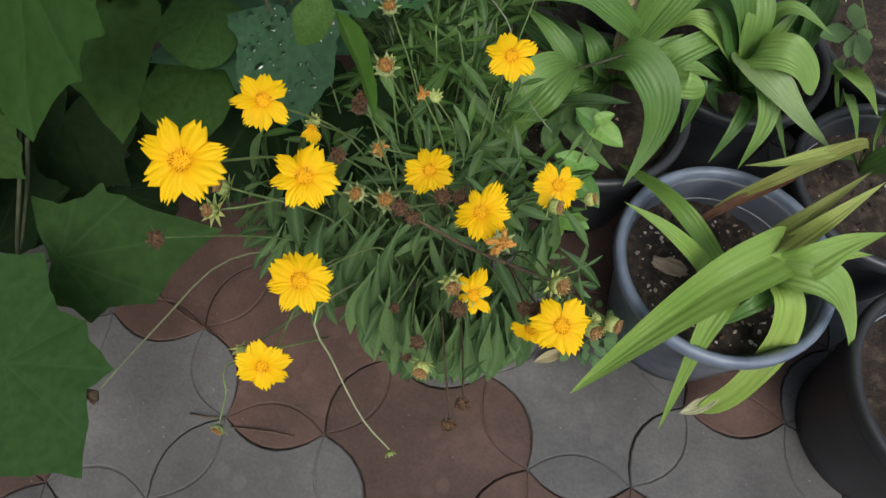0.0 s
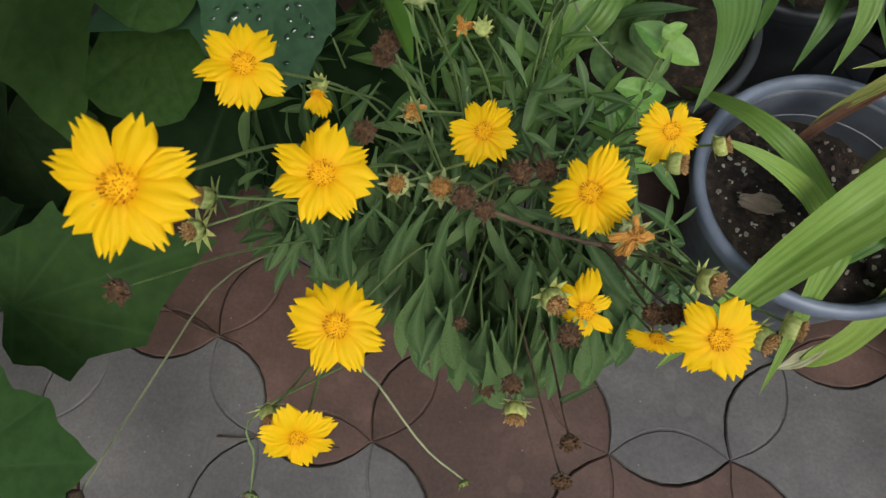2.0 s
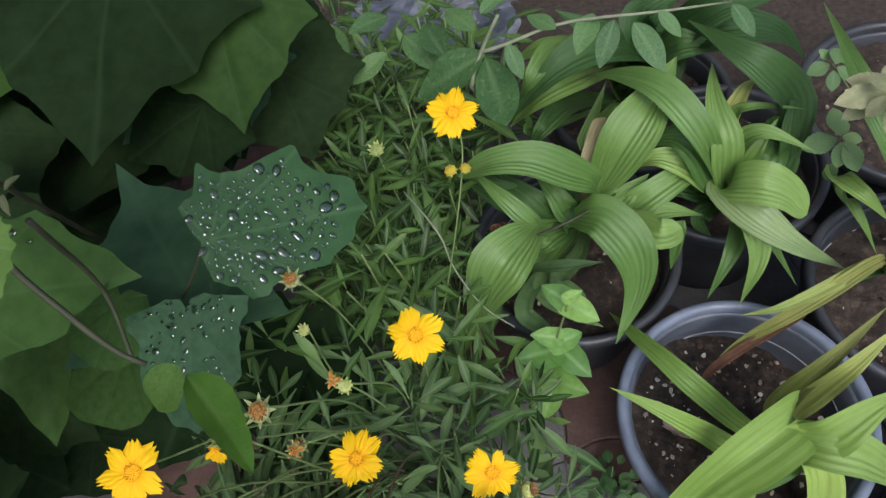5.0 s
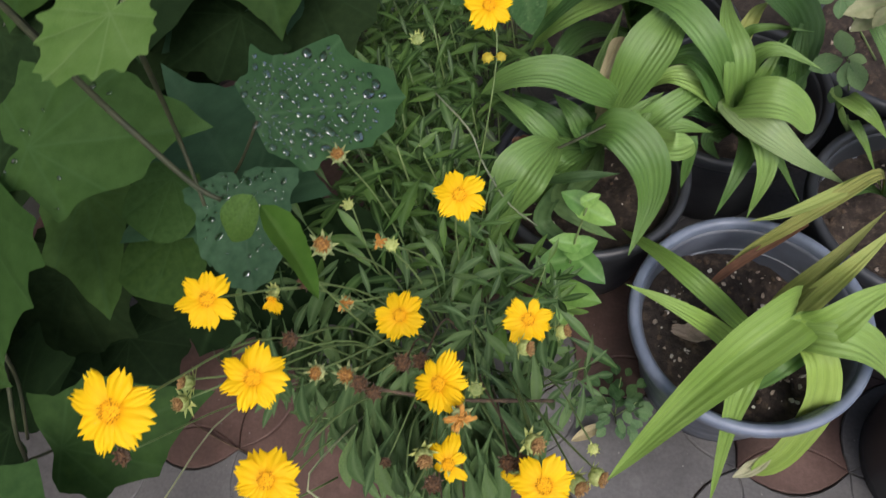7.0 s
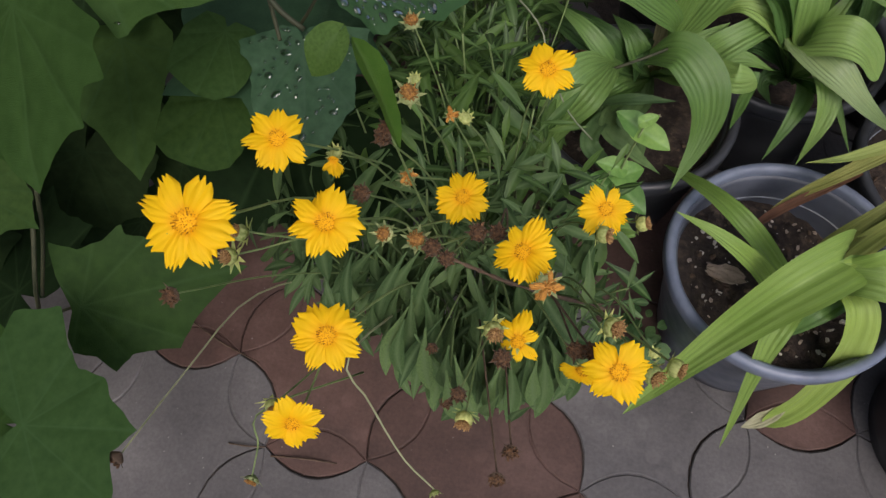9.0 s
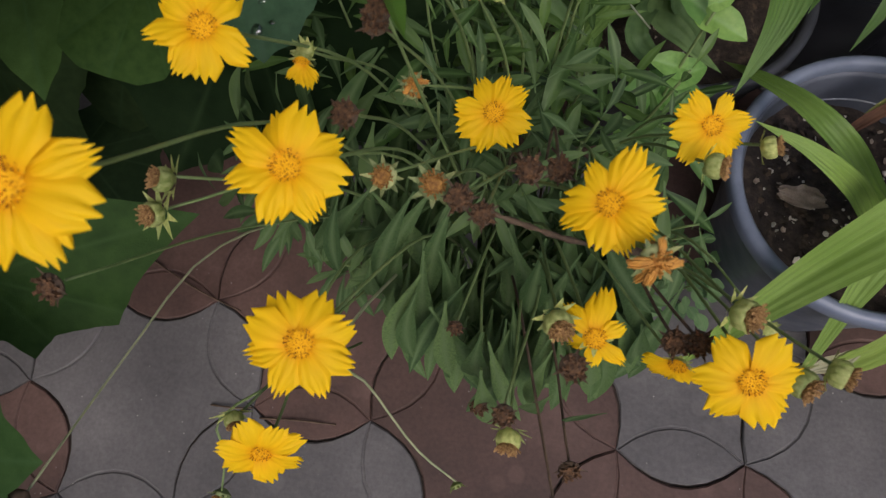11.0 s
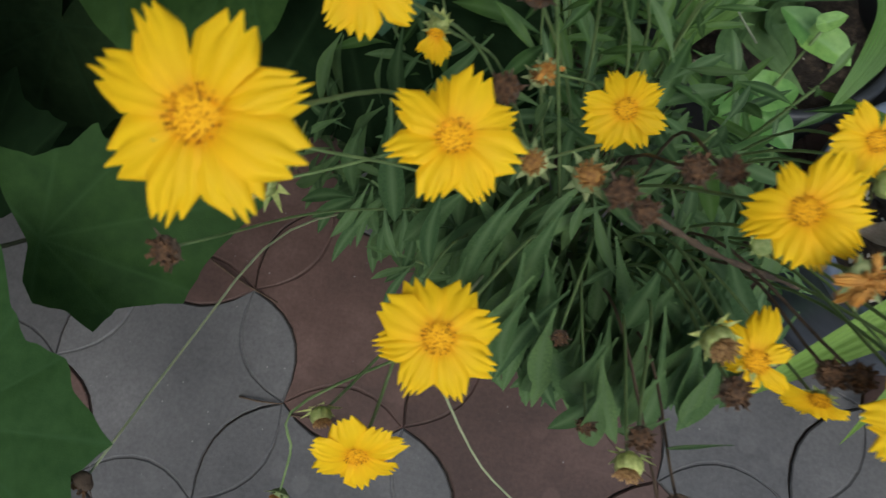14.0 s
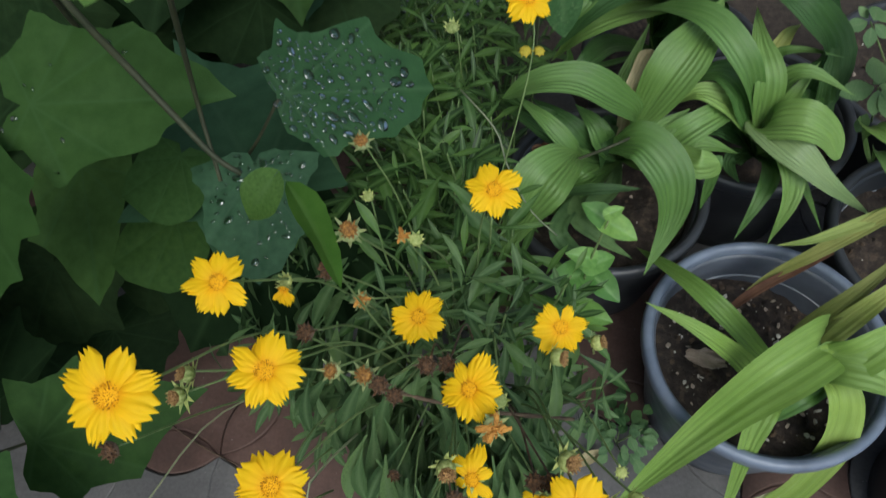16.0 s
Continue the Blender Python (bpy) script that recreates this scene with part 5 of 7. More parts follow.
strap_leaf(palm_b, ((0.407, 0.821, 0.190), (0.404, 0.765, 0.270), (0.410, 0.728, 0.290), (0.416, 0.704, 0.265), (0.407, 0.677, 0.215)), 0.032, M_PALM_LIGHT, pleats=3)
strap_leaf(palm_b, ((0.407, 0.821, 0.190), (0.420, 0.763, 0.250), (0.436, 0.733, 0.250), (0.471, 0.710, 0.200)), 0.014, M_PALM, pleats=2)
strap_leaf(palm_b, ((0.407, 0.821, 0.190), (0.407, 0.761, 0.240), (0.394, 0.719, 0.240), (0.377, 0.688, 0.200)), 0.021, M_PALM, pleats=2)
strap_leaf(palm_b, ((0.407, 0.821, 0.190), (0.377, 0.786, 0.280), (0.355, 0.792, 0.325), (0.327, 0.807, 0.335), (0.297, 0.818, 0.300)), 0.042, M_PALM, pleats=4)
strap_leaf(palm_b, ((0.407, 0.821, 0.190), (0.373, 0.786, 0.280), (0.347, 0.787, 0.310), (0.313, 0.791, 0.320), (0.289, 0.798, 0.290)), 0.034, M_PALM_LIGHT, pleats=4)
strap_leaf(palm_b, ((0.407, 0.821, 0.190), (0.378, 0.794, 0.290), (0.349, 0.792, 0.360), (0.312, 0.824, 0.385), (0.275, 0.853, 0.375), (0.242, 0.888, 0.340)), 0.034, M_PALM, pleats=4, peak=0.55)
strap_leaf(palm_b, ((0.407, 0.821, 0.190), (0.389, 0.845, 0.290), (0.399, 0.868, 0.330), (0.415, 0.885, 0.335)), 0.02, M_PALM_YELLOW, pleats=2)
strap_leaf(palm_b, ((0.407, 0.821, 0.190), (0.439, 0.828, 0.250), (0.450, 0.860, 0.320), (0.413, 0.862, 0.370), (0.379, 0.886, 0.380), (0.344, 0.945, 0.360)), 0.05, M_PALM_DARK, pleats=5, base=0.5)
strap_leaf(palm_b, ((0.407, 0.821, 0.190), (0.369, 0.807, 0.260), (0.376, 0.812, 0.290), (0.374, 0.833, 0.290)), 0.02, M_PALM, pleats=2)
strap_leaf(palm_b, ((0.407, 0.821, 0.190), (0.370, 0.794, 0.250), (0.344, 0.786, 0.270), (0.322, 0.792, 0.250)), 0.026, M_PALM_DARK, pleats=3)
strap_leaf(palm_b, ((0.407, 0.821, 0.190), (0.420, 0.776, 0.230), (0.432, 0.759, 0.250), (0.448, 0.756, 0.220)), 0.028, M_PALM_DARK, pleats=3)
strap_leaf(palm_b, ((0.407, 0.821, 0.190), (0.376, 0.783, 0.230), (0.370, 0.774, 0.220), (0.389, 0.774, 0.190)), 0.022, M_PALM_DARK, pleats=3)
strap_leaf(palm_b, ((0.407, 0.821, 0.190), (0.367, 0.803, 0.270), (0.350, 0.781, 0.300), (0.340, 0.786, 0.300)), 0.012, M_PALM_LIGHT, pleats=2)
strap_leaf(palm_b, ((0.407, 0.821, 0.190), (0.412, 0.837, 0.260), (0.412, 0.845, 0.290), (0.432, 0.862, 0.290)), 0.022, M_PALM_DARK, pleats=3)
palm_e = thing('strap_leaved_plant', (0.300, 0.985, 0.155), 'palm-like plant with long dark pleated leaves at the back', 'potted plant', 'pleated plants in pots')
strap_leaf(palm_e, ((0.287, 0.983, 0.190), (0.287, 0.968, 0.280), (0.220, 0.882, 0.340), (0.186, 0.862, 0.330), (0.152, 0.871, 0.270)), 0.04, M_PALM, pleats=4, peak=0.5)
strap_leaf(palm_e, ((0.287, 0.983, 0.190), (0.258, 0.967, 0.290), (0.207, 0.908, 0.360), (0.180, 0.863, 0.360), (0.161, 0.872, 0.310)), 0.03, M_PALM, pleats=3)
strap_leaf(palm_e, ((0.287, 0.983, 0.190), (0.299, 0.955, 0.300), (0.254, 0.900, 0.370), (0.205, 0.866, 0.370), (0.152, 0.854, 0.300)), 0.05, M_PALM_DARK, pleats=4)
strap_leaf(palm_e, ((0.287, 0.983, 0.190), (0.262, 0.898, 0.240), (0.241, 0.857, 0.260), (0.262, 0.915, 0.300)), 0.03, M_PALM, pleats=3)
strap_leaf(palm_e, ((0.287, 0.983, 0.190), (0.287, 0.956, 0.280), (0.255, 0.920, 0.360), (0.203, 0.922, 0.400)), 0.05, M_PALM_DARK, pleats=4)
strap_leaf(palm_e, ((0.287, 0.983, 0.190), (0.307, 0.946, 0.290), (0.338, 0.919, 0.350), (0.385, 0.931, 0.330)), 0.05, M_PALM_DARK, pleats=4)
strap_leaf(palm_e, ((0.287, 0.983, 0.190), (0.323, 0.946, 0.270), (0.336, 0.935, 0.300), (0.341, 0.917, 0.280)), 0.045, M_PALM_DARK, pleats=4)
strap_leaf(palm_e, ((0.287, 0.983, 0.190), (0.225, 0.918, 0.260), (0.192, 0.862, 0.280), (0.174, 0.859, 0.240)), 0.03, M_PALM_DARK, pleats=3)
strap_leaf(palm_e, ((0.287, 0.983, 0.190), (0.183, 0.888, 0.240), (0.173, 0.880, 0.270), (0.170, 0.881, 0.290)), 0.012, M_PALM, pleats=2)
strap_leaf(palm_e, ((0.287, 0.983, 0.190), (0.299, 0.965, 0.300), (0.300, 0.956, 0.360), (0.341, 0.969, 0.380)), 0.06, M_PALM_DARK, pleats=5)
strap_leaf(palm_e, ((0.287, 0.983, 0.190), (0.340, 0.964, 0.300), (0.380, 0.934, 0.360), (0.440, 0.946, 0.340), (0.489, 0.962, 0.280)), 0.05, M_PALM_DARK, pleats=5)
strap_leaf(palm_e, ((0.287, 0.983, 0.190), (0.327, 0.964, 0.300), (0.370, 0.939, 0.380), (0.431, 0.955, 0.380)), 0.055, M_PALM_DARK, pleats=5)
strap_leaf(palm_e, ((0.287, 0.983, 0.190), (0.259, 0.957, 0.280), (0.223, 0.925, 0.330), (0.182, 0.936, 0.330), (0.143, 0.959, 0.280)), 0.04, M_PALM, pleats=4)
palm_d = thing('strap_leaved_plant', (0.600, 0.715, 0.150), 'strap-leaved plant with long arching and partly dry leaves in a pot', 'potted plant', 'pleated plants in pots')
strap_leaf(palm_d, ((0.560, 0.844, 0.150), (0.502, 0.815, 0.260), (0.517, 0.775, 0.285), (0.553, 0.763, 0.250)), 0.024, M_PALM_LIGHT, pleats=3)
strap_leaf(palm_d, ((0.560, 0.844, 0.150), (0.521, 0.801, 0.240), (0.531, 0.771, 0.240), (0.562, 0.758, 0.190)), 0.013, M_PALM, pleats=2)
strap_leaf(palm_d, ((0.606, 0.786, 0.150), (0.579, 0.777, 0.200), (0.561, 0.783, 0.270), (0.561, 0.791, 0.290)), 0.012, M_PALM, pleats=2)
strap_leaf(palm_d, ((0.619, 0.786, 0.150), (0.585, 0.780, 0.220), (0.570, 0.783, 0.290)), 0.014, M_PALM_LIGHT, pleats=2)
strap_leaf(palm_d, ((0.579, 0.752, 0.160), (0.524, 0.709, 0.240), (0.477, 0.676, 0.265), (0.436, 0.657, 0.240)), 0.016, M_PALM_DARK, pleats=2)
strap_leaf(palm_d, ((0.579, 0.752, 0.160), (0.529, 0.714, 0.250), (0.472, 0.670, 0.280), (0.425, 0.643, 0.285), (0.392, 0.638, 0.275)), 0.014, M_PALM_YELLOW, pleats=2)
strap_leaf(palm_d, ((0.579, 0.752, 0.160), (0.533, 0.713, 0.260), (0.478, 0.670, 0.275), (0.439, 0.647, 0.255), (0.407, 0.634, 0.225), (0.382, 0.617, 0.215)), 0.0155, M_PALM_DRY, pleats=3, tip=0.85)
strap_leaf(palm_d, ((0.456, 0.651, 0.255), (0.433, 0.641, 0.235), (0.401, 0.623, 0.222), (0.377, 0.606, 0.210), (0.364, 0.594, 0.200)), 0.0105, M_RUST, pleats=2, tip=0.7, base=0.5, peak=0.6, label='rust-brown withered leaf end')
strap_leaf(palm_d, ((0.623, 0.780, 0.160), (0.560, 0.769, 0.280), (0.516, 0.779, 0.360), (0.491, 0.808, 0.390), (0.477, 0.853, 0.400), (0.473, 0.944, 0.380)), 0.032, M_PALM, pleats=5)
strap_leaf(palm_d, ((0.625, 0.800, 0.180), (0.571, 0.798, 0.300), (0.536, 0.822, 0.360)), 0.03, M_PALM, pleats=3)
strap_leaf(palm_d, ((0.579, 0.752, 0.160), (0.558, 0.705, 0.250), (0.555, 0.692, 0.300)), 0.03, M_PALM, pleats=3)
palm_c = thing('strap_leaved_plant', (0.430, 0.548, 0.150), 'young strap-leaved plant with broad bent leaves growing in a pot', 'potted plant', 'pleated plants in pots')
strap_leaf(palm_c, ((0.437, 0.546, 0.268), (0.424, 0.531, 0.289), (0.387, 0.501, 0.285), (0.356, 0.477, 0.250), (0.320, 0.446, 0.195), (0.268, 0.394, 0.115)), 0.050, M_PALM_FRESH, pleats=4, tip=0.8, base=0.9, peak=0.38, fold=0.34)
strap_leaf(palm_c, ((0.457, 0.554, 0.150), (0.409, 0.510, 0.215), (0.387, 0.477, 0.220), (0.383, 0.443, 0.170), (0.386, 0.391, 0.060)), 0.026, M_PALM_FRESH, pleats=3, tip=0.9, base=0.6)
strap_leaf(palm_c, ((0.457, 0.554, 0.150), (0.449, 0.529, 0.230), (0.460, 0.502, 0.235), (0.470, 0.479, 0.180), (0.464, 0.450, 0.090), (0.443, 0.434, 0.025)), 0.036, M_PALM_FRESH, pleats=3, tip=0.35, base=0.5, peak=0.6)
strap_leaf(palm_c, ((0.452, 0.4485, 0.066), (0.444, 0.442, 0.045), (0.435, 0.436, 0.025), (0.424, 0.431, 0.013)), 0.019, M_BLEACHED, pleats=3, tip=0.9, base=0.5, peak=0.4, label='bleached cream torn leaf end')
strap_leaf(palm_c, ((0.457, 0.554, 0.150), (0.410, 0.551, 0.190), (0.357, 0.570, 0.240), (0.321, 0.601, 0.245), (0.290, 0.646, 0.210), (0.274, 0.676, 0.180)), 0.023, M_PALM_FRESH, pleats=3, base=0.4)
strap_leaf(palm_c, ((0.457, 0.554, 0.150), (0.400, 0.526, 0.200), (0.351, 0.527, 0.260), (0.308, 0.538, 0.285), (0.268, 0.552, 0.290)), 0.023, M_PALM_FRESH, pleats=3, base=0.5, peak=0.35)
strap_leaf(palm_c, ((0.457, 0.554, 0.150), (0.434, 0.566, 0.200), (0.435, 0.572, 0.235), (0.465, 0.597, 0.275), (0.512, 0.643, 0.300)), 0.026, M_PALM_DRY, pleats=3, base=0.7)
strap_leaf(palm_c, ((0.457, 0.554, 0.150), (0.450, 0.564, 0.210), (0.460, 0.573, 0.250), (0.484, 0.592, 0.290), (0.520, 0.626, 0.310)), 0.024, M_PALM_YELLOW, pleats=3, base=0.6)
strap_leaf(palm_c, ((0.457, 0.554, 0.150), (0.426, 0.526, 0.260), (0.441, 0.523, 0.290), (0.472, 0.535, 0.300), (0.527, 0.563, 0.270)), 0.026, M_PALM_FRESH, pleats=3, base=0.6)
strap_leaf(palm_c, ((0.457, 0.554, 0.150), (0.429, 0.525, 0.260), (0.443, 0.513, 0.295), (0.477, 0.507, 0.290), (0.524, 0.504, 0.230), (0.562, 0.493, 0.160)), 0.04, M_PALM_LIGHT, pleats=4, base=0.6)
strap_leaf(palm_c, ((0.457, 0.554, 0.150), (0.434, 0.526, 0.250), (0.447, 0.519, 0.300), (0.477, 0.540, 0.315), (0.525, 0.573, 0.300)), 0.036, M_PALM_FRESH, pleats=3, base=0.5)
strap_leaf(palm_c, ((0.457, 0.554, 0.150), (0.460, 0.533, 0.220), (0.484, 0.528, 0.240), (0.520, 0.518, 0.220)), 0.022, M_PALM, pleats=2)
strap_leaf(palm_c, ((0.457, 0.554, 0.150), (0.462, 0.538, 0.200), (0.432, 0.506, 0.215), (0.410, 0.489, 0.185)), 0.02, M_PALM, pleats=2, tip=0.6)
vine = thing('lobed_leaf_vine', (-0.20, 0.62, 0.0), 'climbing vine with large lobed toothed dark green leaves', 'vine')
END = (math.pi, 0.05)
RAIN = ((0.0, 1.0), (0.19, 0.88), (0.41, 0.77), (0.66, 0.75), (0.76, 0.62), (1.0, 0.43), (1.5, 0.45), (1.65, 0.27), (2.1, 0.24), (2.5, 0.10), END)
RAIN_LOW = ((0.0, 1.0), (0.13, 0.88), (0.45, 0.73), (0.6, 0.53), (1.24, 0.42), (1.33, 0.30), (1.75, 0.24), (2.3, 0.10), END)
BROAD_UP = ((0.0, 1.0), (0.2, 0.72), (0.48, 0.58), (0.62, 0.55), (0.80, 0.50), (0.9, 0.58), (1.01, 0.42), (1.35, 0.34), (1.75, 0.43), (1.97, 0.22), (2.6, 0.06), END)
BROAD_LOW = ((0.0, 1.0), (0.15, 0.80), (0.45, 0.66), (0.69, 0.64), (0.78, 0.53), (1.07, 0.41), (1.38, 0.46), (1.56, 0.33), (2.0, 0.31), (2.2, 0.21), (2.7, 0.06), END)
SQUARE_UP = ((0.0, 1.0), (0.33, 0.80), (0.57, 0.79), (0.91, 0.62), (1.2, 0.70), (1.46, 1.0), (1.87, 1.0), (2.5, 0.6), END)
SQUARE_LOW = ((0.0, 1.0), (0.22, 0.86), (0.49, 1.0), (0.79, 1.31), (0.91, 1.12), (1.32, 0.97), (1.9, 0.8), (2.5, 0.5), END)
WING_LOW = ((0.0, 1.0), (0.07, 0.78), (0.22, 0.66), (0.36, 0.66), (0.52, 0.54), (0.82, 0.41), (1.25, 0.45), (1.36, 0.33), (1.7, 0.22), (2.3, 0.30), (2.8, 0.12), END)
WING_UP = ((0.0, 1.0), (0.2, 0.78), (0.34, 0.70), (0.66, 0.62), (0.75, 0.51), (1.17, 0.42), (1.62, 0.49), (1.74, 0.33), (2.25, 0.27), (2.8, 0.14), END)
HANGING_W = ((0.0, 1.0), (0.17, 0.79), (0.45, 0.63), (0.8, 0.60), (0.98, 0.41), (1.45, 0.38), (2.1, 0.33), (2.7, 0.16), END)
HANGING_E = ((0.0, 1.0), (0.14, 0.85), (0.3, 0.64), (0.66, 0.46), (1.0, 0.42), (1.5, 0.36), (2.1, 0.30), (2.7, 0.16), END)
NEAR_E = ((0.0, 1.0), (0.17, 0.90), (0.48, 0.80), (0.62, 0.84), (0.70, 0.76), (0.84, 0.71), (0.99, 0.84), (1.14, 0.68), (1.3, 0.77), (1.45, 0.52), (2.0, 0.36), (2.7, 0.16), END)
NEAR_W = ((0.0, 1.0), (0.21, 0.86), (0.47, 0.74), (0.66, 0.80), (0.86, 0.68), (1.1, 0.78), (1.4, 0.56), (2.0, 0.38), (2.7, 0.16), END)
ROUND_W = ((0.0, 1.0), (0.3, 1.0), (0.6, 0.99), (0.88, 0.80), (1.3, 0.62), (2.0, 0.42), (2.7, 0.2), END)
ROUND_E = ((0.0, 1.0), (0.3, 1.0), (0.56, 0.99), (0.8, 0.84), (1.3, 0.62), (2.0, 0.42), (2.7, 0.2), END)
TENDER = ((0.0, 1.0), (0.5, 0.78), (1.0, 0.75), (1.5, 0.62), (2.0, 0.50), (2.5, 0.43), (2.9, 0.36), (math.pi, 0.10))
LOBED = {k: palmate_mesh('lobed_leaf', m, s, cup, droop=dr) for k, m, s, cup, dr in (
    ('a', M_VINE, 1, 0.10, 0.10), ('b', M_VINE, 2, 0.04, 0.16), ('c', M_VINE_BLUE, 3, 0.08, 0.08),
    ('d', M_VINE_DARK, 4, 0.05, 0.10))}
LOBED['rain'] = palmate_mesh('lobed_leaf', M_VINE_RAIN, 11, 0.10, RAIN_LOW, RAIN, droop=0.06, teeth=2.4, bite=0.08)
WET = ((0.0, 1.0), (0.4, 0.80), (0.8, 0.66), (1.1, 0.50), (1.67, 0.60), (1.9, 0.34), (2.3, 0.24), (2.8, 0.14), (math.pi, 0.05))
LOBED['broad'] = palmate_mesh('lobed_leaf', M_VINE, 21, 0.02, BROAD_LOW, BROAD_UP, droop=0.02, bite=0.02)
LOBED['square'] = palmate_mesh('lobed_leaf', M_VINE_FRESH, 22, 0.02, SQUARE_LOW, SQUARE_UP, droop=0.02, bite=0.02)
LOBED['wing'] = palmate_mesh('lobed_leaf', M_VINE_LIT, 23, 0.04, WING_LOW, WING_UP, droop=0.02)
LOBED['blue'] = palmate_mesh('lobed_leaf', M_VINE_BLUE, 24, 0.04, WING_LOW, WING_LOW, droop=0.02)
LOBED['hanging'] = palmate_mesh('lobed_leaf', M_VINE_LIT, 25, 0.03, HANGING_W, HANGING_E, droop=0.03, bite=0.02)
LOBED['near'] = palmate_mesh('lobed_leaf', M_VINE_LIT, 26, 0.03, NEAR_W, NEAR_E, droop=0.03, bite=0.02)
LOBED['round'] = palmate_mesh('lobed_leaf', M_VINE_LIT, 27, 0.05, ROUND_W, ROUND_E, droop=0.08, bite=0.0)
LOBED['round_dark'] = palmate_mesh('lobed_leaf', M_VINE, 28, 0.05, ROUND_W, ROUND_E, droop=0.08, bite=0.0)
LOBED['tender'] = palmate_mesh('lobed_leaf', M_VINE_TENDER, 9, 0.06, TENDER, teeth=2.6, droop=0.05, bite=0.13)
LOBED['wet'] = palmate_mesh('lobed_leaf', M_VINE_BLUE, 12, 0.08, WET, None, droop=0.06, teeth=2.4, bite=0.07)
LOBED['young'] = oval_mesh('lobed_leaf', M_VINE_MID, 0.62, 0.45, 0.05, 0.0, 0.10, 17, 0.40)
rain_leaf = leaf_at(vine, LOBED['rain'], (-0.020, 0.561, 0.530), (0.072, 0.627, 0.475), (0.58, -0.14, 0.80), label='dark lobed leaf beaded with rain drops', name='lobed_leaf')
wet_leaf = leaf_at(vine, LOBED['wet'], (-0.039, 0.516, 0.500), (-0.021, 0.440, 0.470), (0, -0.2, 1), label='dark lobed leaf with scattered rain drops', name='lobed_leaf')
broad_leaf = leaf_at(vine, LOBED['wing'], (-0.128, 0.475, 0.602), (-0.008, 0.499, 0.599), (0.09, -0.37, 0.92), name='lobed_leaf')
leaf_at(vine, LOBED['blue'], (-0.054, 0.533, 0.455), (-0.180, 0.673, 0.465), (0.2, -0.2, 1), wide=1.35, name='lobed_leaf')
# Leaves 'd' fill the vine's dark gaps; shade is in their colour.
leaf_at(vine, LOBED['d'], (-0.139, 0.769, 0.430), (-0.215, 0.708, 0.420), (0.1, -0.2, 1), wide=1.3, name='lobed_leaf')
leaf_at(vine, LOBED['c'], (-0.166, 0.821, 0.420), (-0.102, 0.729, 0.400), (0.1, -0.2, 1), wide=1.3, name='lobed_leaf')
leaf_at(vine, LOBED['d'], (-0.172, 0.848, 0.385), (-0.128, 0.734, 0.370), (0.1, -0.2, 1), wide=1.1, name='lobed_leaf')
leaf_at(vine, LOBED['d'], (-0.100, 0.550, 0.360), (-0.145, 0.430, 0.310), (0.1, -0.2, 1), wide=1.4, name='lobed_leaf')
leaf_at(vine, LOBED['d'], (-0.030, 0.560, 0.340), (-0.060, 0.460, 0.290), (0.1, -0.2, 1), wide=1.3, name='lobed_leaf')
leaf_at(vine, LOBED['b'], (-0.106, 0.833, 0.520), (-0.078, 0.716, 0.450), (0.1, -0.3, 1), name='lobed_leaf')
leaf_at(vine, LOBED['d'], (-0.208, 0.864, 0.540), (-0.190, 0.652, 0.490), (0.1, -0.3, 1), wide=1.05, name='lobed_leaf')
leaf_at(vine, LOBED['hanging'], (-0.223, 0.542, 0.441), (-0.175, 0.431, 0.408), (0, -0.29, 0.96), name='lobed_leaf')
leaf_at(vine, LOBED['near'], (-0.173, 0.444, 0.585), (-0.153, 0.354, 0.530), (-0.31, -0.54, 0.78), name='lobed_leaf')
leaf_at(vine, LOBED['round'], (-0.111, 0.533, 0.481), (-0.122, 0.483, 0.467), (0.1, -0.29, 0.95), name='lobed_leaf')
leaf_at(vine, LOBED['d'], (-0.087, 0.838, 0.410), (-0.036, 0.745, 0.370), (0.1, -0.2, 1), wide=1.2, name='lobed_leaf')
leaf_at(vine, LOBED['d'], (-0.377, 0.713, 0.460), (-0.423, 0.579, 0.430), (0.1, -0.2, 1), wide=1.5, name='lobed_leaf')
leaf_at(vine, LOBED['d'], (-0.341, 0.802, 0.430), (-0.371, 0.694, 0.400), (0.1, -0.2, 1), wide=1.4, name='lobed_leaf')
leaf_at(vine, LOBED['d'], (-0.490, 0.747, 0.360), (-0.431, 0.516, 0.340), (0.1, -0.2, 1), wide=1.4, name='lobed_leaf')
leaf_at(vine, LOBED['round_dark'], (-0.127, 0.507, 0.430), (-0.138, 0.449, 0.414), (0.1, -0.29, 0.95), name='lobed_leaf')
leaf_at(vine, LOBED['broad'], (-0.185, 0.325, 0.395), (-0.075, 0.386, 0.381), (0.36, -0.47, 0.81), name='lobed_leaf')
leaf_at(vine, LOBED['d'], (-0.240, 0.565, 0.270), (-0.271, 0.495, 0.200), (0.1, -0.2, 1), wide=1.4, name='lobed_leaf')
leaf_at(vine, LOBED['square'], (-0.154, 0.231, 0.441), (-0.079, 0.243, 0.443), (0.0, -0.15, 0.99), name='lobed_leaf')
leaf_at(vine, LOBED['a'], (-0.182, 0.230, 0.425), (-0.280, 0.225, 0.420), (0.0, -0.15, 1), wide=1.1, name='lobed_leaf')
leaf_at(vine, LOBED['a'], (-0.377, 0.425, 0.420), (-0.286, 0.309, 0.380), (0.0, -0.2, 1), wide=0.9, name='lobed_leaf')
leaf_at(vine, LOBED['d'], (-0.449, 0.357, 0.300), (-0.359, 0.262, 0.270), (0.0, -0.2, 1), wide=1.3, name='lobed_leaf')
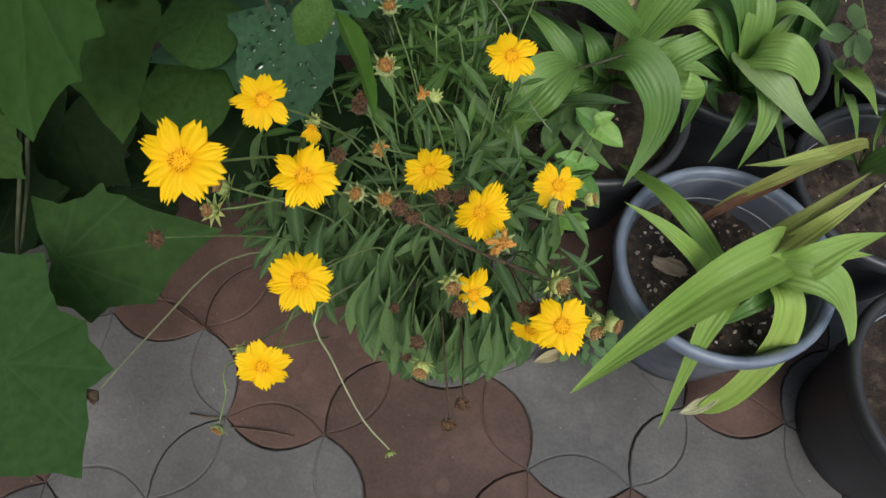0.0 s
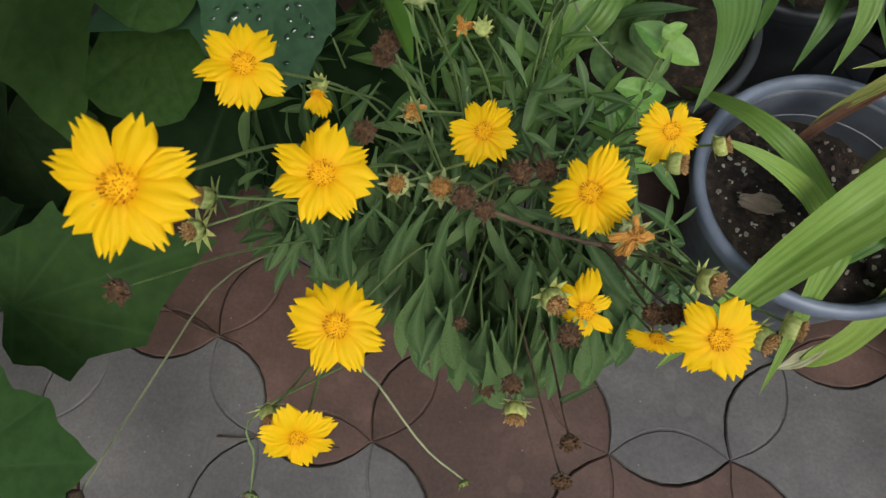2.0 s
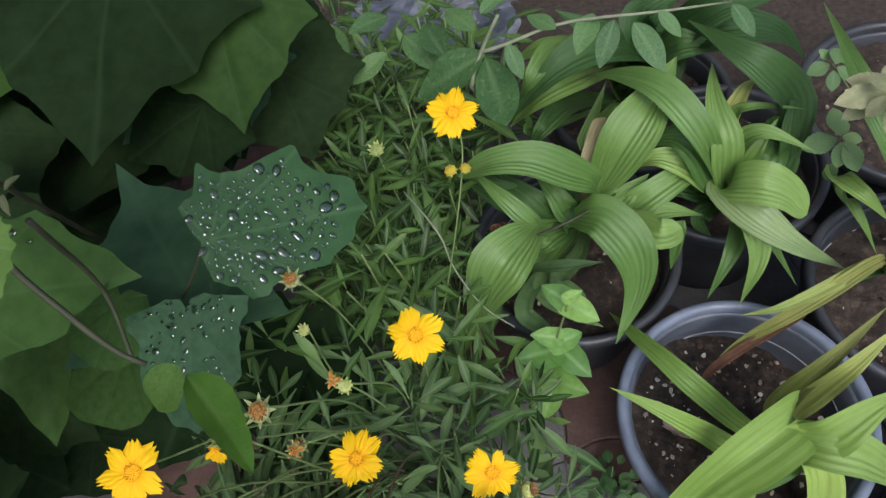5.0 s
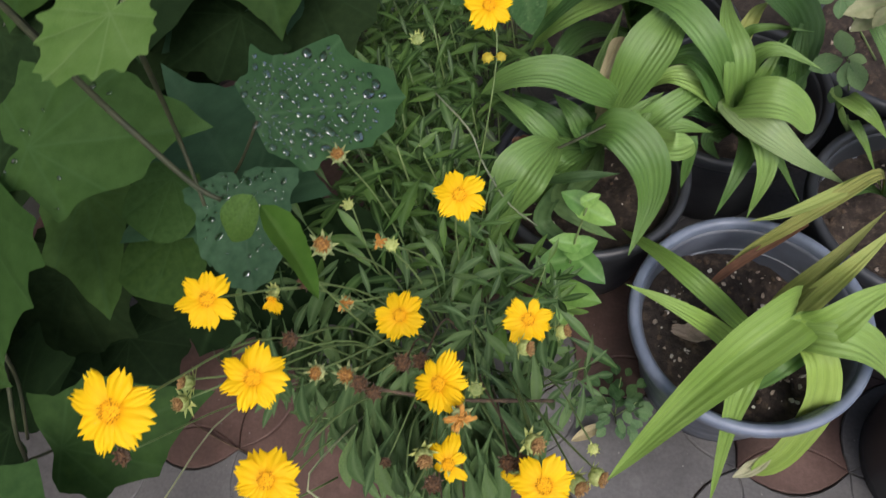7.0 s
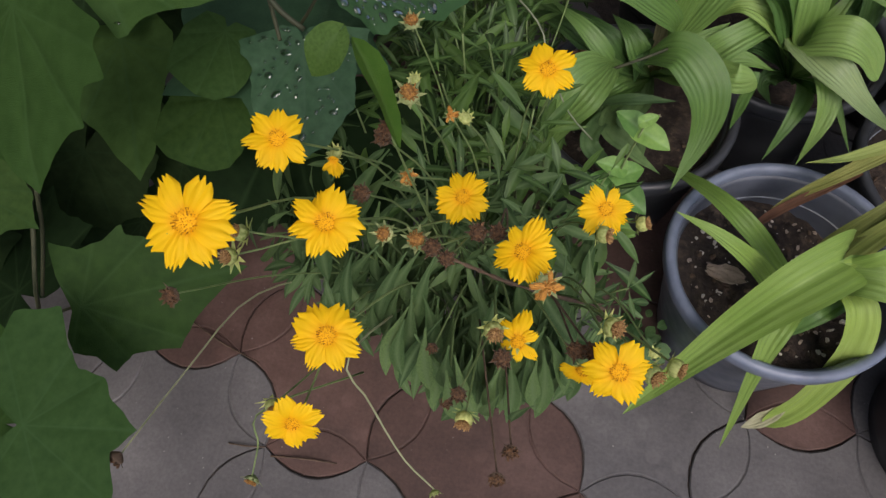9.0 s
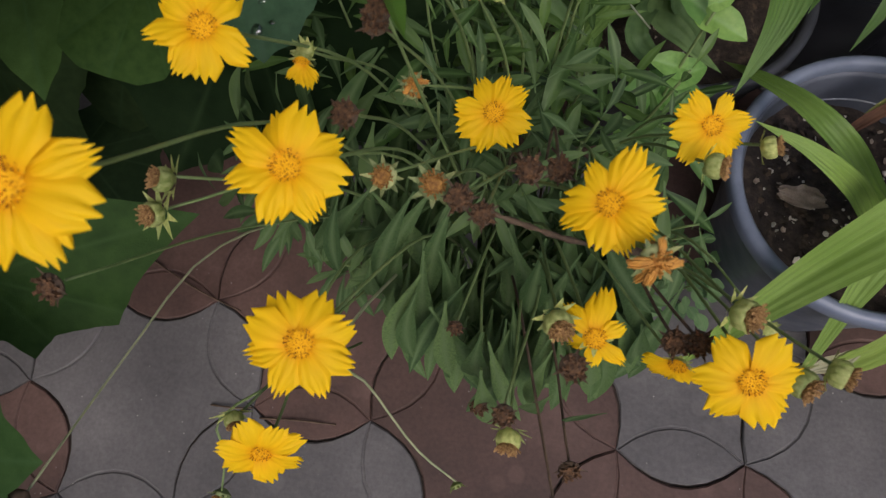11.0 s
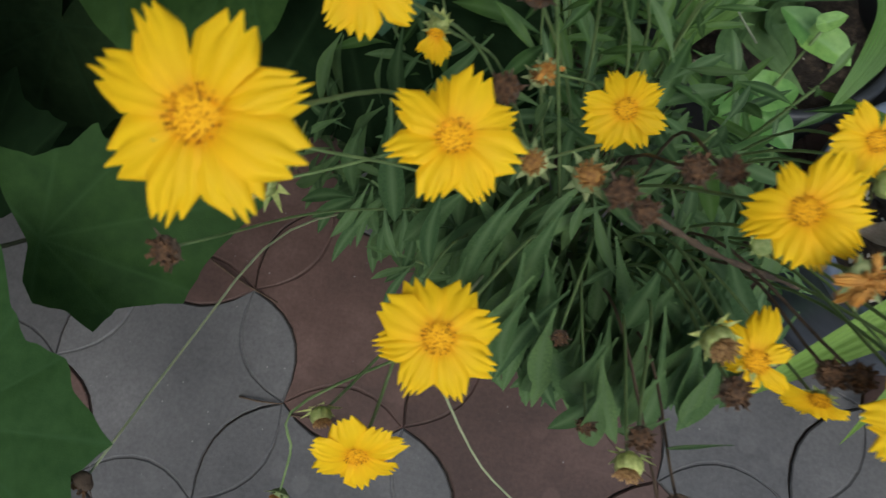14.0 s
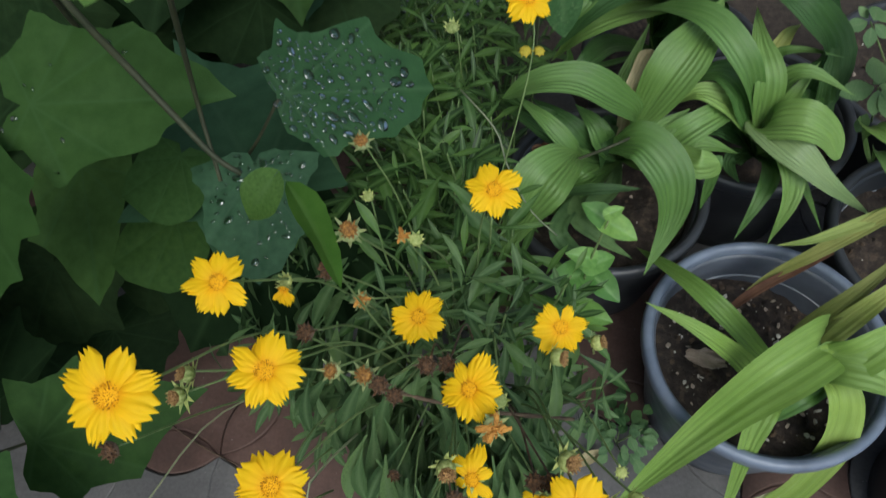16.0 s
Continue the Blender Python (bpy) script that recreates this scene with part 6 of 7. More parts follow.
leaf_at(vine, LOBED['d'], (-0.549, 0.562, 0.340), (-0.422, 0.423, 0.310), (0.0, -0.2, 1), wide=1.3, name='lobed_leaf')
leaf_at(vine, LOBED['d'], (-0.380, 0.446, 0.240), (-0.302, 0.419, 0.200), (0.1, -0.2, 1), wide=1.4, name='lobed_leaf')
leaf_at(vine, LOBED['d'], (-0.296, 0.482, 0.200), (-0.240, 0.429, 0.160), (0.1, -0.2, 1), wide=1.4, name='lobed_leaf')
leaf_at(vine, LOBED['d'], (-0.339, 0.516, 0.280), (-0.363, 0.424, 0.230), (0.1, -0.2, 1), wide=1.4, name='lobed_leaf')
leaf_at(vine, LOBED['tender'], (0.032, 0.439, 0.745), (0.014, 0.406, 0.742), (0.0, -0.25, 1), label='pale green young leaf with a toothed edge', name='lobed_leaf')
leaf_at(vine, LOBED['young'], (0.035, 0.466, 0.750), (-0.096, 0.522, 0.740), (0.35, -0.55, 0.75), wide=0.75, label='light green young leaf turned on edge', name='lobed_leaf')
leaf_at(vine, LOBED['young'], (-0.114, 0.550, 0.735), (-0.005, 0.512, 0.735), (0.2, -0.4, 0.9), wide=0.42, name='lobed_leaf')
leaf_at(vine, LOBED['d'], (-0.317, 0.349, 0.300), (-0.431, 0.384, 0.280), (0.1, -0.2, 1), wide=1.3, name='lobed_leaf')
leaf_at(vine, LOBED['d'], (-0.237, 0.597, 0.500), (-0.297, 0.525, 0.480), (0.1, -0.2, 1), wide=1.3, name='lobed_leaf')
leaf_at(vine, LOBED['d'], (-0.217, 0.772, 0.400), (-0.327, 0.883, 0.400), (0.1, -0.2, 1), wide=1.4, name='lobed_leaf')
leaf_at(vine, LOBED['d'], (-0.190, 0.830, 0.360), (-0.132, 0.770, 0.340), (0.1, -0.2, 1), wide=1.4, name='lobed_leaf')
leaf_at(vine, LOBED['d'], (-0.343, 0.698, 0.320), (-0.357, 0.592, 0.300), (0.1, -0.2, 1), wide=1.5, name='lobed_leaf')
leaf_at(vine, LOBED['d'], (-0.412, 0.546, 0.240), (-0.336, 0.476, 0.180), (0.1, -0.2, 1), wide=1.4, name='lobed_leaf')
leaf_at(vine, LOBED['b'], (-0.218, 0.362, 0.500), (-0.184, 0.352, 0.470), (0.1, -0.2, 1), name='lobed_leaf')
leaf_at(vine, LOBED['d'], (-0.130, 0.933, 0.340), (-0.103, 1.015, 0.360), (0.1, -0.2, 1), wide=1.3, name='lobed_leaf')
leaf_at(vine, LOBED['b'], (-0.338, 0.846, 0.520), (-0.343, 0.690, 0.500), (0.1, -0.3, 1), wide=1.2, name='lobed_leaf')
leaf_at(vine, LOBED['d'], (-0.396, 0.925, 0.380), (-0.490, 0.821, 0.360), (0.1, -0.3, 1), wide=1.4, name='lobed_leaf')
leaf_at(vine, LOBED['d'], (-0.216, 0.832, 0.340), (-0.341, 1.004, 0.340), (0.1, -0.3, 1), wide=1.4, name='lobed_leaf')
scatter_drops(rain_leaf, 230, 3, 0.0014, 0.0050)
scatter_drops(wet_leaf, 60, 4, 0.0012, 0.0034)
scatter_drops(broad_leaf, 9, 5, 0.0012, 0.0036)
YOUNG = oval_mesh('young_leaf', M_VINE_YOUNG, 0.31, 0.35, 0.12, 0.0, 0.06, 7, 0.36)
YOUNG_ROUND = oval_mesh('young_leaf', M_VINE_MID, 0.95, 0.15, 0.35, 0.5, 0.0, 8)
leaf_at(vine, YOUNG, (0.034, 0.444, 0.597), (0.072, 0.407, 0.561), (0.78, 0.34, 0.50), wide=1.55, name='young_leaf', label='bright green folded young leaf')
leaf_at(vine, YOUNG_ROUND, (0.027, 0.443, 0.598), (0.013, 0.424, 0.587), (0.1, -0.3, 0.9), name='young_leaf')
stem(vine, ((-0.25, 0.70, 0.0), (-0.169, 0.573, 0.600), (-0.070, 0.492, 0.640), (-0.028, 0.464, 0.620), (-0.008, 0.453, 0.600), (0.005, 0.450, 0.590)), 0.0024, 0.0015, M_STEM_BROWN, 'stem', 24)
stem(vine, ((-0.005, 0.480, 0.690), (-0.031, 0.489, 0.600), (-0.017, 0.457, 0.570)), 0.0016, 0.0012, M_STEM_BROWN)
stem(vine, ((-0.066, 0.542, 0.470), (-0.044, 0.542, 0.500), (-0.022, 0.552, 0.533)), 0.0014, 0.0012, M_STEM_BROWN, 'petiole')
stem(vine, ((-0.202, 0.406, 0.500), (-0.200, 0.360, 0.460), (-0.208, 0.327, 0.420), (-0.234, 0.307, 0.360), (-0.279, 0.268, 0.300)), 0.0018, 0.0015, M_STEM_BROWN)
stem(vine, ((-0.232, 0.314, 0.370), (-0.206, 0.320, 0.385), (-0.185, 0.328, 0.393)), 0.0014, 0.0012, M_STEM_BROWN, 'petiole')
stem(vine, ((-0.176, 0.370, 0.500), (-0.206, 0.361, 0.440), (-0.230, 0.331, 0.380)), 0.0016, 0.0014, M_STEM_BROWN)
BUDLET = oval_mesh('bud_scale', M_PALE, 0.3, 0.5, 0.1, 0, 0, 3)
leaf_at(vine, BUDLET, (0.011, 0.475, 0.722), (0.020, 0.478, 0.728), (0, -0.3, 1), name='bud_scale', label='pale cream opening bud')
leaf_at(vine, BUDLET, (0.009, 0.474, 0.720), (0.016, 0.465, 0.720), (0, -0.3, 1), name='bud_scale', label='pale cream opening bud')
HEART = oval_mesh('heart_leaf', M_HEART, 0.86, 0.35, 0.22, 1.1, 0.0, 5, 0.29)
heart_vine = thing('heart_leaved_climber', (0.215, 0.60, 0.0), 'small climber with glossy yellow-green heart-shaped leaves', 'climbing plant')
leaf_at(heart_vine, HEART, (0.226, 0.633, 0.300), (0.202, 0.643, 0.310), (0.1, -0.4, 0.9), name='heart_leaf')
leaf_at(heart_vine, HEART, (0.232, 0.628, 0.300), (0.257, 0.614, 0.300), (0.1, -0.4, 0.9), name='heart_leaf')
leaf_at(heart_vine, HEART, (0.228, 0.627, 0.320), (0.240, 0.632, 0.325), (0.1, -0.4, 0.9), name='heart_leaf')
leaf_at(heart_vine, HEART, (0.209, 0.610, 0.220), (0.180, 0.591, 0.240), (0.1, -0.4, 0.9), name='heart_leaf')
leaf_at(heart_vine, HEART, (0.228, 0.608, 0.220), (0.253, 0.585, 0.220), (0.1, -0.4, 0.9), name='heart_leaf')
leaf_at(heart_vine, HEART, (0.214, 0.610, 0.260), (0.193, 0.607, 0.270), (0.1, -0.4, 0.9), name='heart_leaf')
leaf_at(heart_vine, HEART, (0.221, 0.596, 0.160), (0.251, 0.583, 0.170), (0.1, -0.4, 0.9), name='heart_leaf')
leaf_at(heart_vine, HEART, (0.212, 0.589, 0.140), (0.207, 0.560, 0.130), (0.1, -0.4, 0.9), name='heart_leaf')
leaf_at(heart_vine, HEART, (0.220, 0.609, 0.250), (0.244, 0.621, 0.250), (0.1, -0.4, 0.9), name='heart_leaf')
leaf_at(heart_vine, HEART, (0.201, 0.600, 0.180), (0.182, 0.589, 0.170), (0.1, -0.4, 0.9), name='heart_leaf')
stem(heart_vine, ((0.215, 0.6, 0.0), (0.214, 0.605, 0.170), (0.217, 0.609, 0.250), (0.229, 0.627, 0.315)), 0.0016, 0.0011, M_STEM)
OVAL = oval_mesh('oval_leaf', M_SHRUB, 0.46, 0.2, 0.12, 0.0, 0.0, 9, 0.45)
shrub = thing('shrub_branch', (0.12, 1.02, 0.0), 'leaning shrub branch with glossy oval green leaves', 'shrub')
leaf_at(shrub, OVAL, (0.153, 0.758, 0.500), (0.171, 0.745, 0.420), (0.05, -0.35, 0.95), name='oval_leaf')
leaf_at(shrub, OVAL, (0.154, 0.752, 0.510), (0.087, 0.743, 0.470), (0.05, -0.35, 0.95), name='oval_leaf')
leaf_at(shrub, OVAL, (0.173, 0.753, 0.520), (0.186, 0.734, 0.500), (0.05, -0.35, 0.95), name='oval_leaf')
leaf_at(shrub, OVAL, (0.211, 0.757, 0.530), (0.187, 0.775, 0.530), (0.05, -0.35, 0.95), name='oval_leaf')
leaf_at(shrub, OVAL, (0.255, 0.766, 0.530), (0.245, 0.736, 0.510), (0.05, -0.35, 0.95), name='oval_leaf')
leaf_at(shrub, OVAL, (0.269, 0.762, 0.530), (0.295, 0.732, 0.510), (0.05, -0.35, 0.95), name='oval_leaf')
leaf_at(shrub, OVAL, (0.239, 0.773, 0.530), (0.228, 0.734, 0.530), (0.05, -0.35, 0.95), name='oval_leaf')
leaf_at(shrub, OVAL, (0.286, 0.762, 0.540), (0.304, 0.747, 0.530), (0.05, -0.35, 0.95), name='oval_leaf')
leaf_at(shrub, OVAL, (0.350, 0.812, 0.500), (0.368, 0.787, 0.490), (0.05, -0.35, 0.95), name='oval_leaf')
leaf_at(shrub, OVAL, (0.145, 0.768, 0.520), (0.116, 0.798, 0.520), (0.05, -0.35, 0.95), name='oval_leaf')
leaf_at(shrub, OVAL, (0.106, 0.809, 0.450), (0.076, 0.859, 0.450), (0.05, -0.35, 0.95), name='oval_leaf')
leaf_at(shrub, OVAL, (0.051, 0.869, 0.420), (0.095, 0.825, 0.420), (0.05, -0.35, 0.95), name='oval_leaf')
leaf_at(shrub, OVAL, (0.029, 0.865, 0.400), (-0.012, 0.842, 0.380), (0.05, -0.35, 0.95), name='oval_leaf')
leaf_at(shrub, OVAL, (0.152, 0.765, 0.540), (0.170, 0.780, 0.550), (0.05, -0.35, 0.95), name='oval_leaf')
leaf_at(shrub, OVAL, (0.020, 0.920, 0.400), (-0.009, 0.880, 0.420), (0.05, -0.35, 0.95), name='oval_leaf')
leaf_at(shrub, OVAL, (-0.033, 0.890, 0.360), (-0.058, 0.937, 0.380), (0.05, -0.35, 0.95), name='oval_leaf')
stem(shrub, ((0.12, 1.02, 0.0), (0.13, 0.92, 0.28), (0.140, 0.750, 0.470), (0.151, 0.754, 0.510), (0.167, 0.758, 0.545)), 0.0024, 0.0015, M_STEM_SHRUB)
stem(shrub, ((0.151, 0.754, 0.510), (0.173, 0.753, 0.520), (0.218, 0.764, 0.530), (0.286, 0.762, 0.540), (0.350, 0.815, 0.500)), 0.0017, 0.0009, M_STEM_SHRUB)
ROUND = oval_mesh('round_leaf', M_ROUND, 0.62, 0.12, 0.12, 0.0, 0.08, 12, 0.52)
PALE = oval_mesh('pale_leaf', M_PALE, 0.5, 0.2, 0.2, 0.0, 0.12, 13, 0.5)
seedling_a = thing('seedling', (0.560, 0.900, 0.165), 'seedling with small rounded green leaves', 'seedling', 'seedlings in the wide pot')
stem(seedling_a, ((0.560, 0.900, 0.165), (0.496, 0.825, 0.310)), 0.0013, 0.0009, M_STEM)
leaf_at(seedling_a, ROUND, (0.491, 0.820, 0.320), (0.486, 0.850, 0.330), (0.0, -0.35, 0.95), name='small_leaf')
leaf_at(seedling_a, ROUND, (0.492, 0.825, 0.310), (0.458, 0.813, 0.310), (0.0, -0.35, 0.95), name='small_leaf')
leaf_at(seedling_a, ROUND, (0.493, 0.817, 0.315), (0.492, 0.795, 0.300), (0.0, -0.35, 0.95), name='small_leaf')
leaf_at(seedling_a, ROUND, (0.497, 0.818, 0.315), (0.511, 0.791, 0.300), (0.0, -0.35, 0.95), name='small_leaf')
leaf_at(seedling_a, ROUND, (0.497, 0.828, 0.310), (0.516, 0.823, 0.310), (0.0, -0.35, 0.95), name='small_leaf')
leaf_at(seedling_a, ROUND, (0.502, 0.825, 0.270), (0.499, 0.813, 0.250), (0.0, -0.35, 0.95), name='small_leaf')
leaf_at(seedling_a, ROUND, (0.491, 0.829, 0.310), (0.502, 0.836, 0.320), (0.0, -0.35, 0.95), name='small_leaf')
seedling_b = thing('seedling', (0.600, 0.960, 0.165), 'seedling with small rounded green leaves', 'seedling', 'seedlings in the wide pot')
stem(seedling_b, ((0.600, 0.960, 0.165), (0.506, 0.936, 0.300)), 0.0013, 0.0009, M_STEM)
leaf_at(seedling_b, ROUND, (0.503, 0.936, 0.300), (0.479, 0.923, 0.300), (0.0, -0.35, 0.95), name='small_leaf')
leaf_at(seedling_b, ROUND, (0.504, 0.941, 0.300), (0.492, 0.949, 0.310), (0.0, -0.35, 0.95), name='small_leaf')
leaf_at(seedling_b, ROUND, (0.504, 0.926, 0.310), (0.514, 0.953, 0.310), (0.0, -0.35, 0.95), name='small_leaf')
leaf_at(seedling_b, ROUND, (0.510, 0.932, 0.300), (0.528, 0.923, 0.290), (0.0, -0.35, 0.95), name='small_leaf')
leaf_at(seedling_b, ROUND, (0.506, 0.927, 0.300), (0.505, 0.906, 0.290), (0.0, -0.35, 0.95), name='small_leaf')
leaf_at(seedling_b, ROUND, (0.512, 0.941, 0.300), (0.535, 0.950, 0.300), (0.0, -0.35, 0.95), name='small_leaf')
seedling_c = thing('seedling', (0.660, 0.900, 0.165), 'pale variegated cream and green seedling', 'seedling', 'seedlings in the wide pot')
stem(seedling_c, ((0.660, 0.900, 0.165), (0.493, 0.787, 0.420)), 0.0013, 0.0009, M_STEM)
leaf_at(seedling_c, PALE, (0.486, 0.781, 0.430), (0.446, 0.771, 0.430), (0.0, -0.35, 0.95), name='small_leaf')
leaf_at(seedling_c, PALE, (0.487, 0.786, 0.430), (0.457, 0.798, 0.430), (0.0, -0.35, 0.95), name='small_leaf')
leaf_at(seedling_c, PALE, (0.487, 0.769, 0.435), (0.492, 0.748, 0.410), (0.0, -0.35, 0.95), name='small_leaf')
leaf_at(seedling_c, PALE, (0.492, 0.778, 0.430), (0.524, 0.777, 0.420), (0.0, -0.35, 0.95), name='small_leaf')
leaf_at(seedling_c, PALE, (0.486, 0.778, 0.435), (0.489, 0.806, 0.440), (0.0, -0.35, 0.95), name='small_leaf')
leaf_at(seedling_c, PALE, (0.485, 0.769, 0.440), (0.512, 0.792, 0.440), (0.0, -0.35, 0.95), name='small_leaf')
leaf_at(seedling_c, PALE, (0.481, 0.768, 0.440), (0.468, 0.760, 0.420), (0.0, -0.35, 0.95), name='small_leaf')
leaf_at(seedling_c, PALE, (0.481, 0.764, 0.445), (0.468, 0.787, 0.450), (0.0, -0.35, 0.95), name='small_leaf')
leaf_at(seedling_c, PALE, (0.482, 0.762, 0.445), (0.500, 0.744, 0.430), (0.0, -0.35, 0.95), name='small_leaf')
leaf_at(seedling_c, PALE, (0.488, 0.787, 0.420), (0.457, 0.769, 0.410), (0.0, -0.35, 0.95), name='small_leaf')
dry_leaf = thing('fallen_leaf', (0.244, 0.467, 0.0), 'small dry beige leaf lying on the pavers', 'fallen leaf')
DRY = oval_mesh('fallen_leaf', M_STRAW, 0.34, 0.6, -0.2, 0.0, 0.0, 21, 0.5)
leaf_at(dry_leaf, DRY, (0.230, 0.455, 0.012), (0.266, 0.482, 0.005), (0.3, -0.2, 1), name='blade')
CRUMPLED = crumpled_mesh('dead_leaf', M_CRUMPLED, 2)
RUST_SCRAP = crumpled_mesh('dead_leaf', M_RUST, 7)
crumpled = thing('dead_leaf', (0.350, 0.550, 0.160), 'crumpled beige dead leaf on the soil of the pot', 'fallen leaf')
leaf_at(crumpled, CRUMPLED, (0.330, 0.556, 0.172), (0.372, 0.552, 0.170), (0.3, -0.5, 1), wide=0.62, name='blade')
WEED = oval_mesh('weed_leaf', M_SHRUB, 0.7, 0.1, 0.1, 0.0, 0.0, 14, 0.5)
weed = thing('small_weed', (0.285, 0.495, 0.0), 'small round-leaved weed growing between the pavers', 'weed')
leaf_at(weed, WEED, (0.267, 0.470, 0.070), (0.257, 0.461, 0.067), (0, -0.2, 1), name='small_leaf')
leaf_at(weed, WEED, (0.277, 0.532, 0.020), (0.272, 0.550, 0.017), (0, -0.2, 1), name='small_leaf')
leaf_at(weed, WEED, (0.289, 0.478, 0.040), (0.293, 0.465, 0.037), (0, -0.2, 1), name='small_leaf')
leaf_at(weed, WEED, (0.285, 0.516, 0.053), (0.284, 0.532, 0.050), (0, -0.2, 1), name='small_leaf')
leaf_at(weed, WEED, (0.307, 0.496, 0.060), (0.327, 0.495, 0.057), (0, -0.2, 1), name='small_leaf')
leaf_at(weed, WEED, (0.286, 0.504, 0.060), (0.289, 0.516, 0.057), (0, -0.2, 1), name='small_leaf')
leaf_at(weed, WEED, (0.299, 0.502, 0.050), (0.318, 0.506, 0.047), (0, -0.2, 1), name='small_leaf')
leaf_at(weed, WEED, (0.275, 0.481, 0.052), (0.265, 0.471, 0.049), (0, -0.2, 1), name='small_leaf')
leaf_at(weed, WEED, (0.290, 0.498, 0.065), (0.304, 0.499, 0.062), (0, -0.2, 1), name='small_leaf')
leaf_at(weed, WEED, (0.285, 0.497, 0.074), (0.276, 0.507, 0.071), (0, -0.2, 1), name='small_leaf')
leaf_at(weed, WEED, (0.282, 0.534, 0.053), (0.280, 0.552, 0.050), (0, -0.2, 1), name='small_leaf')
leaf_at(weed, WEED, (0.272, 0.473, 0.026), (0.261, 0.461, 0.023), (0, -0.2, 1), name='small_leaf')
leaf_at(weed, WEED, (0.261, 0.495, 0.043), (0.244, 0.494, 0.040), (0, -0.2, 1), name='small_leaf')
leaf_at(weed, WEED, (0.295, 0.503, 0.041), (0.307, 0.508, 0.038), (0, -0.2, 1), name='small_leaf')
leaf_at(weed, WEED, (0.289, 0.482, 0.084), (0.296, 0.467, 0.081), (0, -0.2, 1), name='small_leaf')
leaf_at(weed, WEED, (0.271, 0.481, 0.064), (0.260, 0.473, 0.061), (0, -0.2, 1), name='small_leaf')
leaf_at(weed, WEED, (0.279, 0.501, 0.046), (0.267, 0.505, 0.043), (0, -0.2, 1), name='small_leaf')
leaf_at(weed, WEED, (0.291, 0.495, 0.064), (0.305, 0.492, 0.061), (0, -0.2, 1), name='small_leaf')
leaf_at(weed, WEED, (0.298, 0.477, 0.029), (0.311, 0.464, 0.026), (0, -0.2, 1), name='small_leaf')
leaf_at(weed, WEED, (0.309, 0.484, 0.057), (0.321, 0.480, 0.054), (0, -0.2, 1), name='small_leaf')
leaf_at(weed, WEED, (0.294, 0.533, 0.056), (0.299, 0.546, 0.053), (0, -0.2, 1), name='small_leaf')
leaf_at(weed, WEED, (0.298, 0.479, 0.057), (0.310, 0.469, 0.054), (0, -0.2, 1), name='small_leaf')
leaf_at(weed, WEED, (0.279, 0.502, 0.022), (0.263, 0.512, 0.019), (0, -0.2, 1), name='small_leaf')
leaf_at(weed, WEED, (0.270, 0.502, 0.041), (0.252, 0.505, 0.038), (0, -0.2, 1), name='small_leaf')
leaf_at(weed, WEED, (0.295, 0.499, 0.022), (0.308, 0.502, 0.019), (0, -0.2, 1), name='small_leaf')
leaf_at(weed, WEED, (0.303, 0.491, 0.048), (0.319, 0.488, 0.045), (0, -0.2, 1), name='small_leaf')
rng = random.Random(77)
for k in range(26):
    a = rng.uniform(0, 6.283)
    r = rng.uniform(0.004, 0.030)
    at = Vector((0.283 + r * math.cos(a), 0.492 + 1.2 * r * math.sin(a), rng.uniform(0.02, 0.075)))
    leaf_at(weed, WEED, at, at + Vector((math.cos(a), math.sin(a), -0.1)) * rng.uniform(0.012, 0.021), (0, -0.2, 1), name='small_leaf')
stem(weed, ((0.285, 0.495, 0.0), (0.305, 0.497, 0.07)), 0.001, 0.0008, M_STEM)
stem(weed, ((0.285, 0.495, 0.0), (0.286, 0.527, 0.07)), 0.001, 0.0008, M_STEM)
stem(weed, ((0.285, 0.495, 0.0), (0.265, 0.501, 0.07)), 0.001, 0.0008, M_STEM)
stem(weed, ((0.285, 0.495, 0.0), (0.281, 0.468, 0.07)), 0.001, 0.0008, M_STEM)
sheet = thing('plastic_sheet', (-0.055, 1.245, 0.0), 'crumpled blue-grey plastic sheet on the ground behind the plants', 'plastic sheet')
child('sheet', crumpled_mesh('sheet', M_BAG, 11, 30), sheet, pose(-0.16, -0.02, 0.055, 0, 0, -80) @ Matrix.Diagonal((0.30, 0.34, 0.16, 1)))
twig_a = thing('dry_twig', (-0.247, 0.410, 0.003), 'thin dry brown twig lying on the pavers', 'twig', 'twigs on the pavers')
stem(twig_a, ((-0.312, 0.436, 0.003), (-0.246, 0.409, 0.004), (-0.187, 0.393, 0.002)), 0.0012, 0.0008, M_DEADWOOD, 'shaft', 10, 0.2)
twig_b = thing('dry_twig', (-0.169, 0.287, 0.003), 'thin dry brown twig lying on the pavers', 'twig', 'twigs on the pavers')
stem(twig_b, ((-0.191, 0.286, 0.002), (-0.168, 0.287, 0.004), (-0.144, 0.291, 0.002)), 0.0012, 0.0008, M_DEADWOOD, 'shaft', 10, 0.2)
twig_c = thing('dry_twig', (-0.092, 0.288, 0.003), 'thin dry brown twig lying on the pavers', 'twig', 'twigs on the pavers')
stem(twig_c, ((-0.134, 0.282, 0.002), (-0.092, 0.287, 0.004), (-0.050, 0.290, 0.002)), 0.0012, 0.0008, M_DEADWOOD, 'shaft', 10, 0.2)
twig_d = thing('dry_twig', (-0.399, 0.360, 0.003), 'thin dry brown twig lying on the pavers', 'twig', 'twigs on the pavers')
stem(twig_d, ((-0.425, 0.367, 0.002), (-0.398, 0.360, 0.004), (-0.371, 0.372, 0.002)), 0.0012, 0.0008, M_DEADWOOD, 'shaft', 10, 0.2)
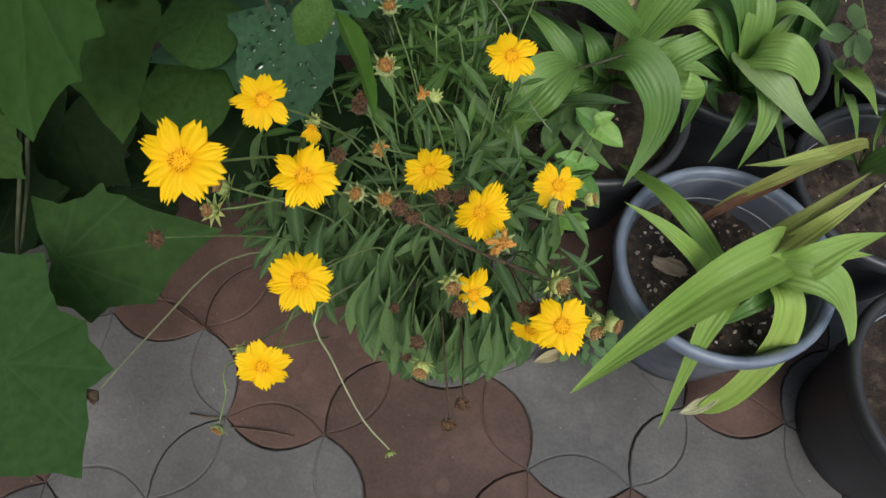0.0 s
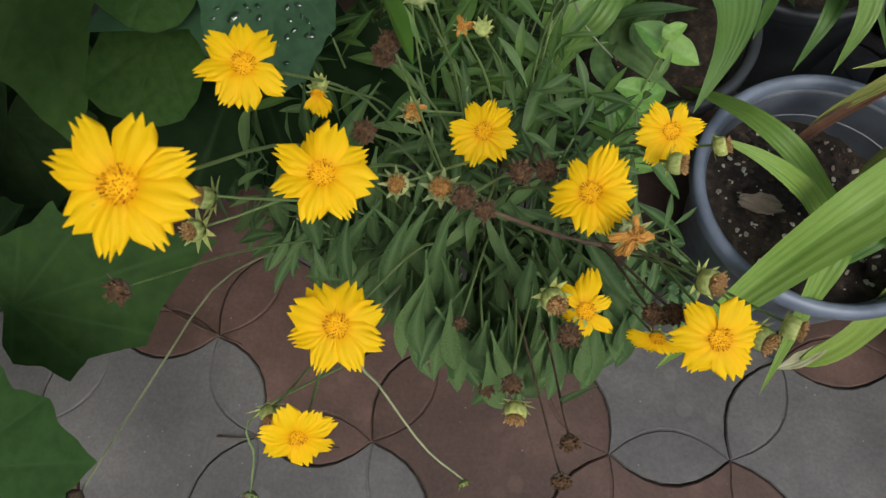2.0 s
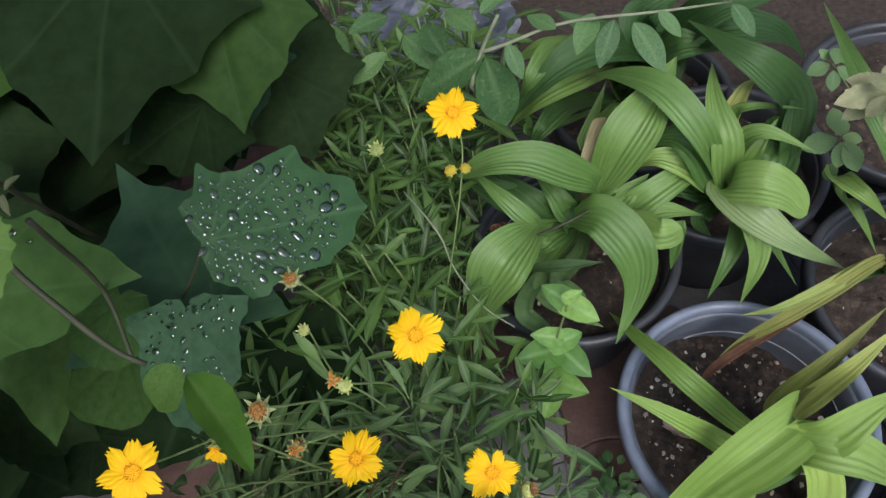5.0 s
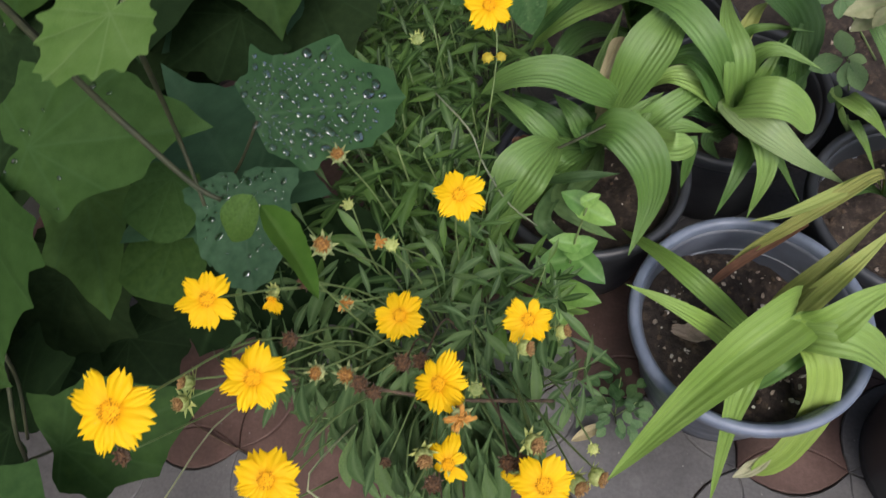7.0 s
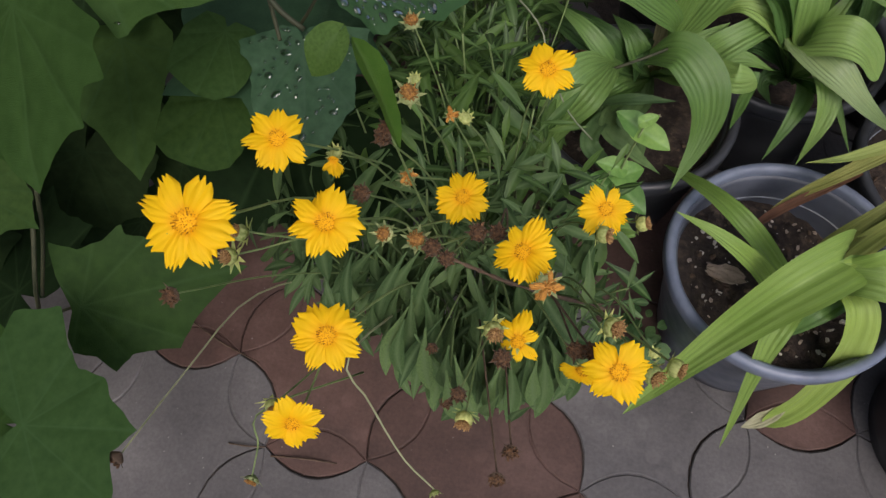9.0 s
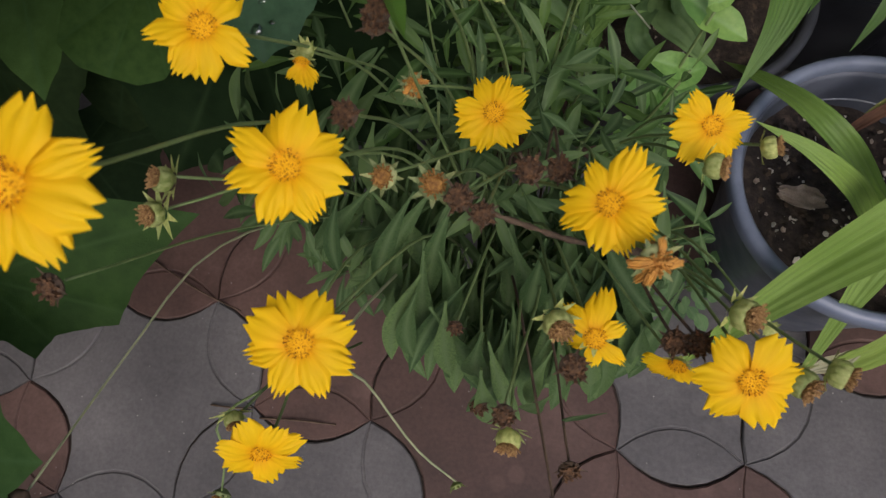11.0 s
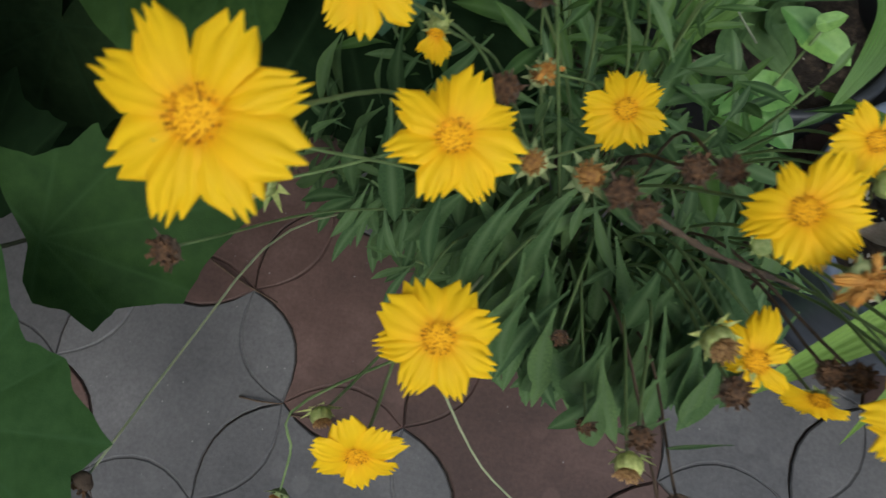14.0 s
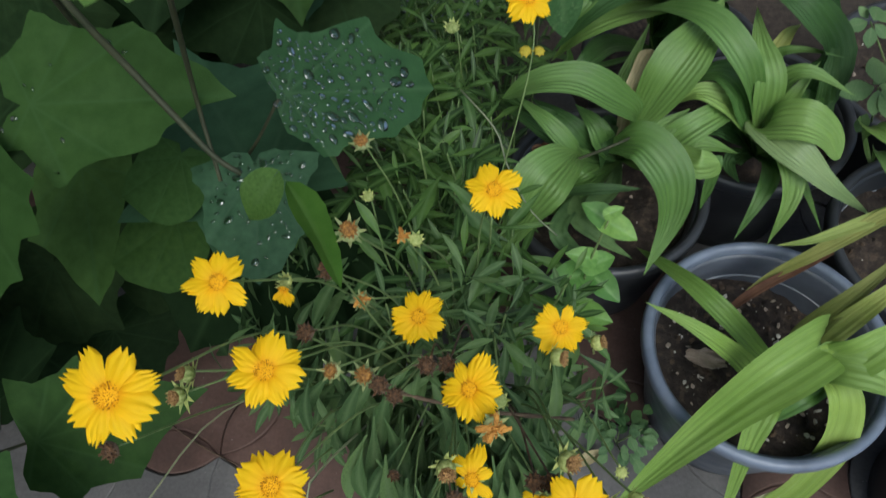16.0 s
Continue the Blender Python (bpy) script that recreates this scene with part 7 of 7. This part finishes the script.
rust_scrap = thing('withered_leaf', (0.156, 0.710, 0.300), 'small rust-brown withered leaf caught among green leaves', 'fallen leaf')
leaf_at(rust_scrap, RUST_SCRAP, (0.145, 0.707, 0.300), (0.167, 0.711, 0.302), (0, -0.3, 1), name='blade')


# ---- coreopsis foliage ----
def lance_mesh(name, mat, width, bend, seed, peak=0.66):
    """A lance-shaped leaf of unit length along +y: a narrow foot, broadest past its middle, folded along its midrib."""
    n, m = 11, 5
    rng = random.Random(seed)
    tw, side = rng.uniform(-0.35, 0.35), rng.uniform(-0.10, 0.10)
    power = math.log(0.5) / math.log(peak)
    verts, faces, veins = [], [], []
    for i in range(n):
        u = i / (n - 1)
        w = width / 2 * max(0.03, 0.12 * (1 - u) + 0.98 * max(0.0, math.sin(math.pi * u ** power)) ** (1.55 if u < peak else 0.9))
        for j in range(m):
            v = 2 * j / (m - 1) - 1
            verts.append((v * w + side * math.sin(u * 2.6), u, abs(v) * w * 0.16 + bend * (0.35 * u - u * u) + tw * v * w * u))
            veins.append(0.8 if j == 2 else 0.0)
    for i in range(n - 1):
        for j in range(m - 1):
            a = i * m + j
            faces.append((a, a + 1, a + m + 1, a + m))
    return raw_mesh(name, verts, faces, mat, None, veins), np.array(verts), faces, veins


FRONT = [lance_mesh("lance_leaf", M_CORE, wd, bd, i, pk) for i, (wd, bd, pk) in enumerate(((0.165, 0.08, 0.60), (0.180, 0.14, 0.63), (0.150, 0.03, 0.58), (0.195, 0.18, 0.65), (0.170, -0.04, 0.60), (0.140, 0.11, 0.56)))]
BACK = [lance_mesh("narrow_leaf", M_CORE_BACK, wd, bd, 9 + i, pk) for i, (wd, bd, pk) in enumerate(((0.15, 0.16, 0.55), (0.18, 0.34, 0.58), (0.16, 0.05, 0.60), (0.20, 0.45, 0.62), (0.13, 0.28, 0.5), (0.19, 0.20, 0.64)))]


def clump_span(y):
    """Left and right edge of the clump at depth y."""
    ys = (0.335, 0.36, 0.40, 0.46, 0.52, 0.60, 0.70, 0.80, 1.12)
    lo = (0.05, 0.00, -0.060, -0.085, -0.070, -0.03, -0.04, -0.08, -0.15)
    hi = (0.165, 0.180, 0.202, 0.240, 0.226, 0.140, 0.110, 0.115, 0.14)
    return np.interp(y, ys, lo), np.interp(y, ys, hi)


def clump_top(x, y):
    """Height of the leaf canopy."""
    lo, hi = clump_span(y)
    e = max(0.0, min(1.0, 4 * (x - lo) * (hi - x) / (hi - lo) ** 2))
    return np.interp(y, (0.33, 0.36, 0.42, 0.50, 0.62, 0.75, 0.95), (0.26, 0.32, 0.40, 0.43, 0.42, 0.37, 0.32)) * (0.72 + 0.28 * math.sqrt(e))


def skirt(x, z):
    """How far forward the hanging leaves reach at height z."""
    return np.interp(x, (-0.13, -0.05, 0.03, 0.08, 0.13, 0.18, 0.22, 0.26), (0.40, 0.385, 0.368, 0.344, 0.346, 0.366, 0.415, 0.48)) - 0.28 * (z - 0.2)


rng = random.Random(12)
leaves, shoots = [], []
centre = Vector((0.09, 0.50, 0))
while len(shoots) < 235:
    y = rng.uniform(0.35, 1.10)
    lo, hi = clump_span(y)
    x = rng.uniform(lo, hi)
    if y < 0.40 and rng.random() < 0.3:
        continue
    if any((x - p.x) ** 2 + (y - p.y) ** 2 < (0.0135 if y < 0.56 else 0.014) ** 2 for p in shoots):
        continue
    z = clump_top(x, y) + 0.02 - rng.random() ** 1.3 * (0.14 if y < 0.52 else 0.19)
    shoots.append(Vector((x, y, z)))
for p in shoots:
    x, y, z = p
    out = Vector((x, y, 0)) - centre
    edge = min(1.0, out.length / 0.16)
    front = y < 0.50
    heading = math.atan2(out.y, out.x)
    turn0 = rng.uniform(0, 3.14)
    pairs = 5 if front else 4
    tall = rng.uniform(0.05, 0.085)
    lean = Vector((out.x, out.y, 0)) * 0.25 + Vector((rng.uniform(-0.15, 0.15), rng.uniform(-0.15, 0.15), 0))
    for k in range(pairs):
        f = k / (pairs - 1)
        for side in (0, 1):
            az = turn0 + k * 1.75 + side * math.pi + rng.uniform(-0.35, 0.35)
            el = -0.15 + f * 1.05 + rng.uniform(-0.3, 0.3)
            if front:
                d = (az - heading + math.pi) % (2 * math.pi) - math.pi
                az = heading + d * (1 - 0.38 * edge)
                el -= 0.30 + 0.45 * edge
                if y < 0.43:
                    el -= 0.30
                    az = az + ((-1.62 - az + math.pi) % (2 * math.pi) - math.pi) * 0.4
            ln = (rng.uniform(0.038, 0.062) if front else rng.uniform(0.036, 0.068)) * (1.08 - 0.42 * f)
            at = p + Vector((0, 0, -tall * (1 - f))) + lean * tall * (f - 1) + Vector((math.cos(az), math.sin(az), 0)) * 0.002
            d = Vector((math.cos(az) * math.cos(el), math.sin(az) * math.cos(el), math.sin(el)))
            tip = at + d * ln
            if tip.z < 0.03 or tip.y < skirt(tip.x, tip.z):
                continue
            leaves.append((at, tip, front, rng.randrange(6)))
hanging = 0
while hanging < 430:
    x = rng.uniform(-0.09, 0.198)
    if x < 0.05 and rng.random() < 0.45:
        continue
    hanging += 1
    zt = rng.triangular(0.16, 0.40, 0.27)
    tip = Vector((x, skirt(x, zt) + rng.random() ** 2 * 0.08 + 0.002 + 0.045 * max(0.0, min(1.0, (0.08 - x) / 0.08)), zt))
    ln = rng.uniform(0.050, 0.082)
    tilt, yaw = rng.uniform(0.2, 0.9), rng.gauss(0, 0.4) + (x - 0.09) * 7.0
    d = Vector((math.sin(yaw) * math.sin(tilt), -math.cos(yaw) * math.sin(tilt), -math.cos(tilt)))
    leaves.append((tip - d * ln, tip, True, rng.randrange(6)))
inner = []
for i in range(100):
    x = rng.uniform(0.0, 0.205)
    zt = rng.uniform(0.12, 0.30)
    tip = Vector((x, skirt(x, zt) + rng.uniform(0.03, 0.12), zt))
    ln = rng.uniform(0.055, 0.09)
    tilt, yaw = rng.uniform(0.1, 0.9), rng.gauss(0, 0.6)
    d = Vector((math.sin(yaw) * math.sin(tilt), -math.cos(yaw) * math.sin(tilt), -math.cos(tilt)))
    inner.append((tip - d * ln, tip, True, rng.randrange(6)))
o = scene_root["coreopsis_plant"]
near = leaves[-hanging:] + [l for l in leaves[:-hanging] if l[2] and l[0].y < 0.42]
near = sorted(near, key=lambda l: l[1].y)[:300]
leaves = inner + leaves
chosen = set(id(l) for l in near)
for at, tip, front, k in near:
    child("leaf", FRONT[k][0], core, aimed(at - o, tip - o, (0.1, -0.6, 0.8)))
for key, kinds, mat in ((True, FRONT, M_CORE), (False, BACK, M_CORE_BACK)):
    vs, fs, vn, base = [], [], [], 0
    for l in leaves:
        at, tip, front, k = l
        if front != key or id(l) in chosen:
            continue
        m = np.array(aimed(at - o, tip - o, (0, -0.15, 1)))
        vv = kinds[k][1] @ m[:3, :3].T + m[:3, 3]
        vs.append(vv)
        vn += kinds[k][3]
        fs += [tuple(i + base for i in f) for f in kinds[k][2]]
        base += len(vv)
    tagged(child("foliage", raw_mesh("foliage", np.concatenate(vs), fs, mat, None, vn), core), "dense lance-shaped green leaves", kind="stuff")
for p in shoots[::2]:
    foot = Vector((0.09 + (p.x - 0.09) * 0.55, 0.52 + (p.y - 0.52) * 0.75, 0.0))
    stem(core, (foot, (foot + p) / 2 + Vector((rng.uniform(-0.02, 0.02), 0.01, 0.03)), p), 0.0016, 0.0009, M_STEM, n=9)


# ---- pavers ----
PAVERS = {"grey": paver_mesh("paver", M_GREY_PAVER), "red": paver_mesh("paver", M_RED_PAVER)}
RED = {(0, 0), (0, -1), (-1, 0), (-2, 1), (2, 1), (1, 1), (1, -1), (-3, -1), (0, 2), (-1, 2), (3, -1), (-4, 2), (2, 3), (-2, 3), (4, 1)}
rng = random.Random(5)
turn = Matrix.Rotation(radians(TURN_DEG), 4, "Z")
for col in range(-8, 9):
    for row in range(-4, 9):
        c = Vector((1.5 * PAVER * col, math.sqrt(3) * PAVER * (row + 0.5 * (col % 2)), 0))
        p = FIRST + turn @ c
        if not (-0.86 < p.x < 1.35 and -0.35 < p.y < 1.02):
            continue
        tone = "red" if (col, row) in RED else "grey"
        m = Matrix.Translation(p + Vector((0, 0, rng.uniform(-0.0015, 0.0005)))) @ turn @ pose(0, 0, 0, rng.uniform(-0.3, 0.3), rng.uniform(-0.3, 0.3), 0)
        child("paver", PAVERS[tone], pavement, m)
